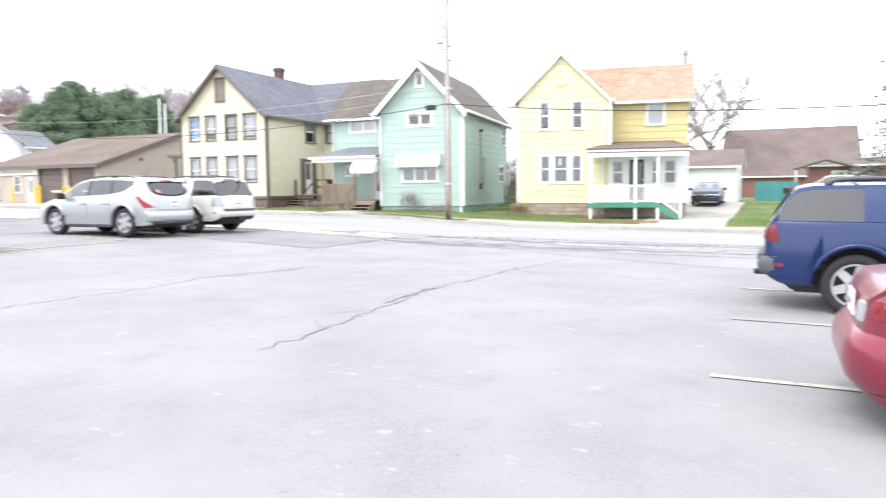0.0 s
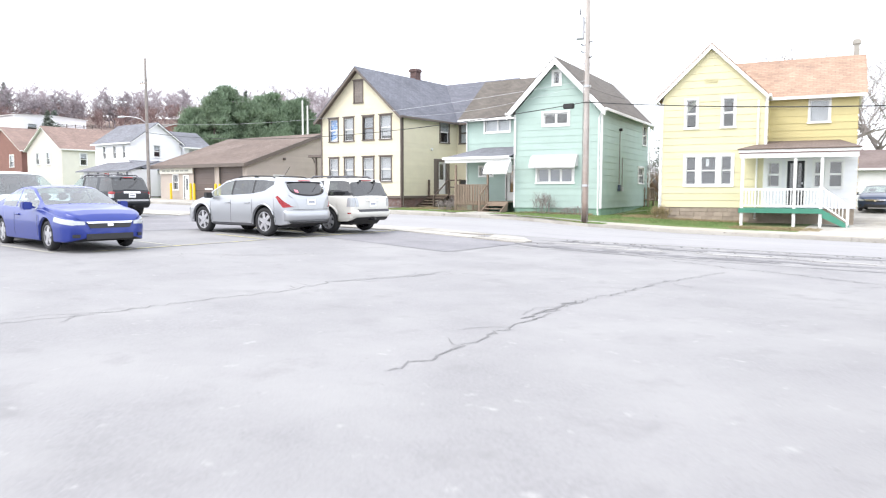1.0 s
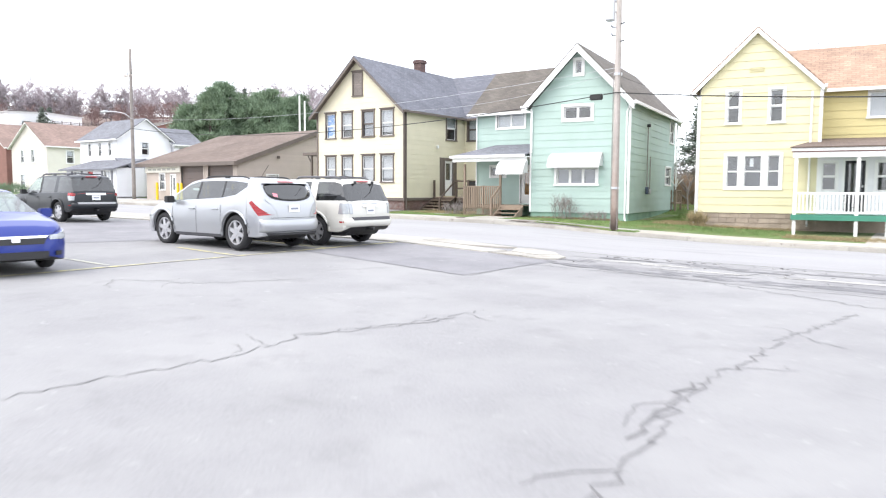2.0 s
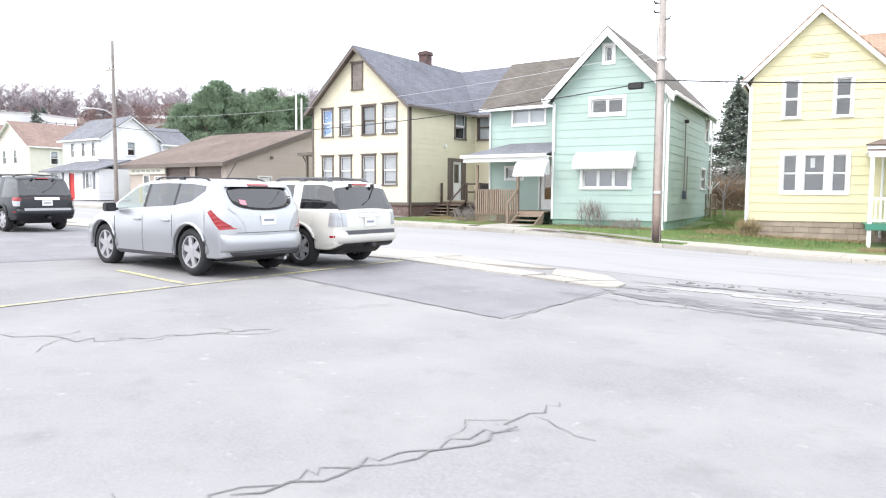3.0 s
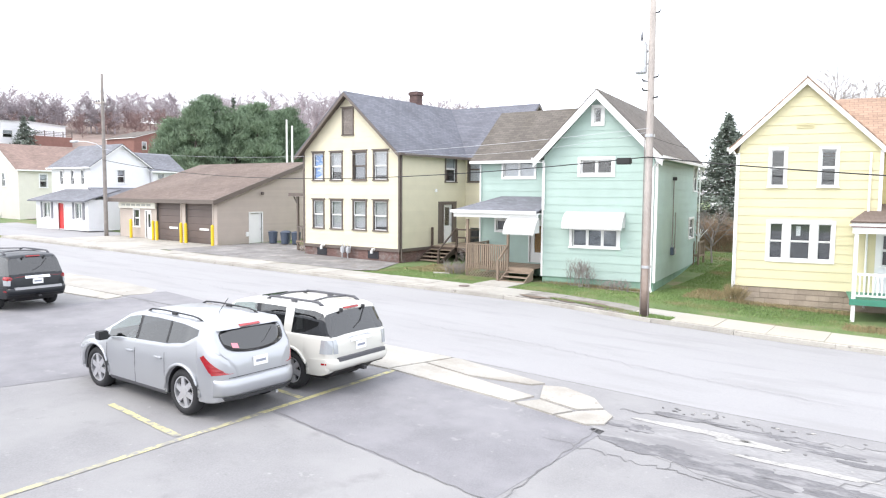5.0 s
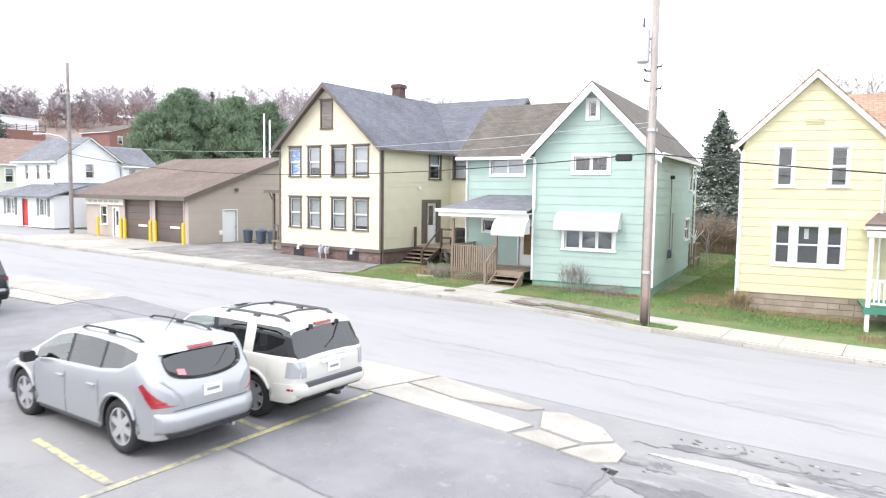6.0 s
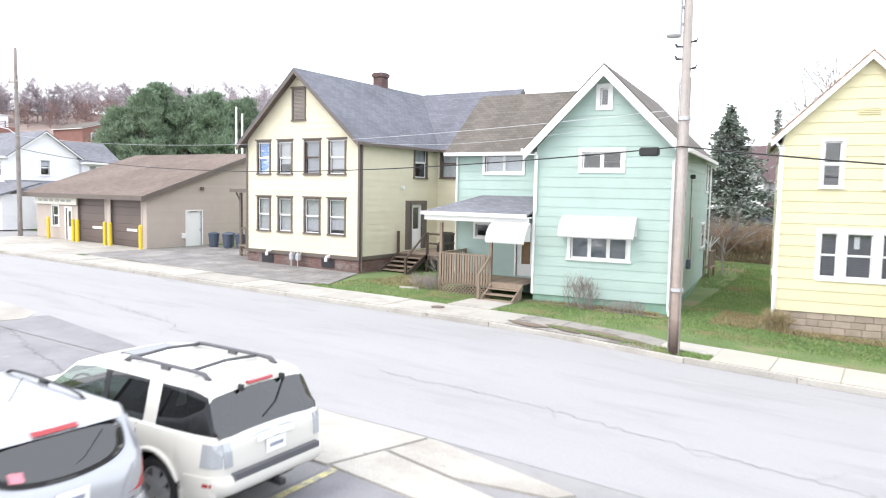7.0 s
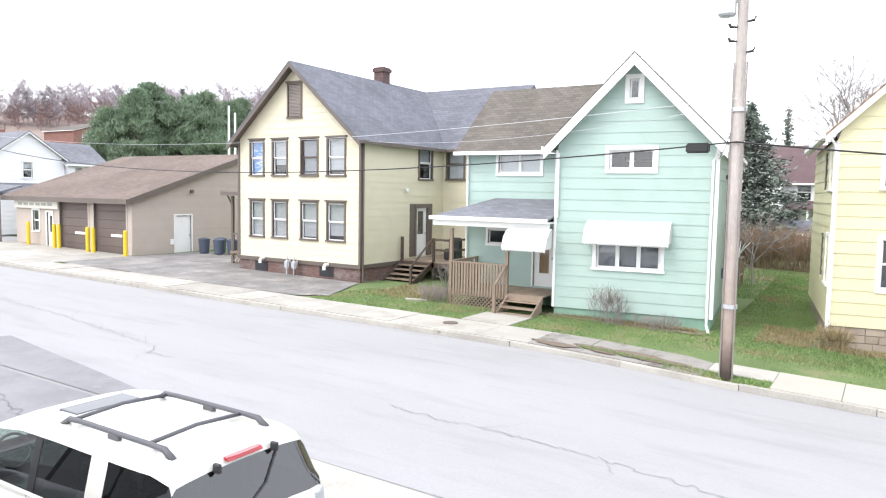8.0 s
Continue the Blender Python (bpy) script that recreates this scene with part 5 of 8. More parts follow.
        for i in range(len(marks) - 1):
            xm = (marks[i] + marks[i + 1]) / 2
            for k in range(n - 1):
                hole = None
                if k == 8:
                    hole = next((("side", j) for j, s in enumerate(sides) if s[0] < xm < s[1]), None)
                elif k >= 9:
                    hole = ("shield",) if shield[0] < xm < shield[1] else ("rear",) if rear and rear[0] < xm < rear[1] else None
                    if hole and k < (rear_from if hole[0] == "rear" else 10):
                        hole = None
                for sgn, (r0, r1) in ((-1, (rings[i][0], rings[i + 1][0])), (1, (rings[i][1], rings[i + 1][1]))):
                    q = [r0[k], r1[k], r1[k + 1], r0[k + 1]]
                    q = list(dict.fromkeys(q))
                    if len(q) < 3:
                        continue
                    if hole:
                        key = hole if hole[0] != "side" else (*hole, sgn)
                        panes.setdefault(key, []).append([v.co.copy() for v in q])
                    elif k < 3:
                        low.append([v.co.copy() for v in q])
                    else:
                        bm.faces.new(q)
        for r in (rings[0], rings[-1]):
            bm.faces.new(r[0] + r[1][-2:0:-1])
        bmesh.ops.recalc_face_normals(bm, faces=bm.faces[:])
        shell = part("body", bm, paint_mat, car, smooth=True)
        md = shell.modifiers.new("edges", "EDGE_SPLIT")
        md.split_angle = radians(38)
        g = bmesh.new()
        for q in low:
            g.faces.new([g.verts.new(p) for p in q])
        bmesh.ops.remove_doubles(g, verts=g.verts[:], dist=0.001)
        part("underbody", g, BLACK_TRIM, car)
        for key, quads in panes.items():
            g = bmesh.new()
            for q in quads:
                g.faces.new([g.verts.new(p) for p in q])
            bmesh.ops.remove_doubles(g, verts=g.verts[:], dist=0.001)
            bmesh.ops.recalc_face_normals(g, faces=g.faces[:])
            if key[0] == "side":
                part("side_window", g, PRIVACY if sides[key[1]][2] else CAR_GLASS, car, smooth=True)
            elif key[0] == "shield":
                part("windshield", g, CAR_GLASS, car, smooth=True)
            else:
                part("rear_window", g, PRIVACY if rear_tint else CAR_GLASS, car, smooth=True)
        return shell


def wheel_parts(car, x, y, radius, spokes, outward, rim_mat, width=0.22):
    """Tyre with a rounded tread, and a spoked alloy rim."""
    bm = bmesh.new()
    prof = [(radius * 0.69, -width / 2 + 0.02), (radius * 0.80, -width / 2), (radius * 0.95, -width / 2 + 0.02), (radius, -width / 2 + 0.06), (radius, width / 2 - 0.06), (radius * 0.95, width / 2 - 0.02), (radius * 0.80, width / 2), (radius * 0.69, width / 2 - 0.02)]
    seg = 28
    rows = [[bm.verts.new((r * math.cos(2 * math.pi * i / seg), w, r * math.sin(2 * math.pi * i / seg))) for r, w in prof] for i in range(seg)]
    for i in range(seg):
        for k in range(len(prof)):
            bm.faces.new((rows[i][k], rows[i][(k + 1) % len(prof)], rows[(i + 1) % seg][(k + 1) % len(prof)], rows[(i + 1) % seg][k]))
    bmesh.ops.recalc_face_normals(bm, faces=bm.faces[:])
    w = part("wheel", bm, TYRE, car, "black rubber tyre on an alloy rim", smooth=True)
    w.matrix_basis = pose(x, y, radius)
    bm = bmesh.new()
    o = outward * (width / 2 - 0.035)
    rr = radius * 0.70
    # barrel and lip
    for ra, rb, ya, yb in ((rr, rr, -o, o + outward * 0.012), (rr, rr * 0.9, o + outward * 0.012, o + outward * 0.012), (rr * 0.9, rr * 0.88, o + outward * 0.012, -o)):
        c0 = [bm.verts.new((ra * math.cos(2 * math.pi * i / seg), ya, ra * math.sin(2 * math.pi * i / seg))) for i in range(seg)]
        c1 = [bm.verts.new((rb * math.cos(2 * math.pi * i / seg), yb, rb * math.sin(2 * math.pi * i / seg))) for i in range(seg)]
        for i in range(seg):
            bm.faces.new((c0[i], c1[i], c1[(i + 1) % seg], c0[(i + 1) % seg]))
    for s in range(spokes):
        a = 2 * math.pi * s / spokes + 0.3
        ca, sa = math.cos(a), math.sin(a)
        pts = []
        for dz in (-0.03, 0.008):
            for r, hw in ((0.04, 0.06), (rr * 0.93, 0.046)):
                for sg in (-1, 1):
                    pts.append((r * ca - sg * hw * sa, o + outward * (dz - (0.012 if r > 0.1 else 0)), r * sa + sg * hw * ca))
        v = [bm.verts.new(p) for p in pts]
        for f in ((0, 1, 3, 2), (4, 6, 7, 5), (0, 4, 5, 1), (2, 3, 7, 6), (0, 2, 6, 4), (1, 5, 7, 3)):
            bm.faces.new([v[i] for i in f])
    tube(bm, [(0, o - outward * 0.04, 0), (0, o + outward * 0.012, 0)], 0.075, 14)
    bmesh.ops.recalc_face_normals(bm, faces=bm.faces[:])
    part("rim", bm, rim_mat, w)
    bm = tube(bmesh.new(), [(0, -o * 0.2, 0), (0, -o * 0.2 + outward * 0.01, 0)], rr * 0.88, 20)
    part("brake_disc", bm, BLACK_TRIM, w)
    return w


def seats(car, rows, half, z, material=SEAT):
    for x in rows:
        for y in (-half, half):
            bm = boxes((x - 0.25, x + 0.25, y - 0.24, y + 0.24, z, z + 0.2), (x - 0.32, x - 0.16, y - 0.24, y + 0.24, z + 0.15, z + 0.68), (x - 0.30, x - 0.18, y - 0.13, y + 0.13, z + 0.70, z + 0.88))
            part("seat", soft(bm, 0.05, 2), material, car)
    part("cabin_floor", boxes((min(rows) - 0.9, max(rows) + 1.1, -half - 0.38, half + 0.38, z - 0.12, z - 0.05)), BLACK_TRIM, car)
    part("dashboard", soft(boxes((max(rows) + 0.75, max(rows) + 1.15, -half - 0.33, half + 0.33, z + 0.15, z + 0.42)), 0.06, 2), BLACK_TRIM, car)
    bm = bmesh.new()
    ring = [(max(rows) + 0.6 + 0.06 * math.sin(a), half + 0.18 * math.cos(a), z + 0.42 + 0.17 * math.sin(a)) for a in (2 * math.pi * i / 16 for i in range(17))]
    tube(bm, ring, 0.016, 6, caps=False)
    part("steering_wheel", bm, BLACK_TRIM, car)


def mirrors(car, b, x, z, material):
    for sgn in (-1, 1):
        y = b.side(x, z - 0.05)
        bm = boxes((x - 0.06, x + 0.12, min(sgn * (y + 0.05), sgn * (y + 0.25)), max(sgn * (y + 0.05), sgn * (y + 0.25)), z - 0.02, z + 0.15), (x, x + 0.08, min(sgn * (y - 0.03), sgn * (y + 0.06)), max(sgn * (y - 0.03), sgn * (y + 0.06)), z, z + 0.05))
        part("side_mirror", soft(bm, 0.02, 2), material, car)


def handles(car, b, xs, z, material):
    for sgn in (-1, 1):
        for x in xs:
            y = b.side(x, z)
            a, c = sorted((sgn * (y - 0.01), sgn * (y + 0.035)))
            part("door_handle", soft(boxes((x - 0.11, x + 0.11, a, c, z - 0.018, z + 0.018)), 0.008), material, car)


def seams(car, b, xs, z0=0.36):
    """Door gaps, as fine dark lines on the flanks."""
    for sgn in (-1, 1):
        for x in xs:
            z1 = curve_at(b.belt, x) - 0.02
            lo = max(z0, b.section(x)[4][1] + 0.02)
            part("door_seam", b.patch([(x - 0.005, lo), (x + 0.005, lo), (x + 0.005, z1), (x - 0.005, z1)], sgn, (1, 5), 0.003), BLACK_TRIM, car)


def plate(car, b, z, sgn=-1, y=0.0):
    x = b.end(y, z, sgn)
    a, c = sorted((x + sgn * 0.005, x + sgn * 0.022))
    pl = part("licence_plate", soft(boxes((a, c, y - 0.16, y + 0.16, z - 0.085, z + 0.085)), 0.004), WHITE, car, "white licence plate with dark bars")
    a, c = sorted((x + sgn * 0.022, x + sgn * 0.025))
    part("plate_bar", boxes((a, c, y - 0.11, y + 0.11, z - 0.022, z + 0.022)), mat("plate_ink", (0.25, 0.27, 0.33), 0.6) if "plate_ink" not in bpy.data.materials else bpy.data.materials["plate_ink"], pl)


def rails(car, x0, x1, y, z_at, material, cross=(), k=1.0):
    """Roof rails on feet, with cross bars."""
    for sgn in (-1, 1):
        path = [(x0, sgn * y, z_at(x0) - 0.02), (x0 + 0.12, sgn * y, z_at(x0) + 0.055 * k)] + [(x, sgn * y, z_at(x) + 0.06 * k) for x in steps(x0 + 0.3, x1 - 0.3, 4)] + [(x1 - 0.12, sgn * y, z_at(x1) + 0.055 * k), (x1, sgn * y, z_at(x1) - 0.02)]
        r = part("roof_rail", tube(bmesh.new(), path, [0.035 * k, 0.03 * k, *[0.026 * k] * 5, 0.03 * k, 0.035 * k], 8), material, car, smooth=True)
        part("rail_foot", soft(boxes(((x0 + x1) / 2 - 0.08, (x0 + x1) / 2 + 0.08, sgn * y - 0.025, sgn * y + 0.025, z_at((x0 + x1) / 2) - 0.02, z_at((x0 + x1) / 2) + 0.05)), 0.01), material, r)
    for x in cross:
        part("cross_bar", tube(bmesh.new(), [(x, -y, z_at(x) + 0.05), (x, 0, z_at(x) + 0.085), (x, y, z_at(x) + 0.05)], 0.02, 6), material, car, smooth=True)


def arch_lips(car, b, s, material, thick=0.028):
    for a in b.axles:
        r = b.wheel + b.arch
        pts = [(a + (r + 0.03) * math.cos(t), s * (b.side(a + r * math.cos(t), min(b.wheel + r * math.sin(t) + 0.03, 1.0)) + 0.006), b.wheel + (r + 0.03) * math.sin(t)) for t in (math.pi * i / 14 for i in range(0, 15))]
        part("arch_lip", tube(bmesh.new(), pts, thick, 6), material, car, smooth=True)


def pillar(car, b, x0, x1):
    for s in (-1, 1):
        xm = (x0 + x1) / 2
        z0, z1 = curve_at(b.belt, xm), b.section(xm)[9][1]
        part("pillar", b.patch([(x0 - 0.01, z0 + 0.005), (x1 + 0.01, z0 + 0.005), (x1 + 0.01, z1), (x0 - 0.01, z1)], s, (2, 5), 0.004), BLACK_TRIM, car, "black window pillar")


def wiper(car, b, y0, y1, x, z_at):
    part("wiper", tube(bmesh.new(), [(x, y0, z_at(x) + 0.03), (x + 0.05, (y0 + y1) / 2, z_at(x + 0.05) + 0.035), (x + 0.16, y1, z_at(x + 0.16) + 0.03)], 0.012, 5), BLACK_TRIM, car)


def place(car, x, y, rz):
    car.matrix_basis = pose(x, y, slope(x) - 0.005, 0, 0, rz)
    return car


def silver_suv():
    c = thing("car", "silver crossover with red corner tail lamps, parked on asphalt", "car")
    b = Body(4.92, 0.94, [(-2.46, 0.70), (-2.455, 0.95), (-2.42, 1.10), (-2.36, 1.17), (-2.12, 1.585), (-1.98, 1.64), (-1.3, 1.69), (-0.5, 1.705), (0.1, 1.69), (0.5, 1.62), (1.50, 1.13), (1.64, 1.09), (2.1, 0.98), (2.34, 0.85), (2.46, 0.62)],
             [(-2.5, 1.08), (-2.2, 1.22), (-1.92, 1.49), (-1.5, 1.30), (-0.9, 1.22), (-0.2, 1.19), (0.6, 1.155), (1.35, 1.05), (1.85, 0.95), (2.46, 0.74)], (-1.46, 1.49), 0.415, 0.32, 0.34, 0.09, corner=0.34, rise=0.08)
    p = paint("silver_car_paint", (0.41, 0.42, 0.44), 0.55, 0.3)
    b.build(c, p, [(-1.88, -0.96, True), (-0.92, 0.02, True), (0.07, 1.08, False)], (0.52, 1.49), None)
    # Black backing added to darken the pane; its rim shows as the seal.
    part("window_seal", b.rounded([(-0.67, 1.55), (-0.68, 1.38), (-0.62, 1.24), (-0.3, 1.155), (0.3, 1.155), (0.62, 1.24), (0.68, 1.38), (0.67, 1.55), (0.3, 1.585), (-0.3, 1.585)], -1, 0.014), BLACK_TRIM, c)
    part("rear_window", b.rounded([(-0.65, 1.54), (-0.66, 1.38), (-0.60, 1.255), (-0.3, 1.17), (0.3, 1.17), (0.60, 1.255), (0.66, 1.38), (0.65, 1.54), (0.3, 1.57), (-0.3, 1.57)], -1, 0.022), PRIVACY, c, "dark tinted rear window", smooth=True)
    pillar(c, b, -0.96, -0.92)
    pillar(c, b, 0.02, 0.07)
    for x in b.axles:
        for s in (-1, 1):
            wheel_parts(c, x, s * 0.81, 0.415, 6, s, RIM, 0.24)
    for s in (-1, 1):
        part("tail_light", b.patch([(-2.455, 0.84), (-2.25, 0.82), (-2.00, 1.12), (-2.08, 1.16)], s, (12, 5), 0.014), RED_LENS, c, "red wraparound tail lamp")
        arch_lips(c, b, s, p, 0.03)
        part("headlight", b.patch([(1.75, 0.80), (2.26, 0.70), (2.24, 0.80), (1.72, 0.92)], s, (6, 3), 0.012), CLEAR_LENS, c)
        part("sill_trim", b.patch([(-0.95, 0.29), (0.95, 0.29), (0.95, 0.36), (-0.95, 0.36)], s, (8, 1), 0.01), GREY_TRIM, c)
    seams(c, b, (-0.94, 0.04, 1.05))
    handles(c, b, (-0.75, 0.2), 0.95, p)
    mirrors(c, b, 0.92, 1.10, BLACK_TRIM)
    z_at = lambda x: curve_at(b.top, x)
    rails(c, -1.65, 0.1, 0.60, z_at, BLACK_TRIM, (), 0.6)
    part("bumper", b.end_patch([(-0.86, 0.44), (0.86, 0.44), (0.86, 0.74), (-0.86, 0.74)], -1, (26, 6), 0.012, 0.05), p, c, "rounded silver rear bumper", smooth=True)
    part("bumper_valance", b.end_patch([(-0.72, 0.375), (0.72, 0.375), (0.76, 0.43), (-0.76, 0.43)], -1, (18, 2), 0.03), BLACK_TRIM, c, "dark lower valance")
    part("hatch_seam", b.end_patch([(-0.66, 0.765), (0.66, 0.765), (0.66, 0.775), (-0.66, 0.775)], -1, (14, 1), 0.004), BLACK_TRIM, c)
    part("brake_light", b.end_patch([(-0.22, 1.585), (0.22, 1.585), (0.22, 1.615), (-0.22, 1.615)], -1, (4, 1), 0.075), RED_LENS, c)
    part("spoiler", b.end_patch([(-0.68, 1.56), (0.68, 1.56), (0.62, 1.62), (-0.62, 1.62)], -1, (10, 1), 0.06), p, c)
    plate(c, b, 0.98)
    part("sticker", b.end_patch([(0.38, 1.24), (0.50, 1.26), (0.50, 1.34), (0.38, 1.32)], -1, (2, 2), 0.03), mat("pink_sticker", (0.7, 0.25, 0.3), 0.5), c, "small pink window sticker")
    wiper(c, b, 0.05, -0.45, -2.36, z_at)
    part("exhaust", tube(bmesh.new(), [(-2.30, -0.5, 0.27), (-2.0, -0.5, 0.27)], 0.035, 8), STEEL, c)
    part("antenna", tube(bmesh.new(), [(-1.2, 0.0, 1.64), (-1.55, 0.0, 2.0)], 0.006, 5), BLACK_TRIM, c)
    seats(c, (-0.55, 0.35), 0.36, 0.55)
    return place(c, -18.48, 14.57, 178.5)


def boxy_suv(label, paint_mat, lower, x, y, rz, L=4.9, half=0.93, H=1.78, tail="clear", wheel=0.375, spokes=6, rim=None, rear_seats=SEAT, belt=1.10, bumper_mat=None, rear_rake=0.32, wrap=True, trim=0.0, split=(-1.10, -0.08, 0.02), rack=(-1.75, 0.25, 0.28), lens=None):
    """Upright four-door off-roader with a rear hatch, roof rails and a bumper step."""
    c = thing("car", label, "car")
    h = H - 0.06
    e = L / 2
    b = Body(L, half, [(-e, 0.80), (-e + 0.015, 1.0), (-e + 0.05, 1.10), (-e + rear_rake, h - 0.06), (-e + rear_rake + 0.22, h - 0.01), (-0.6, h + 0.0), (0.0, h - 0.005), (0.45, h - 0.06), (1.18, 1.16), (1.32, 1.12), (e - 0.35, 1.03), (e - 0.1, 0.93), (e, 0.7)],
             [(-e - 0.1, belt), (0.9, belt - 0.03), (1.4, 1.03), (e, 0.85)], (-1.40, 1.47), wheel, 0.36, 0.24, 0.08, 0.075, 0.06, corner=0.16, rise=0.14)
    b.build(c, paint_mat, [(-e + (0.08 if wrap else 0.17), split[0] - 0.24, True), (split[0], split[1], True), (split[2], 0.88, False)], (0.46, 1.17), (-e + 0.07, -e + rear_rake - 0.03), rear_tint=True, rear_from=9 if wrap else 10)
    lens = lens or RED_LENS
    pillar(c, b, split[1], split[2])
    for s in (-1, 1):
        part("pillar", tube(bmesh.new(), [(-e + 0.13, s * (half - 0.17), 1.08), (-e + rear_rake + 0.05, s * (half - 0.31), h - 0.1)], 0.05, 6), BLACK_TRIM, c)
    for xx in b.axles:
        for s in (-1, 1):
            wheel_parts(c, xx, s * (half - 0.13), wheel, spokes, s, rim or RIM, 0.25)
    z_at = lambda v: curve_at(b.top, v)
    for s in (-1, 1):
        k = e - 0.03
        if tail == "clear":
            part("tail_light", b.patch([(-k, 0.82), (-k + 0.24, 0.82), (-k + 0.2, 1.09), (-k, 1.09)], s, (5, 4), 0.014), CLEAR_LENS, c, "clear and silver tail lamp")
            part("tail_light", b.end_patch([(s * (half - 0.16), 0.82), (s * (half - 0.26), 0.82), (s * (half - 0.25), 1.09), (s * (half - 0.16), 1.09)], -1, (2, 3), 0.02), CLEAR_LENS, c)
        elif tail == "split":
            part("tail_light", b.patch([(-k, 0.96), (-k + 0.26, 0.98), (-k + 0.24, 1.08), (-k, 1.08)], s, (6, 3), 0.016), RED_LENS, c, "red tail lamp")
            part("tail_light", b.patch([(-k, 0.80), (-k + 0.20, 0.80), (-k + 0.25, 0.975), (-k, 0.955)], s, (6, 3), 0.014), CLEAR_LENS, c, "clear lower tail lamp")
        else:
            part("tail_light", b.patch([(-k, 0.92), (-k + 0.15, 0.90), (-k + 0.12, 1.12), (-k, 1.12)], s, (5, 4), 0.014), lens, c, "red tail lamp")
            part("tail_light", b.end_patch([(s * (half - 0.14), 0.94), (s * (half - 0.26), 0.94), (s * (half - 0.26), 1.10), (s * (half - 0.14), 1.10)], -1, (2, 3), 0.02), lens, c)
        part("headlight", b.patch([(e - 0.35, 0.78), (e - 0.06, 0.76), (e - 0.06, 0.9), (e - 0.38, 0.93)], s, (5, 3), 0.012), CLEAR_LENS, c)
        part("lower_cladding", b.patch([(-0.95, 0.40), (1.0, 0.40), (1.0, 0.56), (-0.95, 0.56)], s, (8, 2), 0.012), lower, c)
        part("reflector", b.patch([(-k + 0.02, 0.60), (-k + 0.2, 0.60), (-k + 0.2, 0.64), (-k + 0.02, 0.64)], s, (3, 1), 0.02), RED_LENS, c)
        arch_lips(c, b, s, lower, 0.034)
    seams(c, b, (-1.06, (split[1] + split[2]) / 2, 0.98), 0.42)
    handles(c, b, (-0.85, 0.15), 0.92, paint_mat)
    mirrors(c, b, 0.86, 1.05, BLACK_TRIM if tail != "clear" else paint_mat)
    rails(c, rack[0], rack[1], half - rack[2], z_at, GREY_TRIM, (rack[0] + 0.36, rack[1] - 0.16))
    part("bumper", b.end_patch([(-half + 0.05, 0.49), (half - 0.05, 0.49), (half - 0.05, 0.72), (-half + 0.05, 0.72)], -1, (28, 6), 0.02, 0.055), bumper_mat or lower, c, "rear step bumper", smooth=True)
    for s in (-1, 1):
        part("bumper_end", b.patch([(-e + 0.02, 0.50), (-e + 0.5, 0.44), (-e + 0.52, 0.70), (-e + 0.02, 0.72)], s, (8, 3), 0.018), lower, c)
    part("bumper_step", b.end_patch([(-half + 0.24, 0.665), (half - 0.24, 0.665), (half - 0.24, 0.74), (-half + 0.24, 0.74)], -1, (14, 1), 0.075), GREY_TRIM if not trim else RIM, c, "grey step pad" if not trim else "silver step strip")
    part("tow_hitch", soft(boxes((-e - 0.13, -e + 0.4, -0.05, 0.05, 0.40, 0.47)), 0.01), BLACK_TRIM, c)
    if tail == "clear":
        part("sunroof", soft(boxes((-0.22, 0.10, -0.36, 0.36, h - 0.03, h + 0.02)), 0.012), PRIVACY, c, "dark glass sunroof")
    plate(c, b, 0.90)
    part("plate_trim", b.end_patch([(-0.3 - trim, 1.0), (0.3 + trim, 1.0), (0.3 + trim, 1.04 + trim * 0.5), (-0.3 - trim, 1.04 + trim * 0.5)], -1, (6, 1), 0.03), CHROME, c)
    part("brake_light", b.end_patch([(-0.2, h - 0.075), (0.2, h - 0.075), (0.2, h - 0.045), (-0.2, h - 0.045)], -1, (4, 1), 0.05), RED_LENS, c)
    for hy in (-0.33, 0.33):
        part("glass_hinge", soft(boxes((-e + rear_rake - 0.11, -e + rear_rake - 0.03, hy - 0.02, hy + 0.02, h - 0.13, h - 0.05)), 0.008), BLACK_TRIM, c)
    wiper(c, b, 0.1, -0.4, -e + 0.1, z_at)
    part("grille", b.end_patch([(-0.5, 0.72), (0.5, 0.72), (0.5, 0.9), (-0.5, 0.9)], 1, (8, 2), 0.012), BLACK_TRIM, c)
    part("front_bumper", b.end_patch([(-half + 0.2, 0.46), (half - 0.2, 0.46), (half - 0.2, 0.66), (-half + 0.2, 0.66)], 1, (12, 3), 0.06), lower, c)
    seats(c, (-1.3, -0.45, 0.4), 0.36, 0.68, rear_seats)
    part("rear_cargo", soft(boxes((-e + 0.35, -e + 0.8, -0.7, 0.7, 0.6, 0.95)), 0.05), SEAT, c)
    return place(c, x, y, rz)


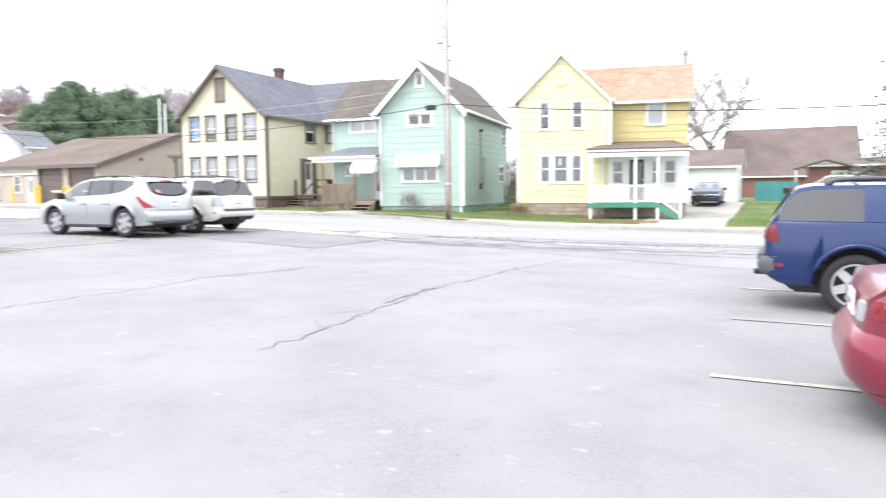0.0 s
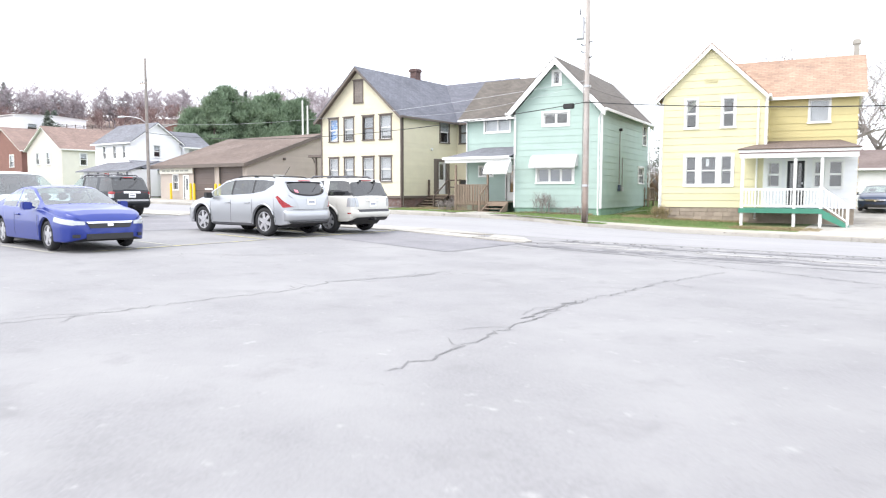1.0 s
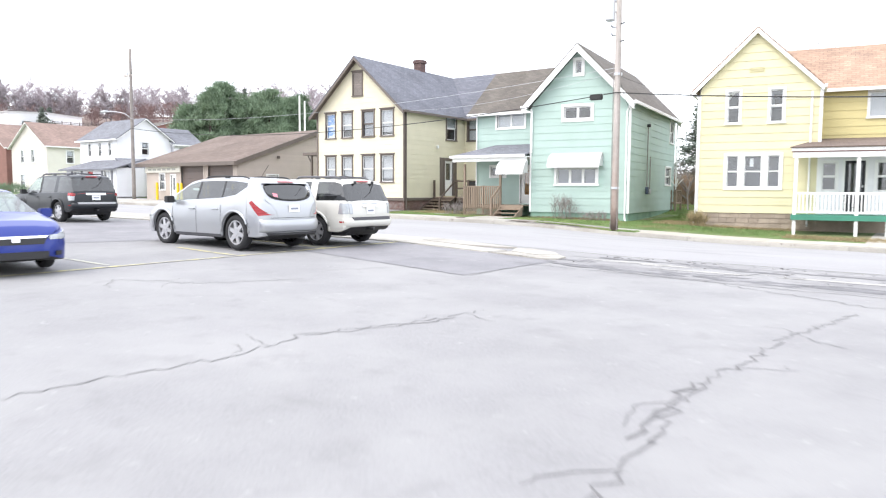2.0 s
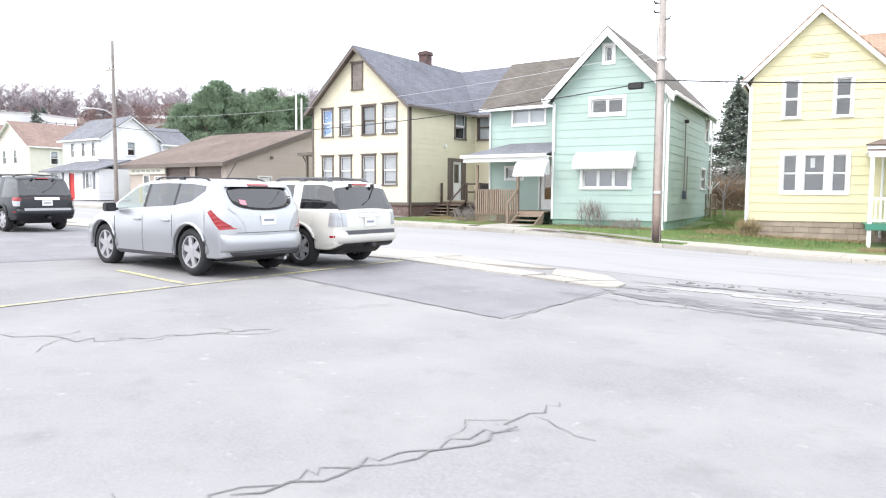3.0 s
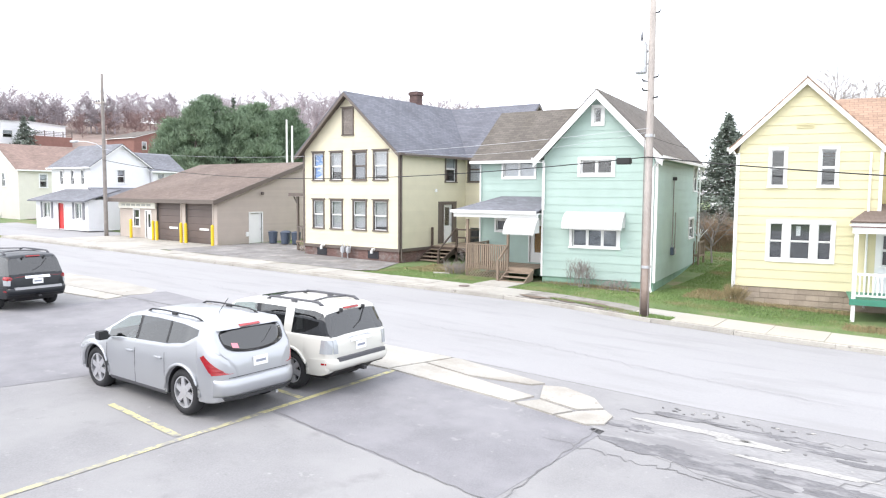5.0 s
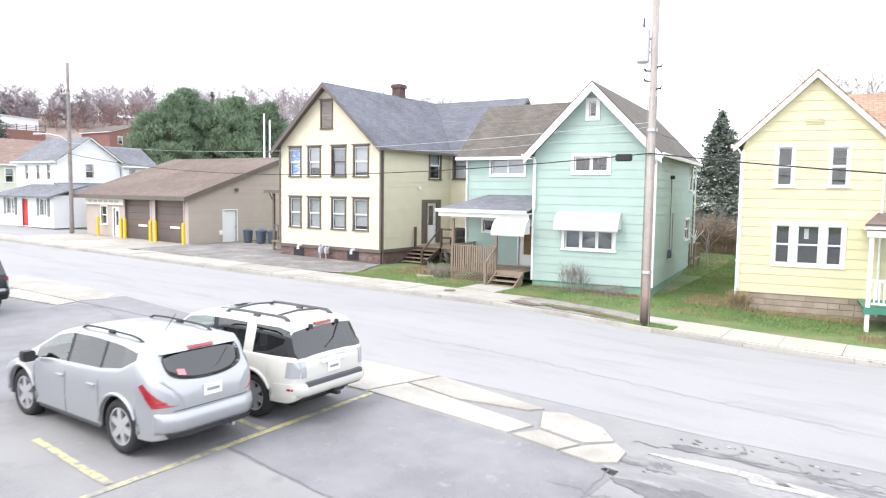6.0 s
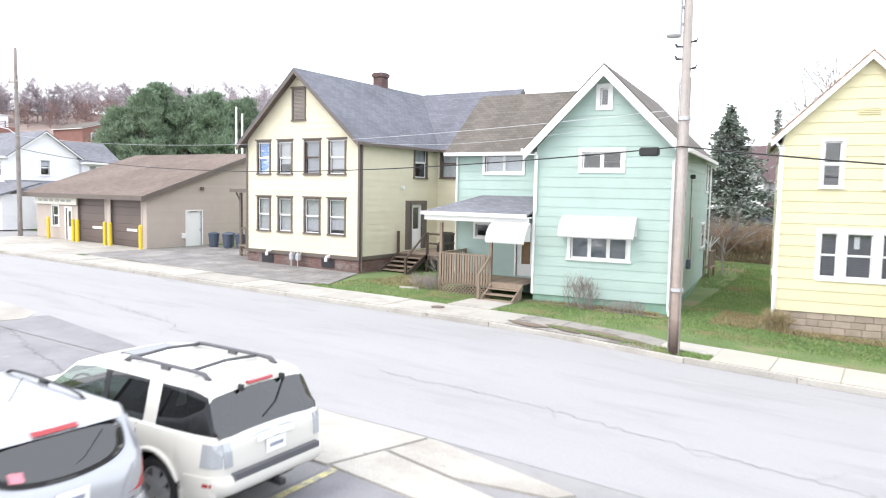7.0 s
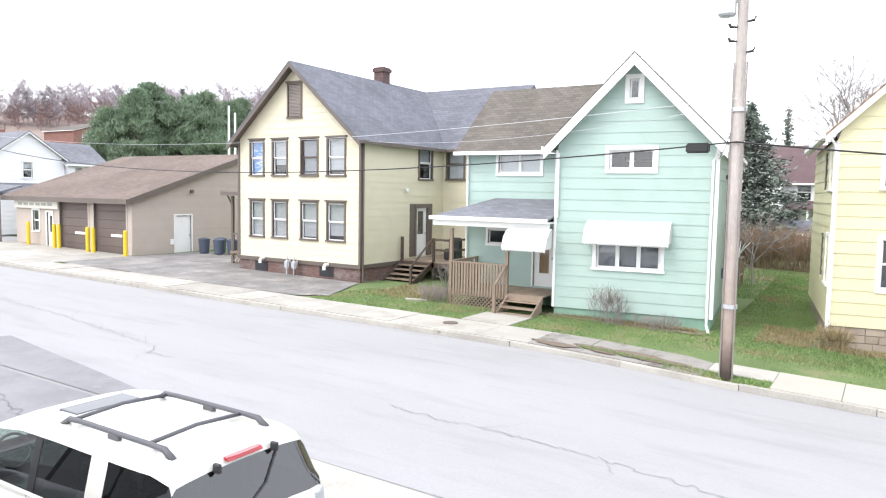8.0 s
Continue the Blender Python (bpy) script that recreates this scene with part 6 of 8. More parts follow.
def saloon(label, paint_mat, x, y, rz, L=4.85, half=0.92, H=1.43, doors=2, wheel=0.325, spokes=5, lens=None):
    """Low saloon or coupe with a boot."""
    c = thing("car", label, "car")
    e, k = L / 2, H / 1.43
    b = Body(L, half, [(-e, 0.62 * k), (-e + 0.03, 0.86 * k), (-e + 0.12, 0.98 * k), (-e + 0.65, 1.03 * k), (-0.75, 1.345 * k), (-0.4, 1.40 * k), (-0.05, 1.41 * k), (0.25, 1.37 * k), (1.15, 0.985 * k), (1.28, 0.955 * k), (e - 0.38, 0.865 * k), (e - 0.14, 0.78 * k), (e - 0.03, 0.66 * k), (e, 0.50 * k)],
             [(-e, 0.93 * k), (-1.2, 0.95 * k), (0.6, 0.90 * k), (1.2, 0.88 * k), (e, 0.66 * k)], (-1.36, 1.38), wheel, 0.2, 0.42, 0.12, 0.05, 0.06, corner=0.38, rise=0.10)
    windows = [(-1.25, -0.42, False), (-0.35, 0.82, False)] if doors == 2 else [(-1.2, -0.15, False), (-0.07, 0.85, False)]
    b.build(c, paint_mat, windows, (0.27, 1.13), (-e + 0.68, -0.77))
    for xx in b.axles:
        for s in (-1, 1):
            wheel_parts(c, xx, s * (half - 0.12), wheel, spokes, s, RIM, 0.21)
    z_at = lambda v: curve_at(b.top, v)
    for s in (-1, 1):
        part("headlight", b.patch([(e - 0.62, 0.64 * k), (e - 0.10, 0.56 * k), (e - 0.12, 0.67 * k), (e - 0.60, 0.74 * k)], s, (8, 3), 0.012), CLEAR_LENS, c)
        part("headlight", b.end_patch([(s * 0.52, 0.57 * k), (s * 0.72, 0.57 * k), (s * 0.72, 0.66 * k), (s * 0.52, 0.645 * k)], 1, (4, 2), 0.012), CLEAR_LENS, c)
        part("tail_light", b.patch([(-e + 0.06, 0.77 * k), (-e + 0.34, 0.80 * k), (-e + 0.28, 0.89 * k), (-e + 0.08, 0.89 * k)], s, (10, 3), 0.012), lens or RED_LENS, c)
        part("reversing_light", b.end_patch([(s * 0.40, 0.74 * k), (s * 0.56, 0.74 * k), (s * 0.56, 0.86 * k), (s * 0.40, 0.86 * k)], -1, (4, 2), 0.016), CLEAR_LENS, c)
        part("fog_light", b.end_patch([(s * 0.62, 0.30), (s * 0.74, 0.30), (s * 0.74, 0.37), (s * 0.62, 0.37)], 1, (2, 1), 0.03), BLACK_TRIM, c)
    seams(c, b, (-0.4, 0.95) if doors == 2 else (-1.1, -0.1, 0.95), 0.3)
    handles(c, b, (-0.18,) if doors == 2 else (-0.85, 0.1), 0.76 * k, paint_mat)
    mirrors(c, b, 0.72, 0.90 * k, paint_mat)
    part("grille", b.end_patch([(-0.42, 0.50 * k), (0.42, 0.50 * k), (0.50, 0.625 * k), (-0.50, 0.625 * k)], 1, (10, 2), 0.014), BLACK_TRIM, c)
    part("grille_bar", b.end_patch([(-0.46, 0.60 * k), (0.46, 0.60 * k), (0.5, 0.64 * k), (-0.5, 0.64 * k)], 1, (10, 1), 0.022), CHROME, c)
    part("badge", b.end_patch([(-0.06, 0.54 * k), (0.06, 0.54 * k), (0.06, 0.61 * k), (-0.06, 0.61 * k)], 1, (2, 2), 0.03), CHROME, c, "plain chrome badge shape")
    part("lower_intake", b.end_patch([(-0.5, 0.26), (0.5, 0.26), (0.5, 0.38 * k), (-0.5, 0.38 * k)], 1, (10, 2), 0.016), BLACK_TRIM, c)
    part("bumper", b.end_patch([(-0.84, 0.30), (0.84, 0.30), (0.84, 0.68 * k), (-0.84, 0.68 * k)], -1, (28, 7), 0.01, 0.075), paint_mat, c, smooth=True)
    plate(c, b, 0.80 * k)
    seats(c, (-0.7, 0.15), 0.36, 0.36)
    return place(c, x, y, rz)


def minivan(label, paint_mat, x, y, rz):
    c = thing("car", label, "car")
    e = 2.45
    b = Body(4.9, 0.95, [(-e, 0.75), (-e + 0.05, 1.1), (-e + 0.22, 1.62), (-e + 0.5, 1.72), (0.0, 1.76), (0.5, 1.70), (1.45, 1.12), (1.6, 1.07), (e - 0.25, 0.9), (e, 0.6)], [(-e, 1.08), (1.0, 1.0), (e, 0.8)], (-1.5, 1.5), 0.34, 0.24, 0.28, 0.16)
    b.build(c, paint_mat, [(-2.1, -1.05, True), (-0.98, 0.05, True), (0.12, 1.1, False)], (0.52, 1.43), (-e + 0.06, -e + 0.21), rear_tint=True)
    for xx in b.axles:
        for s in (-1, 1):
            wheel_parts(c, xx, s * 0.82, 0.34, 5, s, RIM)
    for s in (-1, 1):
        part("headlight", b.patch([(e - 0.45, 0.72), (e - 0.08, 0.66), (e - 0.08, 0.8), (e - 0.45, 0.88)], s, (5, 3)), CLEAR_LENS, c)
        part("tail_light", b.patch([(-e + 0.03, 0.85), (-e + 0.2, 0.85), (-e + 0.2, 1.2), (-e + 0.1, 1.2)], s, (3, 4)), RED_LENS, c)
    seams(c, b, (-1.02, 0.08, 1.05))
    mirrors(c, b, 1.0, 1.0, paint_mat)
    part("grille", b.end_patch([(-0.4, 0.6), (0.4, 0.6), (0.4, 0.72), (-0.4, 0.72)], 1), BLACK_TRIM, c)
    seats(c, (-1.2, -0.4, 0.45), 0.38, 0.55)
    return place(c, x, y, rz)


silver_suv()
PEARL = paint("pearl_white_car_paint", (0.60, 0.59, 0.545), 0.1, 0.3)
boxy_suv("pearl white off-roader with roof rack and tinted rear glass", PEARL, PEARL, -18.21, 16.87, 180, L=4.93, H=1.765, wheel=0.385, belt=1.16, rear_rake=0.30, split=(-1.14, -0.36, -0.27), rack=(-1.93, -0.28, 0.40))
BLACK_PAINT = mat("black_blue_car_paint", (0.006, 0.008, 0.012), 0.35, 0.0, var=0.03, grain=0.01, bump=0, coat=0.05)
boxy_suv("black off-roader with red tail lamps and chrome trim", BLACK_PAINT, BLACK_PAINT, -32.05, 17.12, 180, L=4.82, half=0.95, H=1.80, tail="split", trim=0.08)
BLUE_METAL = paint("dark_blue_car_paint", (0.005, 0.022, 0.10), 0.2, 0.22)
boxy_suv("dark blue off-roader with grey bumper and alloy wheels, parked on asphalt", BLUE_METAL, BLUE_METAL, 1.90, 10.08, 0, L=4.87, H=1.70, belt=1.18, tail="red", spokes=6, wheel=0.39, wrap=False, lens=mat("deep_red_lens", (0.16, 0.008, 0.014), 0.2, bump=0, coat=0.4), bumper_mat=mat("grey_lower_cladding", (0.085, 0.09, 0.10), 0.5))
ROYAL = paint("royal_blue_car_paint", (0.012, 0.030, 0.22), 0.2, 0.34)
saloon("royal blue two-door coupe with chrome grille bar, parked on asphalt", ROYAL, -18.12, 8.46, -5)
MAROON = paint("maroon_car_paint", (0.23, 0.025, 0.05), 0.4, 0.28)
saloon("maroon saloon car parked beside a yellow stall line", MAROON, 2.53, 5.05, 0, doors=4, H=1.42, lens=mat("dark_red_lens", (0.2, 0.01, 0.02), 0.15, bump=0, coat=0.5))
minivan("white minivan parked behind the blue coupe", paint("white_car_paint", (0.72, 0.73, 0.75), 0.05, 0.3), -22.9, 9.3, 0)

# ---- pavement, kerbs, markings ----
def flat(name, pts, z_off, material, parent=None, thick=0.0, **tags):
    """A level piece of ground cover from its outline in the plan, following the slope of the street."""
    n = len(pts)
    up = [(x, y, slope(x, y) + z_off) for x, y in pts]
    lo = [(x, y, slope(x, y) + z_off - thick) for x, y in pts]
    faces = [tuple(range(n))]
    if thick:
        faces += [(i, i + n, (i + 1) % n + n, (i + 1) % n) for i in range(n)]
    ob = quick(name, up + (lo if thick else []), faces, material, parent)
    bm = bmesh.new()
    bm.from_mesh(ob.data)
    bmesh.ops.recalc_face_normals(bm, faces=bm.faces[:])
    bmesh.ops.triangulate(bm, faces=[f for f in bm.faces if len(f.verts) > 4])
    if not thick:
        for f in bm.faces:
            if f.normal.z < 0:
                f.normal_flip()
    bm.to_mesh(ob.data)
    bm.free()
    return tagged(ob, **tags) if tags else ob


def wander(points, seed, width, z_off, material, name, parent=None, jitter=0.07, step=0.16, **tags):
    """A crack: a ragged strip along a path, wide and narrow by turns."""
    rng = random.Random(seed)
    path = []
    for (x0, y0), (x1, y1) in zip(points, points[1:]):
        k = max(2, int(math.hypot(x1 - x0, y1 - y0) / step))
        for i in range(k):
            t = i / k
            path.append((x0 + (x1 - x0) * t + rng.uniform(-jitter, jitter), y0 + (y1 - y0) * t + rng.uniform(-jitter, jitter)))
    path.append(points[-1])
    verts, faces = [], []
    for i, (x, y) in enumerate(path):
        a, b = path[max(i - 1, 0)], path[min(i + 1, len(path) - 1)]
        d = math.hypot(b[0] - a[0], b[1] - a[1]) or 1
        nx, ny = -(b[1] - a[1]) / d, (b[0] - a[0]) / d
        w = width * rng.uniform(0.25, 1.0) * (0.3 if i in (0, len(path) - 1) else 1)
        w2 = width * rng.uniform(0.25, 1.0)
        for s in (w, -w2):
            verts.append((x + nx * s / 2, y + ny * s / 2, slope(x, y) + z_off))
        if i:
            k = 2 * i
            faces.append((k - 2, k - 1, k + 1, k))
    ob = quick(name, verts, faces, material, parent)
    return tagged(ob, **tags) if tags else ob


def blob(cx, cy, rx, ry, seed, n=26, rough=0.35):
    rng = random.Random(seed)
    ph = [rng.uniform(0, 6.28) for _ in range(4)]
    out = []
    for i in range(n):
        a = 2 * math.pi * i / n
        r = 1 + rough * (0.5 * math.sin(2 * a + ph[0]) + 0.35 * math.sin(3 * a + ph[1]) + 0.3 * math.sin(5 * a + ph[2]) + rng.uniform(-0.25, 0.25))
        out.append((cx + rx * r * math.cos(a), cy + ry * r * math.sin(a)))
    return out


def crack(points, seed, width, z_off, material, parent, jitter=0.09, step=0.11, twigs=6):
    """A crack with short side cracks."""
    r = random.Random(seed * 7 + 1)
    wander(points, seed, width, z_off, material, "crack", parent, jitter, step)
    for i in range(twigs):
        k = r.randrange(len(points) - 1)
        t = r.random()
        x, y = (points[k][j] + (points[k + 1][j] - points[k][j]) * t for j in (0, 1))
        a, d = r.uniform(0, 6.283), r.uniform(0.35, 1.1)
        mid = (x + 0.5 * d * math.cos(a) + r.gauss(0, 0.1), y + 0.5 * d * math.sin(a) + r.gauss(0, 0.1))
        wander([(x, y), mid, (x + d * math.cos(a + 0.3), y + d * math.sin(a + 0.3))], seed * 31 + i, width * 0.55, z_off + 0.0005, material, "crack", parent, jitter * 0.5, step)


# Far pavement: slabs behind a kerb, driveway aprons, a path to the porch
pavement = thing("pavement", "pale concrete slab pavement with cracked slabs", "pavement", kind="structure")
rng = random.Random(11)
x = -60.0
while x < 24:
    w = rng.uniform(1.35, 1.6)
    y1 = 30.85 if x > -44 else 30.6
    for a, b in (((29.17, y1),) if x < -15.9 or x > -13.4 else ((29.75, y1),)):
        tilt = rng.uniform(-0.008, 0.012)
        p = [(x + 0.008, a), (x + w - 0.008, a + rng.uniform(-0.004, 0.004)), (x + w - 0.008, b), (x + 0.008, b)]
        flat("slab", p, 0.155 + tilt, NEW_CONCRETE if x > -13.4 else OLD_CONCRETE if -19.4 < x < -15.0 else CONCRETE, pavement, 0.14)
    x += w
kerb = thing("kerb", "worn grey concrete kerb along the street", "kerb", kind="structure")
x = -60.0
while x < 24:
    w = rng.uniform(2.2, 3.0)
    d = rng.uniform(-0.015, 0.015)
    flat("kerb_stone", [(x + 0.006, 29.0 + d), (x + w - 0.006, 29.0 + d), (x + w - 0.006, 29.16), (x + 0.006, 29.16)], 0.138 + rng.uniform(-0.015, 0.008), CONCRETE, kerb, 0.18)
    x += w
apron = thing("driveway_apron", "pale concrete apron before the garage bays", "driveway", kind="structure")
for i in range(5):
    a = -55.4 + i * 2.35
    flat("slab", [(a + 0.01, 30.62), (a + 2.34, 30.62), (a + 2.34, 34.88), (a + 0.01, 34.88)], 0.160, CONCRETE, apron, 0.1)
flat("side_drive", [(-43.6, 30.87), (-28.9, 30.87), (-27.9, 31.6), (-29.2, 34.9), (-36.3, 34.96), (-38.6, 40.5), (-43.6, 40.5)], 0.165, GRAVEL, None, label="grey-brown gravel and worn asphalt side drive", category="driveway", kind="structure")
flat("gravel_yard", [(-125, 29.2), (-55.5, 29.2), (-55.5, 36.5), (-62, 36.9), (-125, 36.9)], 0.145, STREET, None, label="pale gravelled roadside yard", category="yard", kind="structure")
path = thing("garden_path", "pale concrete path to the porch steps", "path", kind="structure")
for i, (a, b) in enumerate(((30.87, 31.75), (31.77, 32.5))):
    flat("slab", [(-22.05, a), (-20.45, a), (-20.45, b), (-22.05, b)], 0.165, CONCRETE, path, 0.08)
flat("slab", [(-25.6, 33.0), (-24.9, 33.3), (-24.7, 33.05), (-25.4, 32.75)], 0.17, CONCRETE, path, 0.05)
drive2 = thing("driveway", "pale concrete driveway with a grass verge", "driveway", kind="structure")
for i in range(6):
    a = 30.87 + i * 3.15
    bm = bmesh.new()
    v = [(-5.9, a + 0.01), (-2.4, a + 0.01), (-2.4, a + 3.14), (-5.9, a + 3.14)]
    hexa(bm, [(q, r, land(q, r) - 0.05) for q, r in v] + [(q, r, land(q, r) + 0.02) for q, r in v])
    part("slab", bm, CONCRETE, drive2)
# manhole lid in the pavement and broken slabs by the pole
lid = thing("manhole_cover", "rusty round cast iron cover in the pavement", "manhole cover", -21.95, 30.1, slope(-21.95) + 0.162)
part("lid", tube(bmesh.new(), [(0, 0, -0.03), (0, 0, 0.012)], 0.22, 20), mat("rusty_iron", (0.16, 0.125, 0.11), 0.8, 0.3), lid)
for i, (cx, cy, rx, ry) in enumerate(((-17.3, 29.7, 0.55, 0.3), (-16.1, 29.75, 0.8, 0.35), (-18.4, 29.45, 0.7, 0.2))):
    flat("pavement_dirt", blob(cx, cy, rx, ry, 40 + i), 0.174, mat("bare_dirt", (0.17, 0.13, 0.10), 0.95, var=0.2, bump=0.5) if i == 0 else bpy.data.materials["bare_dirt"], pavement)

# bare soil along the walls
beds = thing("soil_bed", "bare brown soil and dead leaves along the house walls", "soil", kind="structure")
for i, (cx, cy, rx, ry) in enumerate(((-18.6, 33.55, 2.0, 0.28), (-16.6, 33.5, 1.0, 0.36), (-13.35, 34.9, 0.55, 1.2), (-26.0, 35.2, 1.0, 0.9), (-11.0, 33.95, 1.9, 0.22), (-6.5, 31.9, 1.2, 0.3))):
    flat("soil", blob(cx, cy, rx, ry, 440 + i, 40, 0.3), 0.150, mat("leafy_soil", (0.21, 0.165, 0.125), 0.95, var=0.3, scale=3, grain=0.3, fine=20, bump=0.5, tint=((0.17, 0.20, 0.08), 1.6, 0.5, 0.62)) if i == 0 else bpy.data.materials["leafy_soil"], beds)

# Near side: broken concrete slabs between lot and street
apron_n = thing("broken_slabs", "broken pale concrete slabs between lot and street", "pavement", kind="structure")
pieces = [
    [(-19.6, 18.42), (-16.3, 18.42), (-15.75, 20.2), (-19.6, 20.25)],
    [(-16.22, 18.42), (-12.95, 18.16), (-12.75, 18.75), (-15.95, 19.32)],
    [(-15.92, 19.40), (-14.6, 19.16), (-13.2, 19.45), (-13.0, 19.72), (-15.6, 20.22), (-15.68, 20.18)],
    [(-12.85, 18.14), (-11.95, 17.98), (-11.75, 18.42), (-12.55, 18.62)],
    [(-12.6, 18.72), (-11.72, 18.55), (-11.35, 18.95), (-11.75, 19.45), (-12.55, 19.75), (-12.95, 19.55)],
    [(-11.88, 17.96), (-11.25, 17.86), (-10.98, 18.1), (-11.02, 18.6), (-11.28, 18.86), (-11.66, 18.42)],
    [(-30.2, 20.3), (-29.9, 21.2), (-30.6, 21.9), (-33.4, 22.2), (-37.5, 22.6), (-37.5, 20.35)],
    [(-34.0, 19.2), (-29.9, 19.5), (-30.1, 20.22), (-34.0, 20.27)],
]
for p in pieces:
    flat("slab", p, 0.035, CONCRETE, apron_n, 0.06)
flat("asphalt_patch", [(-16.28, 14.75), (-11.0, 14.15), (-10.85, 17.82), (-13.0, 18.08), (-16.25, 18.38)], 0.005, PATCH, None, label="smooth darker asphalt patch in the lot", category="asphalt patch", kind="structure")
flat("asphalt_patch", [(-30.0, 9.6), (-21.8, 11.0), (-19.5, 18.3), (-21.0, 20.2), (-29.8, 20.2)], 0.005, PATCH, None, label="smooth darker asphalt patch under parked cars", category="asphalt patch", kind="structure")
edge = [(-30.6, 20.3), (-20.4, 20.3), (-21.8, 20.62), (-23.4, 20.92), (-25.2, 21.2), (-27.4, 21.5), (-29.9, 21.85)]
tagged(quick("asphalt_patch", [(x, y, slope(x, y) + 0.012 + 0.05 * math.sin(math.pi * (y - KERB_N) / (KERB_F - KERB_N))) for x, y in edge], [(0, 1, 2), (0, 2, 3), (0, 3, 4), (0, 4, 5), (0, 5, 6)], PATCH), "ragged asphalt edge of the lot on the street", "asphalt patch", kind="structure")
rough_edge = thing("broken_asphalt", "dark broken asphalt with potholes along the street edge", "asphalt", kind="structure")
DARKER = mat("broken_dark_asphalt", (0.27, 0.265, 0.266), 0.95, var=0.12, scale=2.2, grain=0.25, fine=14, bump=0.6, tint=[((0.205, 0.20, 0.205), 0.8, 0.47, 0.60), ((0.325, 0.32, 0.315), 2.6, 0.60, 0.68)], stretch=(0.6, 1.7, 1))
BARE_TAR = mat("bare_dark_asphalt", (0.150, 0.147, 0.154), 0.95, var=0.2, scale=3, grain=0.3, fine=18, bump=0.6, tint=[((0.235, 0.23, 0.235), 2.2, 0.50, 0.60), ((0.09, 0.088, 0.09), 4.5, 0.60, 0.70)], stretch=(0.7, 1.5, 1))
GRIT = mat("pale_grit", (0.36, 0.35, 0.335), 0.95, var=0.2, scale=3, grain=0.3, fine=15, bump=0.5)
flat("worn_surface", blob(-4.2, 18.1, 6.9, 1.75, 61, 90, 0.10), 0.005, DARKER, rough_edge)
for i, (x, y, w, d) in enumerate(((-9.7, 17.45, 0.75, 0.36), (-8.5, 17.35, 0.85, 0.30), (-7.3, 17.45, 0.8, 0.24), (-6.4, 17.1, 0.75, 0.30), (-4.9, 17.2, 1.0, 0.26), (-3.1, 17.3, 1.1, 0.24), (-1.0, 17.4, 1.1, 0.22), (1.2, 17.4, 1.2, 0.24),
                                  (-9.9, 19.5, 0.8, 0.10), (-8.3, 19.45, 0.7, 0.13), (-7.5, 19.15, 0.55, 0.15), (-6.7, 18.85, 0.5, 0.15), (-5.0, 19.2, 1.2, 0.12), (-2.5, 19.35, 1.4, 0.13), (0.6, 19.2, 1.4, 0.12), (-10.55, 18.35, 0.35, 0.22))):
    flat("bare_asphalt", blob(x, y, w, d, 730 + i, 64, 0.55), 0.0085 + 0.0001 * i, BARE_TAR, rough_edge)
for i, (x, y, w, d) in enumerate(((-7.7, 18.12, 1.0, 0.10), (-5.0, 18.25, 1.2, 0.12), (-9.6, 18.9, 0.8, 0.16), (-2.6, 18.1, 1.1, 0.12), (-8.6, 18.75, 0.6, 0.14))):
    flat("grit", blob(x, y, w, d, 330 + i, 50, 0.45), 0.0115, GRIT, rough_edge)
rng = random.Random(64)
# loose broken lumps along the street edge and in the holes
for i in range(150):
    x = rng.uniform(-10.6, 3.0)
    y = rng.choice((20.08 + rng.gauss(-0.18, 0.08), rng.gauss(18.6 - 0.05 * (x + 6), 0.5)))
    k = rng.uniform(0.01, 0.032)
    flat("asphalt_lump", blob(x, y, k * 1.4, k, 260 + i, 7, 0.3), rng.uniform(0.010, 0.02), TAR if i % 3 else GRIT, rough_edge, 0.02)
cr = thing("asphalt_cracks", "dark wandering cracks in the asphalt", "crack", kind="structure")
crack([(-9.9, 2.2), (-9.6, 3.6), (-9.4, 5.3), (-9.2, 7.2), (-9.2, 8.0), (-9.35, 8.5), (-9.2, 9.1), (-8.95, 9.6), (-8.68, 10.5), (-8.7, 11.3)], 1, 0.026, 0.006, TAR, cr)
wander([(-9.3, 8.5), (-9.0, 9.3), (-8.62, 10.5)], 21, 0.03, 0.007, TAR, "crack", cr)
crack([(-12.5, 3.2), (-11.0, 3.1), (-9.8, 3.5)], 2, 0.03, 0.006, TAR, cr)
crack([(-4.8, 4.6), (-4.95, 6.4), (-5.18, 9.0), (-5.05, 10.4), (-4.95, 12.0), (-4.5, 14.4)], 3, 0.03, 0.006, TAR, cr)
wander([(-5.1, 7.6), (-5.25, 9.3)], 31, 0.06, 0.007, TAR, "crack", cr)
crack([(-11.5, 16.9), (-10.9, 16.8), (-7.6, 16.8), (-4.6, 15.3), (-1.8, 14.3), (2, 13.6)], 4, 0.035, 0.008, TAR, cr)
wander([(-10.9, 14.2), (-11.0, 17.8)], 5, 0.035, 0.009, TAR, "crack", cr, 0.03)
wander([(-16.2, 14.8), (-10.95, 14.15)], 6, 0.035, 0.009, TAR, "crack", cr, 0.03)
crack([(-37.5, 24.6), (-35.5, 24.35), (-31.5, 24.1), (-28.3, 23.6), (-26.2, 23.3), (-25.6, 22.75), (-24.9, 22.9)], 7, 0.024, 0.060, CRACK_PALE, cr)
crack([(-18.9, 22.98), (-17.8, 22.85), (-16.7, 22.88), (-14.9, 22.84), (-12.9, 22.62), (-11.0, 22.4), (-7.5, 22.1)], 17, 0.022, 0.052, CRACK_PALE, cr)
crack([(-30, 20.6), (-26.7, 19.6), (-22.5, 18.6), (-19.5, 17.9)], 8, 0.03, 0.012, TAR, cr)
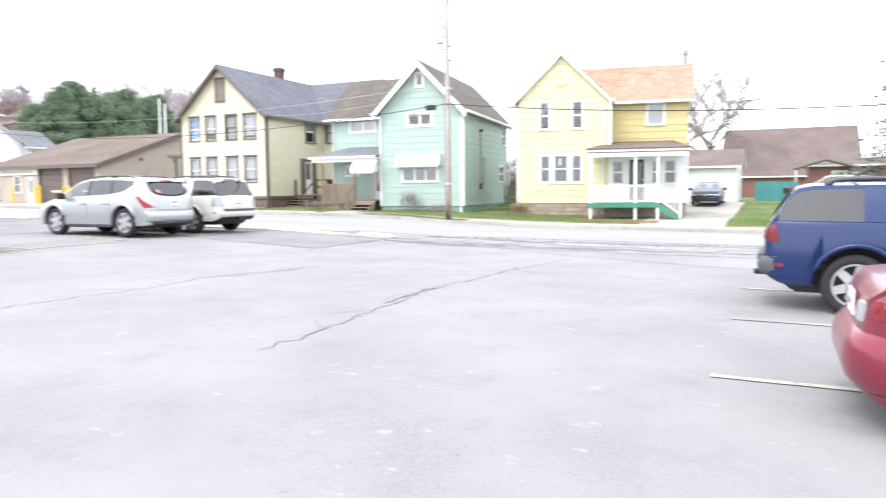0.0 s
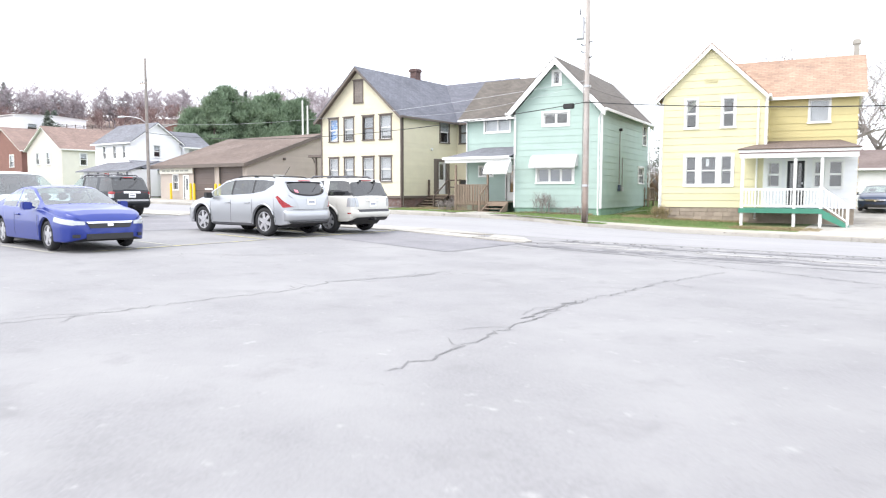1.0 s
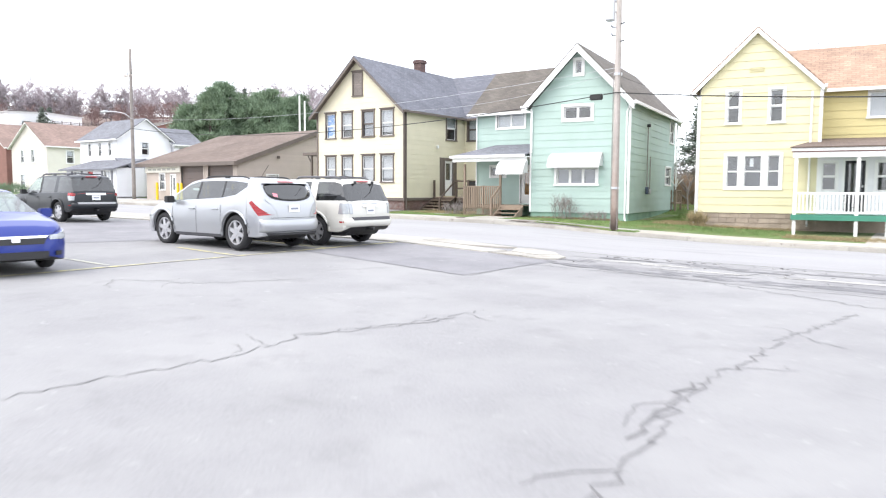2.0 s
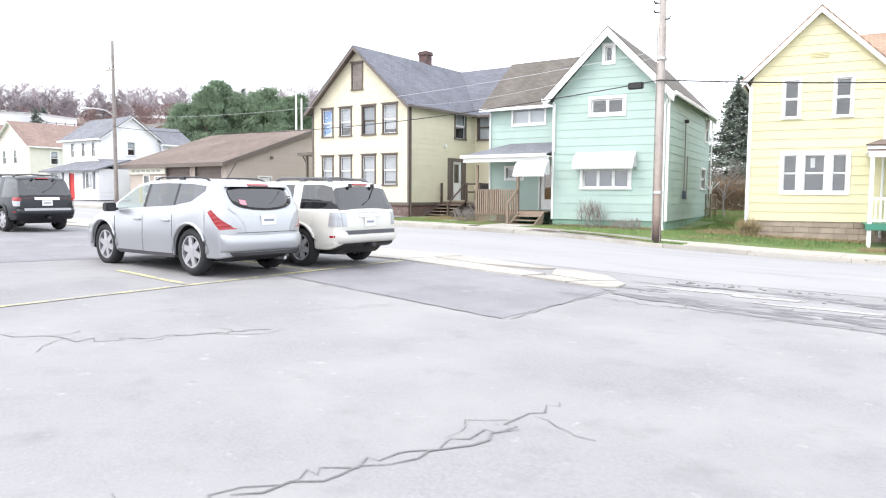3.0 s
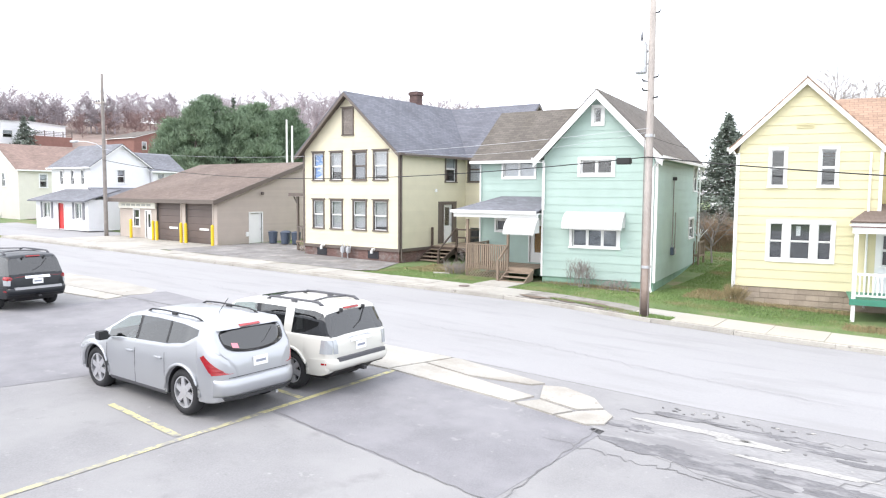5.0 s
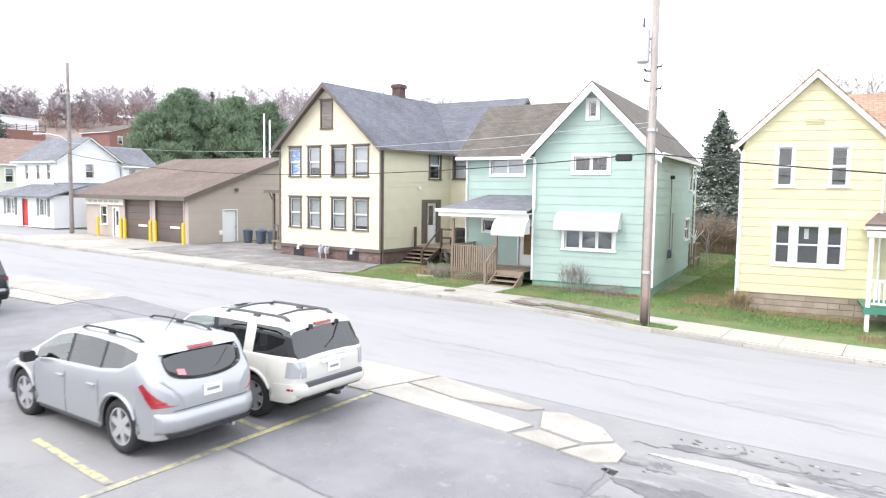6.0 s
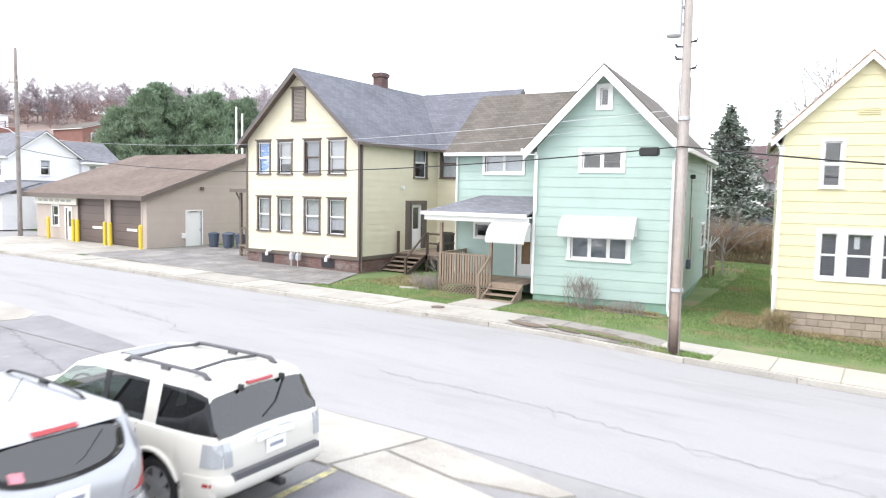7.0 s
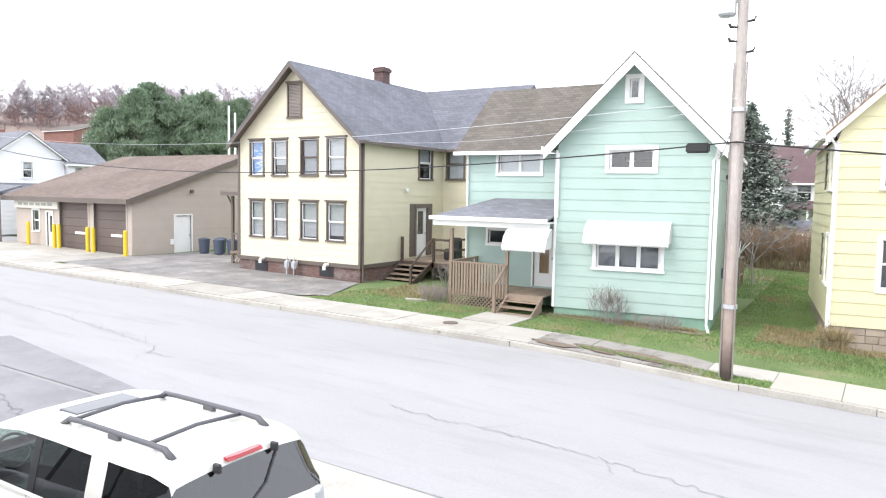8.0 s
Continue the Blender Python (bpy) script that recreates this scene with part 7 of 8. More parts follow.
crack([(-11.1, 19.2), (-9.6, 19.5), (-7.6, 19.6), (-5.2, 20.1), (-3.0, 20.2), (0.5, 20.0)], 9, 0.035, 0.010, TAR, cr)
wander([(-7.6, 17.2), (-6.8, 18.2), (-6.2, 19.6)], 10, 0.05, 0.010, TAR, "crack", cr)
crack([(-14.6, 9.2), (-13.4, 10.0), (-12.6, 11.6)], 12, 0.03, 0.006, TAR, cr)
crack([(-23.5, 9.0), (-21.0, 8.4), (-18.9, 9.2)], 13, 0.03, 0.012, TAR, cr)

# Stall lines
lines = thing("stall_lines", "worn yellow painted stall lines", "road marking", kind="structure")


def stripe(x0, y0, x1, y1, w, material, seed):
    r = random.Random(seed)
    d = math.hypot(x1 - x0, y1 - y0)
    nx, ny = -(y1 - y0) / d * w / 2, (x1 - x0) / d * w / 2
    k = max(4, int(d / 0.35))
    left = [(x0 + (x1 - x0) * i / k + nx * r.uniform(0.88, 1.08), y0 + (y1 - y0) * i / k + ny * r.uniform(0.75, 1.1)) for i in range(k + 1)]
    right = [(x0 + (x1 - x0) * i / k - nx * r.uniform(0.88, 1.08), y0 + (y1 - y0) * i / k - ny * r.uniform(0.88, 1.08)) for i in range(k + 1)]
    verts = [(a, b, slope(a, b) + 0.009) for pair in zip(left, right) for a, b in pair]
    quick("stripe", verts, [(2 * i + 1, 2 * i + 3, 2 * i + 2, 2 * i) for i in range(k)], material, lines)


stripe(-16.02, 8.0, -16.12, 18.4, 0.13, YELLOW_LINE, 1)
stripe(-16.2, 12.93, -18.65, 13.18, 0.13, YELLOW_LINE, 5)
stripe(-16.2, 15.66, -20.6, 16.05, 0.13, YELLOW_LINE, 6)
for i, y in enumerate((7.3, 10.1, 4.5)):
    stripe(-16.3, y, -20.6, y + 0.15, 0.10, WHITE_LINE, 15 + i)
for i, y in enumerate((5.47, 8.33, 11.2, 2.6)):
    stripe(-0.85, y, 4.5, y + 0.1, 0.10, WHITE_LINE, 25 + i)

# ---- poles and cables ----
def utility_pole(x, y, top, lean=0.0, wood=None, label=""):
    z = land(x, y)
    p = thing("utility_pole", label, "utility pole", x, y, z)
    n = 10
    pts = [(lean * (i / n), 0, -0.1 + (top - z) * i / n) for i in range(n + 1)]
    part("shaft", tube(bmesh.new(), pts, [0.142 - 0.04 * i / n for i in range(n + 1)], 14), wood or POLE_WOOD, p, smooth=True)
    return p


# weathering: the lower pole is browner and nearly black at the foot
for low, high, colour in ((0.6, 4.2, (0.29, 0.225, 0.185)), (-0.1, 0.9, (0.08, 0.06, 0.05))):
    pn, pl = POLE_WOOD.node_tree.nodes, POLE_WOOD.node_tree.links
    shade = pn["Principled BSDF"].inputs["Base Color"]
    was = shade.links[0].from_socket
    cut, fall, blend, rag = pn.new("ShaderNodeSeparateXYZ"), pn.new("ShaderNodeMapRange"), pn.new("ShaderNodeMix"), pn.new("ShaderNodeTexNoise")
    total = pn.new("ShaderNodeMath")
    total.operation = "MULTIPLY_ADD"
    rag.inputs["Scale"].default_value = 5.0
    place_ = pn.new("ShaderNodeNewGeometry")
    pl.new(place_.outputs["Position"], cut.inputs[0]), pl.new(place_.outputs["Position"], rag.inputs[0])
    pl.new(rag.outputs[0], total.inputs[0]), pl.new(cut.outputs[2], total.inputs[2])
    total.inputs[1].default_value = 2.0 if high > 2 else 0.5
    fall.inputs[1].default_value, fall.inputs[2].default_value = low + (1.0 if high > 2 else 0.25), high + (1.0 if high > 2 else 0.25)
    fall.inputs[3].default_value, fall.inputs[4].default_value = 1.0, 0.0
    blend.data_type = "RGBA"
    pl.new(total.outputs[0], fall.inputs[0]), pl.new(fall.outputs[0], blend.inputs[0]), pl.new(was, blend.inputs[6])
    blend.inputs[7].default_value = (*colour, 1)
    pl.new(blend.outputs[2], shade)
POLE_X, POLE_Y, POLE_Z = -14.20, 29.33, 10.9
pole = utility_pole(POLE_X, POLE_Y, POLE_Z, -0.02, label="weathered wooden utility pole with transformer and cables")
zb = land(POLE_X, POLE_Y)
for z in (1.62, 5.95):
    part("band", tube(bmesh.new(), [(0, 0, z), (0, 0, z + 0.09)], 0.165, 14), STEEL, pole)
bm = tube(bmesh.new(), [(-0.32, -0.12, 8.0), (-0.32, -0.12, 8.04), (-0.32, -0.12, 8.95), (-0.32, -0.12, 9.0), (-0.32, -0.12, 9.06)], [0.16, 0.19, 0.19, 0.15, 0.05], 16)
tr = part("transformer", bm, STEEL, pole, "grey cylindrical transformer", smooth=False)
part("bushing", tube(bmesh.new(), [(-0.32, -0.12, 9.0), (-0.32, -0.12, 9.35)], [0.05, 0.02], 8), GREY_TRIM, tr)
part("bracket", boxes((-0.32, 0.0, -0.04, 0.04, 8.3, 8.36)), STEEL, pole)
part("bracket", boxes((-0.32, 0.0, -0.04, 0.04, 8.7, 8.76)), STEEL, pole)
for z, s in ((7.75, -1), (7.45, -1), (7.2, 1), (9.9, 1), (7.85, 1)):
    part("insulator", tube(bmesh.new(), [(s * 0.1, -0.1, z), (s * 0.24, -0.1, z + 0.02), (s * 0.27, -0.1, z + 0.09)], [0.02, 0.035, 0.03], 8), CABLE, pole)
for x in (-0.13, 0.14):
    part("conduit", tube(bmesh.new(), [(x, -0.1, 0.0), (x, -0.1, 7.0)], 0.016, 6), DARK_POLE, pole)
far_pole = utility_pole(-55.5, 34.1, 12.3, 0.0, DARK_POLE, label="dark wooden utility pole with crossarm and street lamp")
part("crossarm", soft(boxes((-0.9, 0.25, -0.05, 0.05, 9.45, 9.57)), 0.01), POLE_WOOD, far_pole)
for x in (-0.8, -0.45, 0.15):
    part("insulator", tube(bmesh.new(), [(x, 0, 9.57), (x, 0, 9.75)], [0.04, 0.03], 6), CABLE, far_pole)
arm = part("lamp_arm", tube(bmesh.new(), [(0, 0, 6.2), (-0.4, -0.35, 6.6), (-1.0, -0.8, 6.75), (-1.5, -1.2, 6.75)], 0.03, 6), STEEL, far_pole)
part("lamp_head", soft(boxes((-2.1, -1.4, -1.35, -1.05, 6.68, 6.82)), 0.03), STEEL, arm)


def cable(points, r, material, label, sag=0.0):
    """Hanging cable between fixings."""
    c = thing("cable", label, "cable")
    path = []
    for (x0, y0, z0), (x1, y1, z1) in zip(points, points[1:]):
        for i in range(24):
            t = i / 24
            path.append((x0 + (x1 - x0) * t, y0 + (y1 - y0) * t, z0 + (z1 - z0) * t - 4 * sag * t * (1 - t)))
    path.append(points[-1])
    part("strand", tube(bmesh.new(), path, r, 6), material, c)
    return c


near_hook, far_hook = (POLE_X, POLE_Y - 0.16, 5.22), (-55.5, 33.95, 6.15)
cable([far_hook, near_hook], 0.018, CABLE, "black cable sagging between the poles", 1.0)
cable([near_hook, (24.0, 28.6, 5.6)], 0.022, CABLE, "black cable running on along the street", 1.25)
cable([(-55.5, 33.95, 6.9), (POLE_X, POLE_Y - 0.16, 6.15)], 0.007, STEEL, "thin pale wire between the poles", 0.75)
cable([(POLE_X, POLE_Y, 6.0), (-15.5, 34.0, 5.1)], 0.008, CABLE, "thin service wire to the green house", 0.15)
cable([(POLE_X, POLE_Y, 6.05), (-29.1, 35.05, 6.0)], 0.006, STEEL, "thin pale service wire to the cream house", 0.35)
cable([(POLE_X, POLE_Y, 5.9), (-12.5, 34.3, 5.5)], 0.007, CABLE, "thin service wire to the yellow house", 0.15)
box_c = thing("cable_box", "black splice box hanging on the street cable", "cable box", -15.0, POLE_Y - 0.15, 5.10)
part("case", soft(boxes((-0.25, 0.25, -0.09, 0.09, -0.11, 0.11)), 0.03, 2), CABLE, box_c)


# ---- small things round the houses ----
def bin_can(x, y, like=None):
    z = land(x, y) + 0.05
    if like:
        return copy_thing(like, pose(x, y, z, 0, 0, 12))
    b = thing("dustbin", "blue-grey plastic dustbin with a lid beside the garage", "dustbin", x, y, z, group="dustbins by the garage")
    part("can", tube(bmesh.new(), [(0, 0, 0), (0, 0, 0.05), (0, 0, 0.72)], [0.24, 0.25, 0.31], 14), GREY_BIN, b)
    part("lid", tube(bmesh.new(), [(0, 0, 0.72), (0, 0, 0.76), (0, 0, 0.82)], [0.33, 0.33, 0.12], 14), GREY_BIN, b)
    return b


can = bin_can(-42.5, 38.2)
for q in ((-41.5, 38.35), (-40.9, 38.75), (-42.0, 38.9)):
    bin_can(*q, can)


def gas_meter(x, like=None):
    z = land(x, 34.75)
    if like:
        return copy_thing(like, pose(x, 34.72, z))
    g = thing("gas_meter", "grey gas meter on bent pipes at the brick foundation", "gas meter", x, 34.72, z, group="gas meters")
    part("case", soft(boxes((-0.13, 0.13, -0.12, 0.1, 0.32, 0.66)), 0.05, 2), STEEL, g)
    part("pipe", tube(bmesh.new(), [(-0.1, 0.05, 0), (-0.1, 0.05, 0.75), (-0.02, 0.05, 0.84), (0.1, 0.05, 0.75), (0.1, 0.05, 0.6)], 0.03, 8), STEEL, g)
    return g


gm = gas_meter(-32.95)
gas_meter(-32.55, gm)
for vx in (-34.6, -30.9):
    v = thing("vent_pipe", "white elbow vent pipe at the brick foundation", "vent pipe", vx, 34.9, land(vx, 34.9), group="vent pipes")
    part("pipe", tube(bmesh.new(), [(0, 0.1, 0.62), (0, -0.12, 0.62), (0, -0.18, 0.56), (0, -0.18, 0.42)], 0.07, 10), WHITE, v)

# side porch on the far flank of the cream house
sp = thing("side_porch", "small dark side porch with lattice and flat roof", "porch")
for x, y in ((-38.0, 36.2), (-38.0, 39.2)):
    part("post", boxes((x - 0.06, x + 0.06, y - 0.06, y + 0.06, 0.25, 3.7)), BROWN_TRIM, sp)
part("roof", boxes((-38.4, -36.22, 35.8, 39.7, 3.72, 3.9)), BROWN_TRIM, sp)
part("brace", tube(bmesh.new(), [(-38.0, 36.2, 3.2), (-38.35, 36.2, 3.7)], 0.04, 6), BROWN_TRIM, sp)
part("deck", boxes((-38.1, -36.22, 36.1, 39.4, 0.95, 1.05)), DECK, sp)
part("rail", boxes((-38.0, -36.3, 36.12, 36.18, 1.85, 1.93)), BROWN_TRIM, sp)
for i in range(6):
    part("baluster", boxes((-37.9 + i * 0.28, -37.86 + i * 0.28, 36.13, 36.17, 1.05, 1.85)), BROWN_TRIM, sp)
for sgn in (-1, 1):
    for i in range(9):
        a = -38.05 + i * 0.2
        xa, xb = (a, a + 0.5) if sgn > 0 else (a + 0.5, a)
        xa, xb = max(-38.05, min(-36.25, xa)), max(-38.05, min(-36.25, xb))
        quick("lattice_slat", [(xa - 0.02, 36.08, 0.35), (xa + 0.02, 36.08, 0.35), (xa + 0.02, 36.1, 0.35), (xa - 0.02, 36.1, 0.35), (xb - 0.02, 36.08, 0.93), (xb + 0.02, 36.08, 0.93), (xb + 0.02, 36.1, 0.93), (xb - 0.02, 36.1, 0.93)],
              [(3, 2, 1, 0), (4, 5, 6, 7), (0, 1, 5, 4), (1, 2, 6, 5), (2, 3, 7, 6), (3, 0, 4, 7)], DECK, sp)
grill = thing("covered_chair", "dark covered garden chair on the entry deck", "chair", -27.25, 38.9, 1.10)
part("cover", soft(boxes((-0.32, 0.32, -0.3, 0.3, 0, 0.5), (-0.32, 0.32, 0.12, 0.3, 0.45, 0.98)), 0.06, 2), CABLE, grill)


# back steps of the green house with a folded clothes drier
st = thing("back_stoop", "small weathered back stoop with posts and rail", "porch")
part("deck", boxes((-16.70, -16.35, 43.45, 44.5, 0.82, 0.90)), DECK, st)
for x, y in ((-16.4, 43.5), (-16.4, 44.45), (-16.66, 43.5)):
    part("post", boxes((x - 0.045, x + 0.045, y - 0.045, y + 0.045, 0.1, 1.6)), DECK, st)
part("rail", boxes((-16.44, -16.36, 43.55, 44.4, 1.52, 1.6)), DECK, st)
for i in range(6):
    part("baluster", boxes((-16.42, -16.38, 43.62 + i * 0.13, 43.66 + i * 0.13, 0.9, 1.52)), DECK, st)
drier = thing("clothes_drier", "folded white clothes drier on the back stoop post", "clothes drier", -16.4, 43.5, 1.6)
part("mast", tube(bmesh.new(), [(0, 0, 0), (0, 0, 0.4)], 0.03, 8), WHITE, drier)
for k in range(5):
    a = 2 * math.pi * k / 5 + 0.4
    part("arm", tube(bmesh.new(), [(0, 0, 0.12), (0.2 * math.cos(a), 0.2 * math.sin(a), 0.4), (0.4 * math.cos(a), 0.4 * math.sin(a), 0.62)], 0.016, 6), WHITE, drier)


# ---- plants ----
def fan(rng, verts, faces, c, size, flat_z=0.6):
    """One small leaf or needle tuft: a thin triangle pointing anywhere."""
    a = Vector((rng.uniform(-1, 1), rng.uniform(-1, 1), rng.uniform(-flat_z, flat_z)))
    b = Vector((rng.uniform(-1, 1), rng.uniform(-1, 1), rng.uniform(-flat_z, flat_z)))
    k = len(verts)
    verts += [tuple(c), tuple(c + a * size), tuple(c + b * size)]
    faces.append((k, k + 1, k + 2))


def conifer(x, y, height, radius, seed, material, label, n=5200, name="spruce", bare=0.12, tuft=0.42, taper=1.0, whorls=26):
    rng = random.Random(seed)
    t = thing(name + "_tree", label, "tree", x, y, land(x, y))
    part("trunk", tube(bmesh.new(), [(0, 0, -0.2), (0, 0, height * 0.5), (0, 0, height * 0.98)], [height * 0.017, height * 0.011, 0.02], 7), BARK, t)
    verts, faces = [], []
    limbs = bmesh.new()
    for i in range(whorls):
        f = i / (whorls - 1)
        z = height * (bare + (0.97 - bare) * f)
        reach = radius * ((1 - f) ** taper) * rng.uniform(0.8, 1.12) + 0.12
        for k in range(rng.randint(5, 7)):
            a = rng.uniform(0, 6.283)
            r = reach * rng.uniform(0.65, 1.1)
            tip = Vector((r * math.cos(a), r * math.sin(a), z - 0.12 * r + rng.uniform(-0.2, 0.2)))
            tube(limbs, [(0, 0, z), tuple(tip)], [0.03 + 0.02 * (1 - f), 0.008], 3, caps=False)
            m = max(5, int(n / (whorls * 6) * (0.4 + 1.2 * (1 - f))))
            for _ in range(m):
                q = rng.random() ** 0.6
                c = Vector((0, 0, z)).lerp(tip, q) + Vector((rng.gauss(0, 0.09 * r + 0.05), rng.gauss(0, 0.09 * r + 0.05), rng.gauss(-0.06, 0.12)))
                fan(rng, verts, faces, c, tuft * rng.uniform(0.5, 1.1))
    part("branchwork", limbs, BARK, t)
    quick("crown", verts, faces, material, t)
    return t


def pine(x, y, height, radius, seed, n=30000):
    """Broad old pine: clumped tufts round a rough dome, open between the clumps."""
    rng = random.Random(seed)
    t = thing("pine_tree", "tall dark green pine with a dense rounded crown", "tree", x, y, land(x, y), group="pines behind the garage")
    part("trunk", tube(bmesh.new(), [(0, 0, -0.3), (rng.uniform(-0.4, 0.4), 0, height * 0.55), (0, 0, height * 0.95)], [0.32, 0.2, 0.04], 7), BARK, t)
    verts, faces = [], []
    limbs = bmesh.new()
    peak = rng.uniform(0.1, 0.9)
    for _ in range(130):
        f = rng.random() ** 0.8
        z = height * (0.22 + 0.78 * f)
        prof = ((1 - peak) * math.sqrt(max(0.03, 1 - ((f - 0.28) / 0.76) ** 2)) + peak * max(0.06, 1.15 * (1 - f))) if f > 0.28 else 0.75 + 0.9 * f
        a, r = rng.uniform(0, 6.283), radius * prof * rng.uniform(0.35, 1.08)
        c = Vector((r * math.cos(a), r * math.sin(a), z))
        tube(limbs, [(0, 0, z - 0.3 * r), tuple(c)], [0.06, 0.02], 3, caps=False)
        s = rng.uniform(0.45, 1.0)
        out = Vector((c.x, c.y, 0)).normalized() if r > 0.3 else Vector((0, 0, 1))
        for _ in range(n // 130):
            d = Vector((rng.gauss(0, 1), rng.gauss(0, 1), rng.gauss(0, 0.55)))
            q = c + d * s * 0.6
            way = (out * rng.uniform(0.1, 0.9) + Vector((rng.gauss(0, 0.4), rng.gauss(0, 0.4), rng.uniform(0.3, 1.2)))).normalized()
            side = way.cross(Vector((rng.gauss(0, 1), rng.gauss(0, 1), rng.gauss(0, 1)))).normalized()
            ln = rng.uniform(0.25, 0.6)
            k = len(verts)
            verts += [tuple(q - side * ln * 0.12), tuple(q + side * ln * 0.12), tuple(q + way * ln)]
            faces.append((k, k + 1, k + 2))
    part("branchwork", limbs, BARK, t)
    quick("crown", verts, faces, NEEDLE, t)
    return t


def branches(rng, verts, faces, p, d, length, r, depth, thin=0.62):
    """A limb that forks into ever finer twigs."""
    q = p + d * length
    a = d.cross(Vector((0.3, 0.5, 0.8))).normalized()
    b = d.cross(a)
    k = len(verts)
    r2 = r * thin
    for c, rr in ((p, r), (q, r2)):
        for i in range(3):
            t = 2.0944 * i
            verts.append(tuple(c + (a * math.cos(t) + b * math.sin(t)) * rr))
    for i in range(3):
        faces.append((k + i, k + (i + 1) % 3, k + 3 + (i + 1) % 3, k + 3 + i))
    if depth:
        for _ in range(rng.choice((2, 3, 3)) if depth > 1 else 4):
            turn = Vector((rng.gauss(0, 0.5), rng.gauss(0, 0.5), rng.gauss(0.12, 0.35)))
            branches(rng, verts, faces, p.lerp(q, rng.uniform(0.55, 1.0)), (d + turn * 0.9).normalized(), length * rng.uniform(0.6, 0.85), r2, depth - 1, thin)


def bare_tree_mesh(height, seed, depth=5, r=None, thin=0.62):
    rng = random.Random(seed)
    verts, faces = [], []
    branches(rng, verts, faces, Vector((0, 0, -0.2)), Vector((rng.uniform(-0.08, 0.08), rng.uniform(-0.08, 0.08), 1)).normalized(), height * 0.34, r or height * 0.016, depth, thin)
    for _ in range(4):
        a = rng.uniform(0, 6.28)
        branches(rng, verts, faces, Vector((0, 0, height * rng.uniform(0.2, 0.34))), Vector((math.cos(a), math.sin(a), 0.9)).normalized(), height * 0.22, height * 0.008, depth - 1, thin)
    return np.array(verts), faces


def bare_tree(x, y, height, seed, label, depth=6):
    v, f = bare_tree_mesh(height, seed, depth)
    t = thing("bare_tree", label, "tree", x, y, land(x, y))
    quick("trunk", v.tolist(), f, TWIG, t)
    return t


def woods(name, label, spots, seed, heights, material, depth=5):
    """Many leafless trees far off, as one stand."""
    rng = random.Random(seed)
    kinds = [bare_tree_mesh(1.0, seed + i, depth, 0.010, 0.70) for i in range(5)]
    V, F, base = [], [], 0
    for x, y in spots:
        v, f = rng.choice(kinds)
        a, s = rng.uniform(0, 6.28), rng.uniform(*heights)
        c, sn = math.cos(a), math.sin(a)
        w = np.column_stack((v[:, 0] * c - v[:, 1] * sn, v[:, 0] * sn + v[:, 1] * c, v[:, 2])) * s + (x, y, land(x, y))
        V.append(w)
        F.extend(tuple(i + base for i in q) for q in f)
        base += len(v)
    ob = quick(name, np.concatenate(V).tolist(), F, material)
    return tagged(ob, label, "woods", kind="stuff")


def brushwood(name, label, spots, seed, heights, material, twigs=420, spread_=0.24):
    """A stand of slender leafless trees: trunk, limbs and a haze of fine twigs on each."""
    rng = random.Random(seed)
    verts, faces = [], []
    def sliver(p, q, w):
        k = len(verts)
        s = (q - p).cross(Vector((rng.gauss(0, 1), rng.gauss(0, 1), rng.gauss(0, 1)))).normalized() * w
        verts.extend((tuple(p - s), tuple(p + s), tuple(q)))
        faces.append((k, k + 1, k + 2))
    for x, y in spots:
        h = rng.uniform(*heights) * (1 - 0.25 * smoothstep(-170, -225, x))
        o = Vector((x, y, land(x, y) - 0.3))
        lean = Vector((rng.gauss(0, 0.05), rng.gauss(0, 0.05), 1))
        for a in (0, 2.1):
            sliver(o, o + lean * h * 0.93, h * 0.012)
        limbs = []
        for _ in range(18):
            z = h * rng.uniform(0.16, 0.82)
            a, r = rng.uniform(0, 6.283), h * spread_ * rng.uniform(0.5, 1.1)
            p = o + lean * z
            q = p + Vector((r * math.cos(a), r * math.sin(a), h * rng.uniform(0.06, 0.24)))
            sliver(p, q, h * 0.006)
            limbs.append((p, q))
        for _ in range(twigs):
            p, q = rng.choice(limbs)
            c = p.lerp(q, rng.uniform(0.25, 1.05))
            d = Vector((rng.gauss(0, 0.6), rng.gauss(0, 0.6), rng.gauss(0.6, 0.5))) * h * rng.uniform(0.04, 0.13)
            sliver(c, c + d, h * 0.003)
    return tagged(quick(name, verts, faces, material), label, "woods", kind="stuff")


rng = random.Random(3)
for i in range(13):
    u, w = -10.5 + 21 * (i / 12), rng.uniform(-6, 6)
    px, py = -97 + 0.635 * u - 0.77 * w, 81 + 0.773 * u + 0.635 * w
    pine(px, py, rng.uniform(11.0, 17.0) - 0.0125 * u * u, rng.uniform(3.2, 4.2), 100 + i)
for q in ((-150, 108, 8.0, 4.2, 1), (-143, 112, 8.5, 4.0, 2), (-82, 90, 15, 3.0, 3), (-226, 96, 9, 3.4, 4), (-176, 84, 8, 3.4, 5), (-181, 88, 7, 3, 6), (-140, 113, 16, 3.0, 10), (-133, 112, 14, 2.6, 11)):
    conifer(q[0], q[1], q[2], q[3], 200 + q[4], SPRUCE, "dark conifer on the wooded hill", 2600, "fir", tuft=0.6, whorls=18)
conifer(-18.3, 56.5, 8.7, 3.9, 300, SPRUCE, "grey-green spruce behind the yellow house", 14000, tuft=0.30, bare=0.08, taper=0.85, whorls=30)
conifer(6.3, 47.0, 13.0, 3.3, 301, SPRUCE, "dark spruce beside the brick building", 7000, tuft=0.3)
conifer(-20.5, 92.0, 12.5, 2.2, 302, SPRUCE, "slim conifer far behind the gardens", 2600, tuft=0.4)

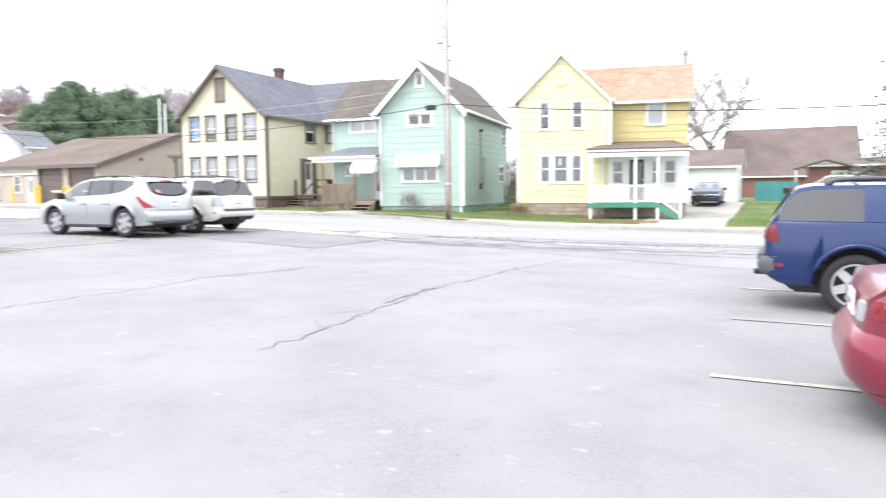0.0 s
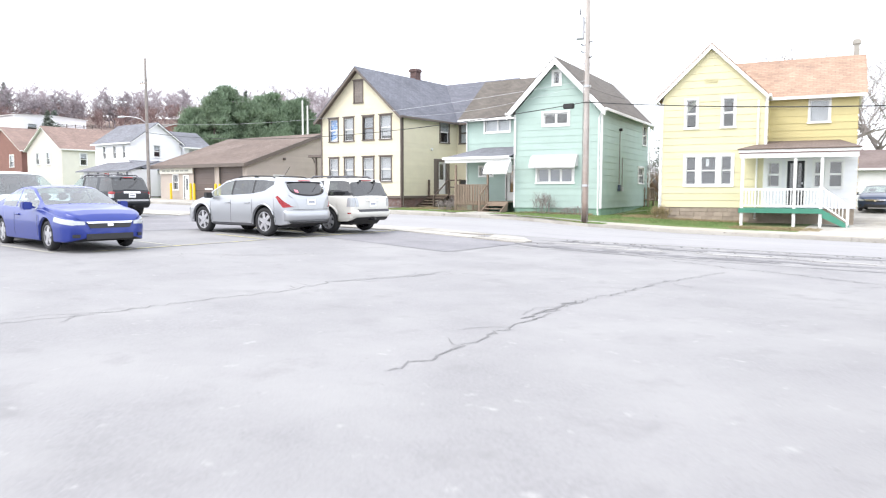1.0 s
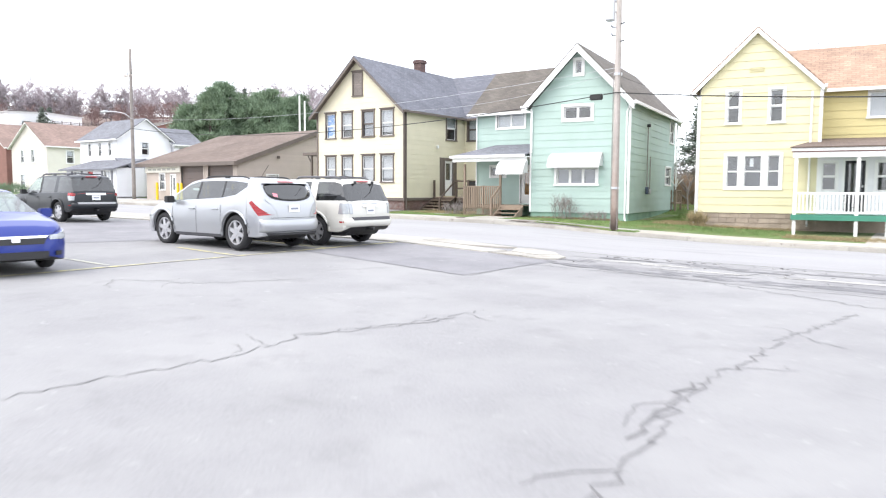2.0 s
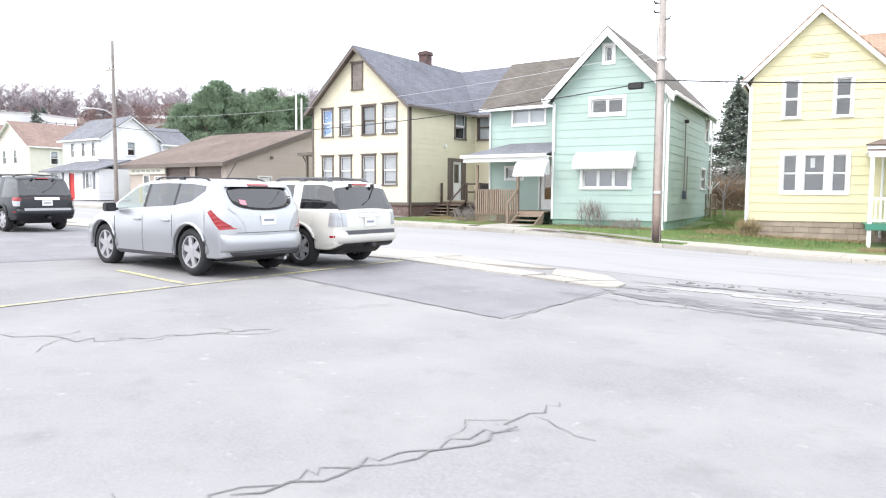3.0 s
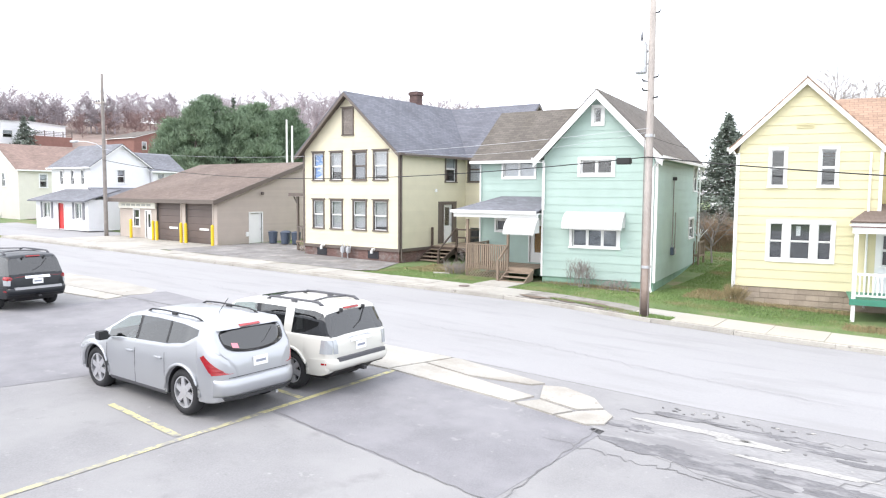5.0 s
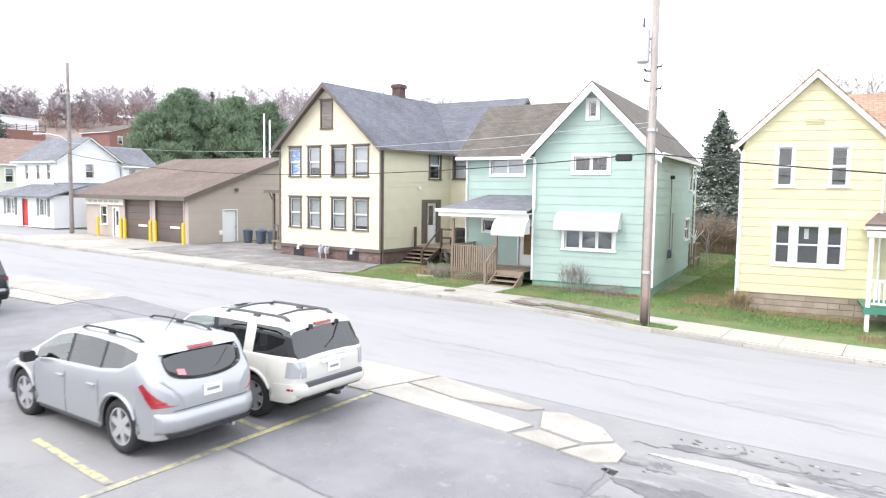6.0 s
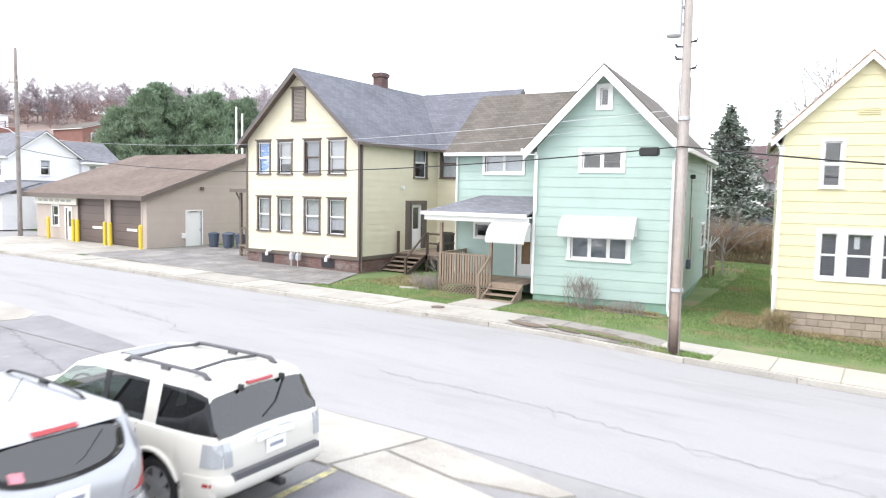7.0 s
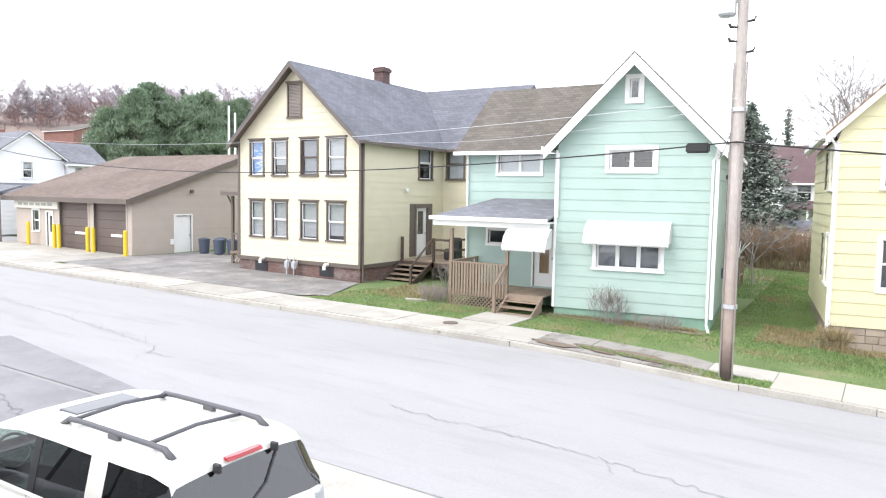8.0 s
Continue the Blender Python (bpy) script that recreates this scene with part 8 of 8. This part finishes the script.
spots = []
rng = random.Random(8)
for _ in range(480):
    a = math.radians(rng.uniform(112, 172))
    d = rng.uniform(165, 265)
    if 143.5 < math.degrees(a) < 149.5 and d < 215:
        d = rng.uniform(215, 265)
    if 141 < math.degrees(a) < 161:
        d = max(d, 212)
    spots.append((-6 + d * math.cos(a), 6 + d * math.sin(a)))
brushwood("hill_woods", "leafless woods on the hill, lilac-grey with painted haze", spots, 500, (8, 13.5), HAZED_TWIG, 900, 0.25)
BUSH_TWIG = mat("reddish_brush", (0.25, 0.17, 0.16), 0.95, var=0.25, scale=0.1, bump=0, island=0.25)
low = []
for _ in range(620):
    a, d = math.radians(rng.uniform(126, 172)), rng.uniform(138, 225)
    p = (-6 + d * math.cos(a), 6 + d * math.sin(a))
    if not (141 < math.degrees(a) < 161 and d < 204):
        low.append(p)
for _ in range(190):
    a, d = math.radians(rng.uniform(140, 162)), rng.uniform(203, 245)
    low.append((-6 + d * math.cos(a), 6 + d * math.sin(a)))
brushwood("hill_brush", "reddish brown brush and saplings on the hill", low, 520, (3.8, 7.8), BUSH_TWIG, 700, 0.36)
far = []
for _ in range(110):
    a = math.radians(rng.uniform(62, 114))
    d = rng.uniform(150, 260)
    far.append((-6 + d * math.cos(a), 6 + d * math.sin(a)))
brushwood("far_woods", "leafless woods beyond the gardens", far, 540, (6, 11), HAZED_TWIG, 700, 0.3)
bare_tree(-9.6, 72.0, 13.0, 611, "leafless tree behind the yellow house")
bare_tree(-7.0, 78.0, 16.5, 612, "leafless tree behind the white garage")
bare_tree(-13.4, 78.0, 15.5, 613, "leafless tree behind the yellow house", 7)
bare_tree(-10.8, 64.0, 11.5, 614, "leafless tree behind the yellow house")
bare_tree(-16.0, 44.6, 4.2, 616, "small leafless tree at the garden corner", 5)


def thicket(name, label, boxes_, seed, n, height, material, category="hedge"):
    """Thin upright stems and twigs, close together."""
    r = random.Random(seed)
    verts, faces = [], []
    for _ in range(n):
        x0, x1, y0, y1 = r.choice(boxes_)
        x, y = r.uniform(x0, x1), r.uniform(y0, y1)
        branches(r, verts, faces, Vector((x, y, land(x, y) - 0.02)), Vector((r.gauss(0, 0.25), r.gauss(0, 0.25), 1)).normalized(), height * r.uniform(0.3, 0.5), 0.012, 2)
    return tagged(quick(name, verts, faces, material), label, category, kind="stuff" if n > 200 else "")


thicket("garden_hedge", "brown leafless hedge at the end of the gardens", [(-20.2, -12.0, 49.5, 50.8)], 701, 900, 2.3, mat("hedge_twigs", (0.27, 0.19, 0.13), 0.95, var=0.2, bump=0, island=0.25))
thicket("roadside_hedge", "low dark hedge before the cream house", [(-92, -75, 34.6, 35.4)], 707, 500, 1.2, NEEDLE)
thicket("bare_shrub", "bare brown shrub before the green house", [(-18.9, -18.5, 33.2, 33.5), (-18.3, -17.8, 33.1, 33.5)], 702, 26, 1.3, TWIG, "shrub")
thicket("bare_shrub", "low brown shrub before the green house", [(-17.6, -16.2, 33.1, 33.6)], 703, 40, 0.55, TWIG, "shrub")
thicket("bare_shrub", "tangled brown shrub beside the entry deck", [(-26.6, -24.6, 36.6, 38.6)], 704, 60, 1.2, TWIG, "shrub")
thicket("bare_shrub", "low brown shrub at the porch lattice", [(-24.9, -24.1, 32.9, 34.0)], 705, 50, 0.7, TWIG, "shrub")
thicket("bare_shrub", "dry brown shrub at the stone foundation", [(-12.7, -12.1, 33.8, 34.2)], 706, 60, 0.75, DRY_GRASS, "shrub")


def tufts(name, label, area, seed, n, material, h, skip=()):
    """Grass blades strewn over a stretch of ground."""
    r = random.Random(seed)
    verts, faces = [], []
    while n:
        x0, x1, y0, y1 = r.choice(area)
        x, y = r.uniform(x0, x1), r.uniform(y0, y1)
        if any(a < x < b and c < y < d for a, b, c, d in skip):
            n -= 1
            continue
        a, k = r.uniform(0, 6.28), len(verts)
        hh, w = h * r.uniform(0.4, 1.2), 0.012
        z = land(x, y) - 0.01
        dx, dy = math.cos(a) * w, math.sin(a) * w
        verts += [(x - dx, y - dy, z), (x + dx, y + dy, z), (x + r.gauss(0, hh * 0.5), y + r.gauss(0, hh * 0.5), z + hh)]
        faces.append((k, k + 1, k + 2))
        n -= 1
    return tagged(quick(name, verts, faces, material), label, "grass", kind="stuff")


BUILT = [(-36.3, -26.6, 34.9, 48.5), (-24.5, -15.5, 33.9, 41), (-12.8, -4.4, 34.3, 42.6), (-8.5, -3.9, 32.2, 34.4), (-22.1, -20.4, 30.8, 32.6), (-5.95, -2.35, 30.8, 50), (-24.1, -20.4, 33.1, 35.2)]
tufts("lawn_grass", "short green spring grass", [(-28.2, -13, 30.9, 34.2), (-15.4, -12.8, 34, 48), (-20, -12, 41, 49), (-13, 2, 30.9, 34.2), (-2.3, 6, 31, 50)], 801, 230000, GRASS_BLADE, 0.06, BUILT)
tufts("verge_grass", "thin green grass strip by the kerb", [(-15.6, -13.3, 29.18, 29.74), (-17.8, -15.6, 29.5, 29.74)], 802, 4500, GRASS_BLADE, 0.09)
tufts("dry_grass", "dry straw-coloured grass along the walls", [(-12.6, -8.6, 33.7, 34.3), (-14.3, -12.9, 33.6, 36.2), (-20.2, -15.8, 33.5, 33.85), (-8.6, -5.2, 31.4, 32.3), (-27.5, -24.6, 33.0, 36)], 803, 14000, DRY_GRASS, 0.13)

# ---- farther houses ----
def plain_house(label, x0, x1, y0, y1, z0, eave, ridge, axis, wall_mat, roof_mat, trim, south=(), east=(), course=0.3, side_mat=None, name="house", foundation=True, over=0.3):
    """A plain gabled house: sided walls, windows on the two sides that show, roof."""
    h = thing(name, label, "house")
    mid = (y0 + y1) / 2 if axis == "x" else (x0 + x1) / 2
    gs = (mid - x0, ridge - 0.05) if axis == "y" else None
    ge = (mid - y0, ridge - 0.05) if axis == "x" else None
    S, E = Side(x0, y0, "E"), Side(x1, y0, "N")
    siding(h, S, x1 - x0, z0, eave, wall_mat, course, south, gs, single=False)
    siding(h, E, y1 - y0, z0, eave, side_mat or wall_mat, course, east, ge, single=False)
    siding(h, Side(x1, y1, "W"), x1 - x0, z0, eave, wall_mat, course, (), (x1 - mid, ridge - 0.05) if axis == "y" else None, single=False)
    siding(h, Side(x0, y1, "S"), y1 - y0, z0, eave, wall_mat, course, (), (y1 - mid, ridge - 0.05) if axis == "x" else None, single=False)
    for side, holes in ((S, south), (E, east)):
        for a, b, c, d in holes:
            window(h, side, a, b, c, d, trim, 0.1, cloth=BLIND, cloth_to=0.6)
    if axis == "x":
        gable_roof(h, "x", mid, x0 - over, x1 + over, (y1 - y0) / 2 + over, ridge + 0.1, eave - 0.08, roof_mat, trim)
    else:
        gable_roof(h, "y", mid, y0 - over, y1 + over, (x1 - x0) / 2 + over, ridge + 0.1, eave - 0.08, roof_mat, trim)
    part("foundation", boxes((x0 + 0.03, x1 - 0.03, y0 + 0.03, y1 - 0.03, z0 - 1.5, z0)), BLOCK, h)
    return h


w = plain_house("white two-storey house with grey roof and red front door", -69.9, -63.6, 37.5, 42.8, 0.85, 5.95, 7.8, "x", WHITE_SIDING, GREY_ROOF, WHITE,
                [(1.48, 1.93, 4.45, 5.6), (3.27, 3.72, 4.45, 5.6), (4.90, 5.35, 4.45, 5.6)], [(2.3, 2.95, 4.6, 5.7)])
plain_house("low white back wing of a house with grey roof", -68.2, -63.3, 42.9, 45.8, 0.85, 5.75, 7.25, "y", WHITE_SIDING, GREY_ROOF, WHITE, (), [(0.5, 1.1, 4.55, 5.45)])
# enclosed front porch and side lean-to of the white house
pw = Side(-67.57, 35.0, "E")
siding(w, pw, 8.04, 0.85, 3.25, WHITE_SIDING, 0.3, [(1.25, 2.36, 1.75, 2.95), (6.22, 7.14, 1.75, 2.95), (3.62, 4.50, 0.9, 2.95)], single=False)
for a, b in ((1.25, 2.36), (6.22, 7.14)):
    window(w, pw, a, b, 1.75, 2.95, WHITE, 0.1, hung=False, lights=2, cloth=BLIND, cloth_to=0.3)
    for u in (a - 0.42, b + 0.14):
        bm = bmesh.new()
        pw.block(bm, u, u + 0.28, 0.03, 0.07, 1.7, 3.0)
        part("shutter", bm, mat("grey_shutter", (0.2, 0.2, 0.22), 0.6) if "grey_shutter" not in bpy.data.materials else bpy.data.materials["grey_shutter"], w)
door(w, pw, 3.62, 4.50, 0.9, 2.95, RED_PAINT, WHITE, 0.97, 0.98, 0.2, 0.08)
siding(w, Side(-59.53, 35.0, "N"), 2.5, 0.85, 3.25, WHITE_SIDING, 0.3, single=False)
slab_roof(w, [(-68.07, 34.5, 3.15), (-59.23, 34.5, 3.15), (-59.23, 37.5, 4.05), (-67.67, 37.5, 4.05)], GREY_ROOF, 0.1, "porch_roof")
siding(w, Side(-63.6, 37.6, "E"), 2.2, 0.85, 3.4, WHITE_SIDING, 0.3, single=False)
siding(w, Side(-61.4, 37.6, "N"), 5.6, 0.85, 3.4, WHITE_SIDING, 0.3, [(3.2, 3.9, 1.8, 3.0)], single=False)
slab_roof(w, [(-61.0, 37.2, 3.3), (-61.0, 43.4, 3.3), (-63.6, 43.4, 4.2), (-63.6, 37.2, 4.2)], GREY_ROOF, 0.1, "lean_to_roof")
part("shed_window", boxes((-61.39, -61.33, 40.8, 41.5, 1.8, 3.0)), DARK, w)

plain_house("cream and beige gabled house with red-brown roof", -88.5, -80.5, 39.5, 53.0, 1.0, 6.0, 8.5, "y", BEIGE_SIDING, REDBROWN_ROOF, WHITE,
            [(2.2, 2.9, 4.3, 5.6), (4.6, 5.3, 4.3, 5.6), (2.0, 3.0, 1.6, 3.0)], [(2.0, 2.7, 4.2, 5.5), (4.6, 5.3, 4.2, 5.5), (7.2, 7.9, 4.2, 5.5), (2.0, 2.8, 1.6, 3.0), (6.0, 7.0, 1.6, 3.0)], side_mat=mat("pale_cream_siding", (0.68, 0.66, 0.58), 0.6, var=0.05, rand=0.03))
BRICKWALL = mat("dark_red_brick_wall", (0.24, 0.125, 0.105), 0.9, var=0.15, grain=0.2, fine=12)
plain_house("red brick house with a steep gable", -100.5, -91.0, 40.0, 52.0, 1.2, 6.2, 9.0, "y", BRICKWALL, REDBROWN_ROOF, WHITE, [(2, 3, 4.2, 5.6), (6.5, 7.5, 4.2, 5.6)], [(3, 4, 4.2, 5.6), (7, 8, 4.2, 5.6)])
plain_house("grey house beyond the brick house", -124.0, -113.0, 42.0, 54.0, 1.3, 6.0, 8.6, "x", BEIGE_SIDING, GREY_ROOF, WHITE, [(2, 3, 4.2, 5.6), (6.5, 7.5, 4.2, 5.6)], [])
z = 12.0
plain_house("red brick building on the wooded hill", -172.0, -160.5, 101.0, 115.0, z - 1, z + 4.2, z + 6.2, "x", BRICKWALL, BROWN_ROOF, WHITE, [], [(2, 3, z + 1.5, z + 3.2), (5.0, 6.0, z + 1.5, z + 3.2), (8, 9, z + 1.5, z + 3.2), (11, 12, z + 1.5, z + 3.2)])
z = 13.6
fb = plain_house("long white flat-roofed building on the hill", -196.0, -179.5, 78.0, 95.0, z, z + 5.6, z + 5.9, "x", WHITE_SIDING, GREY_ROOF, WHITE, [], [(3, 5, z + 2, z + 3.6)])
part("balcony", boxes((-179.4, -176.5, 86.5, 95.0, z - 1.5, z + 2.6)), BRICKWALL, fb, "red brick balcony")
for i in range(3):
    part("balcony_rail", boxes((-176.56, -176.5, 86.5, 95.0, z + 2.9 + 0.35 * i, z + 3.0 + 0.35 * i)), BROWN_TRIM, fb)
for i in range(5):
    part("balcony_post", boxes((-176.6, -176.45, 86.5 + i * 2.1, 86.65 + i * 2.1, z + 2.6, z + 3.9)), BROWN_TRIM, fb)
MAROON_ROOF = mat("maroon_shingles", (0.115, 0.075, 0.078), 0.85, var=0.15)
mh = plain_house("white house with maroon roof behind the gardens", -20.5, -13.2, 68.0, 76.0, land(-18, 70), 5.2, 7.9, "x", WHITE_SIDING, MAROON_ROOF, WHITE, [(3.6, 4.5, 3.9, 5.1), (5.6, 6.5, 3.9, 5.1)], [(2, 3, 3.6, 5.0)])
siding(mh, Side(-21.6, 65.4, "E"), 4.0, land(-19, 66), 5.2, WHITE_SIDING, 0.3, (), (2.0, 7.5), single=False)
siding(mh, Side(-17.6, 65.4, "N"), 3.0, land(-19, 66), 5.2, WHITE_SIDING, 0.3, single=False)
gable_roof(mh, "y", -19.6, 65.1, 70.0, 2.3, 7.7, 5.1, MAROON_ROOF, BROWN_TRIM)
slab_roof(mh, [(-17.55, 65.9, 3.4), (-13.4, 65.9, 3.4), (-13.4, 67.9, 3.9), (-17.55, 67.9, 3.9)], MAROON_ROOF, 0.1, "porch_roof")
for x in (-17.3, -16.0, -14.7, -13.6):
    part("porch_post", boxes((x - 0.06, x + 0.06, 66.0, 66.12, land(x, 66), 3.4)), WHITE, mh)
shed = plain_house("grey garden shed with a pale roof", -17.6, -15.4, 57.0, 60.0, 0.8, 2.2, 2.7, "x", GREEN_BLOCK, GREY_ROOF, WHITE, name="garden_shed")
shed["category"] = "shed"
gt = thing("garden_gate", "white wooden garden gate in the hedge", "gate", -14.6, 50.6, land(-14.6, 50.6))
for i in range(9):
    part("picket", boxes((-0.7 + i * 0.17, -0.62 + i * 0.17, 0, 0.03, 0.1, 1.5)), WHITE, gt)
for zz in (0.4, 1.2):
    part("rail", boxes((-0.75, 0.8, 0.03, 0.07, zz, zz + 0.09)), WHITE, gt)
part("post", boxes((-0.85, -0.75, -0.02, 0.08, 0, 1.7)), WHITE, gt)

# white garage with a car before it, at the end of the driveway
zg = land(-4.2, 50.0)
HALL_ROOF = mat("weathered_brown_roof", (0.175, 0.14, 0.13), 0.9, var=0.25, scale=0.5, grain=0.2, fine=6, spec=0.1)
wg = plain_house("white single garage with brown roof", -5.95, -2.95, 50.0, 57.0, zg - 0.02, zg + 2.45, zg + 3.55, "x", WHITE_SIDING, HALL_ROOF, WHITE, name="garage")
wg["category"] = "garage"
for i in range(4):
    part("door_panel", boxes((-5.55, -3.35, 49.94, 49.99, zg + 0.03 + i * 0.55, zg + 0.56 + i * 0.55)), WHITE, wg)
part("door_frame", boxes((-5.67, -5.56, 49.92, 49.965, zg, zg + 2.35), (-3.34, -3.23, 49.92, 49.965, zg, zg + 2.35), (-5.56, -3.34, 49.92, 49.965, zg + 2.26, zg + 2.36)), WHITE, wg)
civ = saloon("small dark blue saloon parked before the white garage", paint("navy_car_paint", (0.03, 0.045, 0.09), 0.4, 0.3), -4.3, 46.6, -90, L=4.45, half=0.86, H=1.42, doors=4)
civ.matrix_basis = pose(-4.35, 46.6, land(-4.35, 46.6) + 0.02, 0, 0, -90)

# large dark-roofed hall and brick building at the back
zh = land(2, 78)
plain_house("long hall with a huge weathered brown roof", -5.4, 6.2, 74.0, 88.0, zh, 2.5, 7.3, "x", BRICKWALL, HALL_ROOF, WHITE, (), ())
plain_house("low red brick building with small windows", 1.6, 14.0, 58.0, 64.0, 0.5, 3.0, 3.4, "x", BRICKWALL, BROWN_ROOF, WHITE, [(1.5, 2.3, 1.5, 2.4), (5.0, 5.8, 1.5, 2.4)], ())
van = minivan("small white van parked beside the fence", paint("dull_white_van_paint", (0.6, 0.61, 0.62), 0.05, 0.35), 2.9, 54.0, 0)
van.matrix_basis = pose(2.95, 54.0, land(2.95, 54.0), 0, 0, 180)
fence = thing("teal_fence", "teal painted board fence beside the garage", "fence")
TEAL = mat("teal_fence_paint", (0.05, 0.25, 0.26), 0.6, var=0.1, rand=0.08)
for i in range(9):
    x = -1.9 + i * 0.3
    quick("board", *_block(x, x + 0.285, 54.6, 54.63, land(x, 54.6), land(x, 54.6) + 1.35), TEAL, fence)
gaz = thing("carport_frame", "white pipe carport with a brown canopy", "carport", 2.6, 58.5, land(2.6, 57))
for x in (-1.9, 1.9):
    part("pipe_post", tube(bmesh.new(), [(x, -1.2, 0), (x, -1.2, 2.3)], 0.05, 8), WHITE, gaz)
part("canopy", tube(bmesh.new(), [(-2.1, -1.2, 2.3), (0, -1.2, 2.95), (2.1, -1.2, 2.3)], 0.14, 6), BROWN_TRIM, gaz)

# two pale posts behind the tan garage
for x, y, top in ((-53.4, 49.5, 10.2), (-52.4, 49.2, 9.6)):
    q = thing("flag_pole", "pale slim metal pole behind the tan garage", "pole", x, y, land(x, y), group="poles behind the garage")
    part("shaft", tube(bmesh.new(), [(0, 0, -0.1), (0, 0, top - land(x, y))], [0.11, 0.07], 10), WHITE, q)
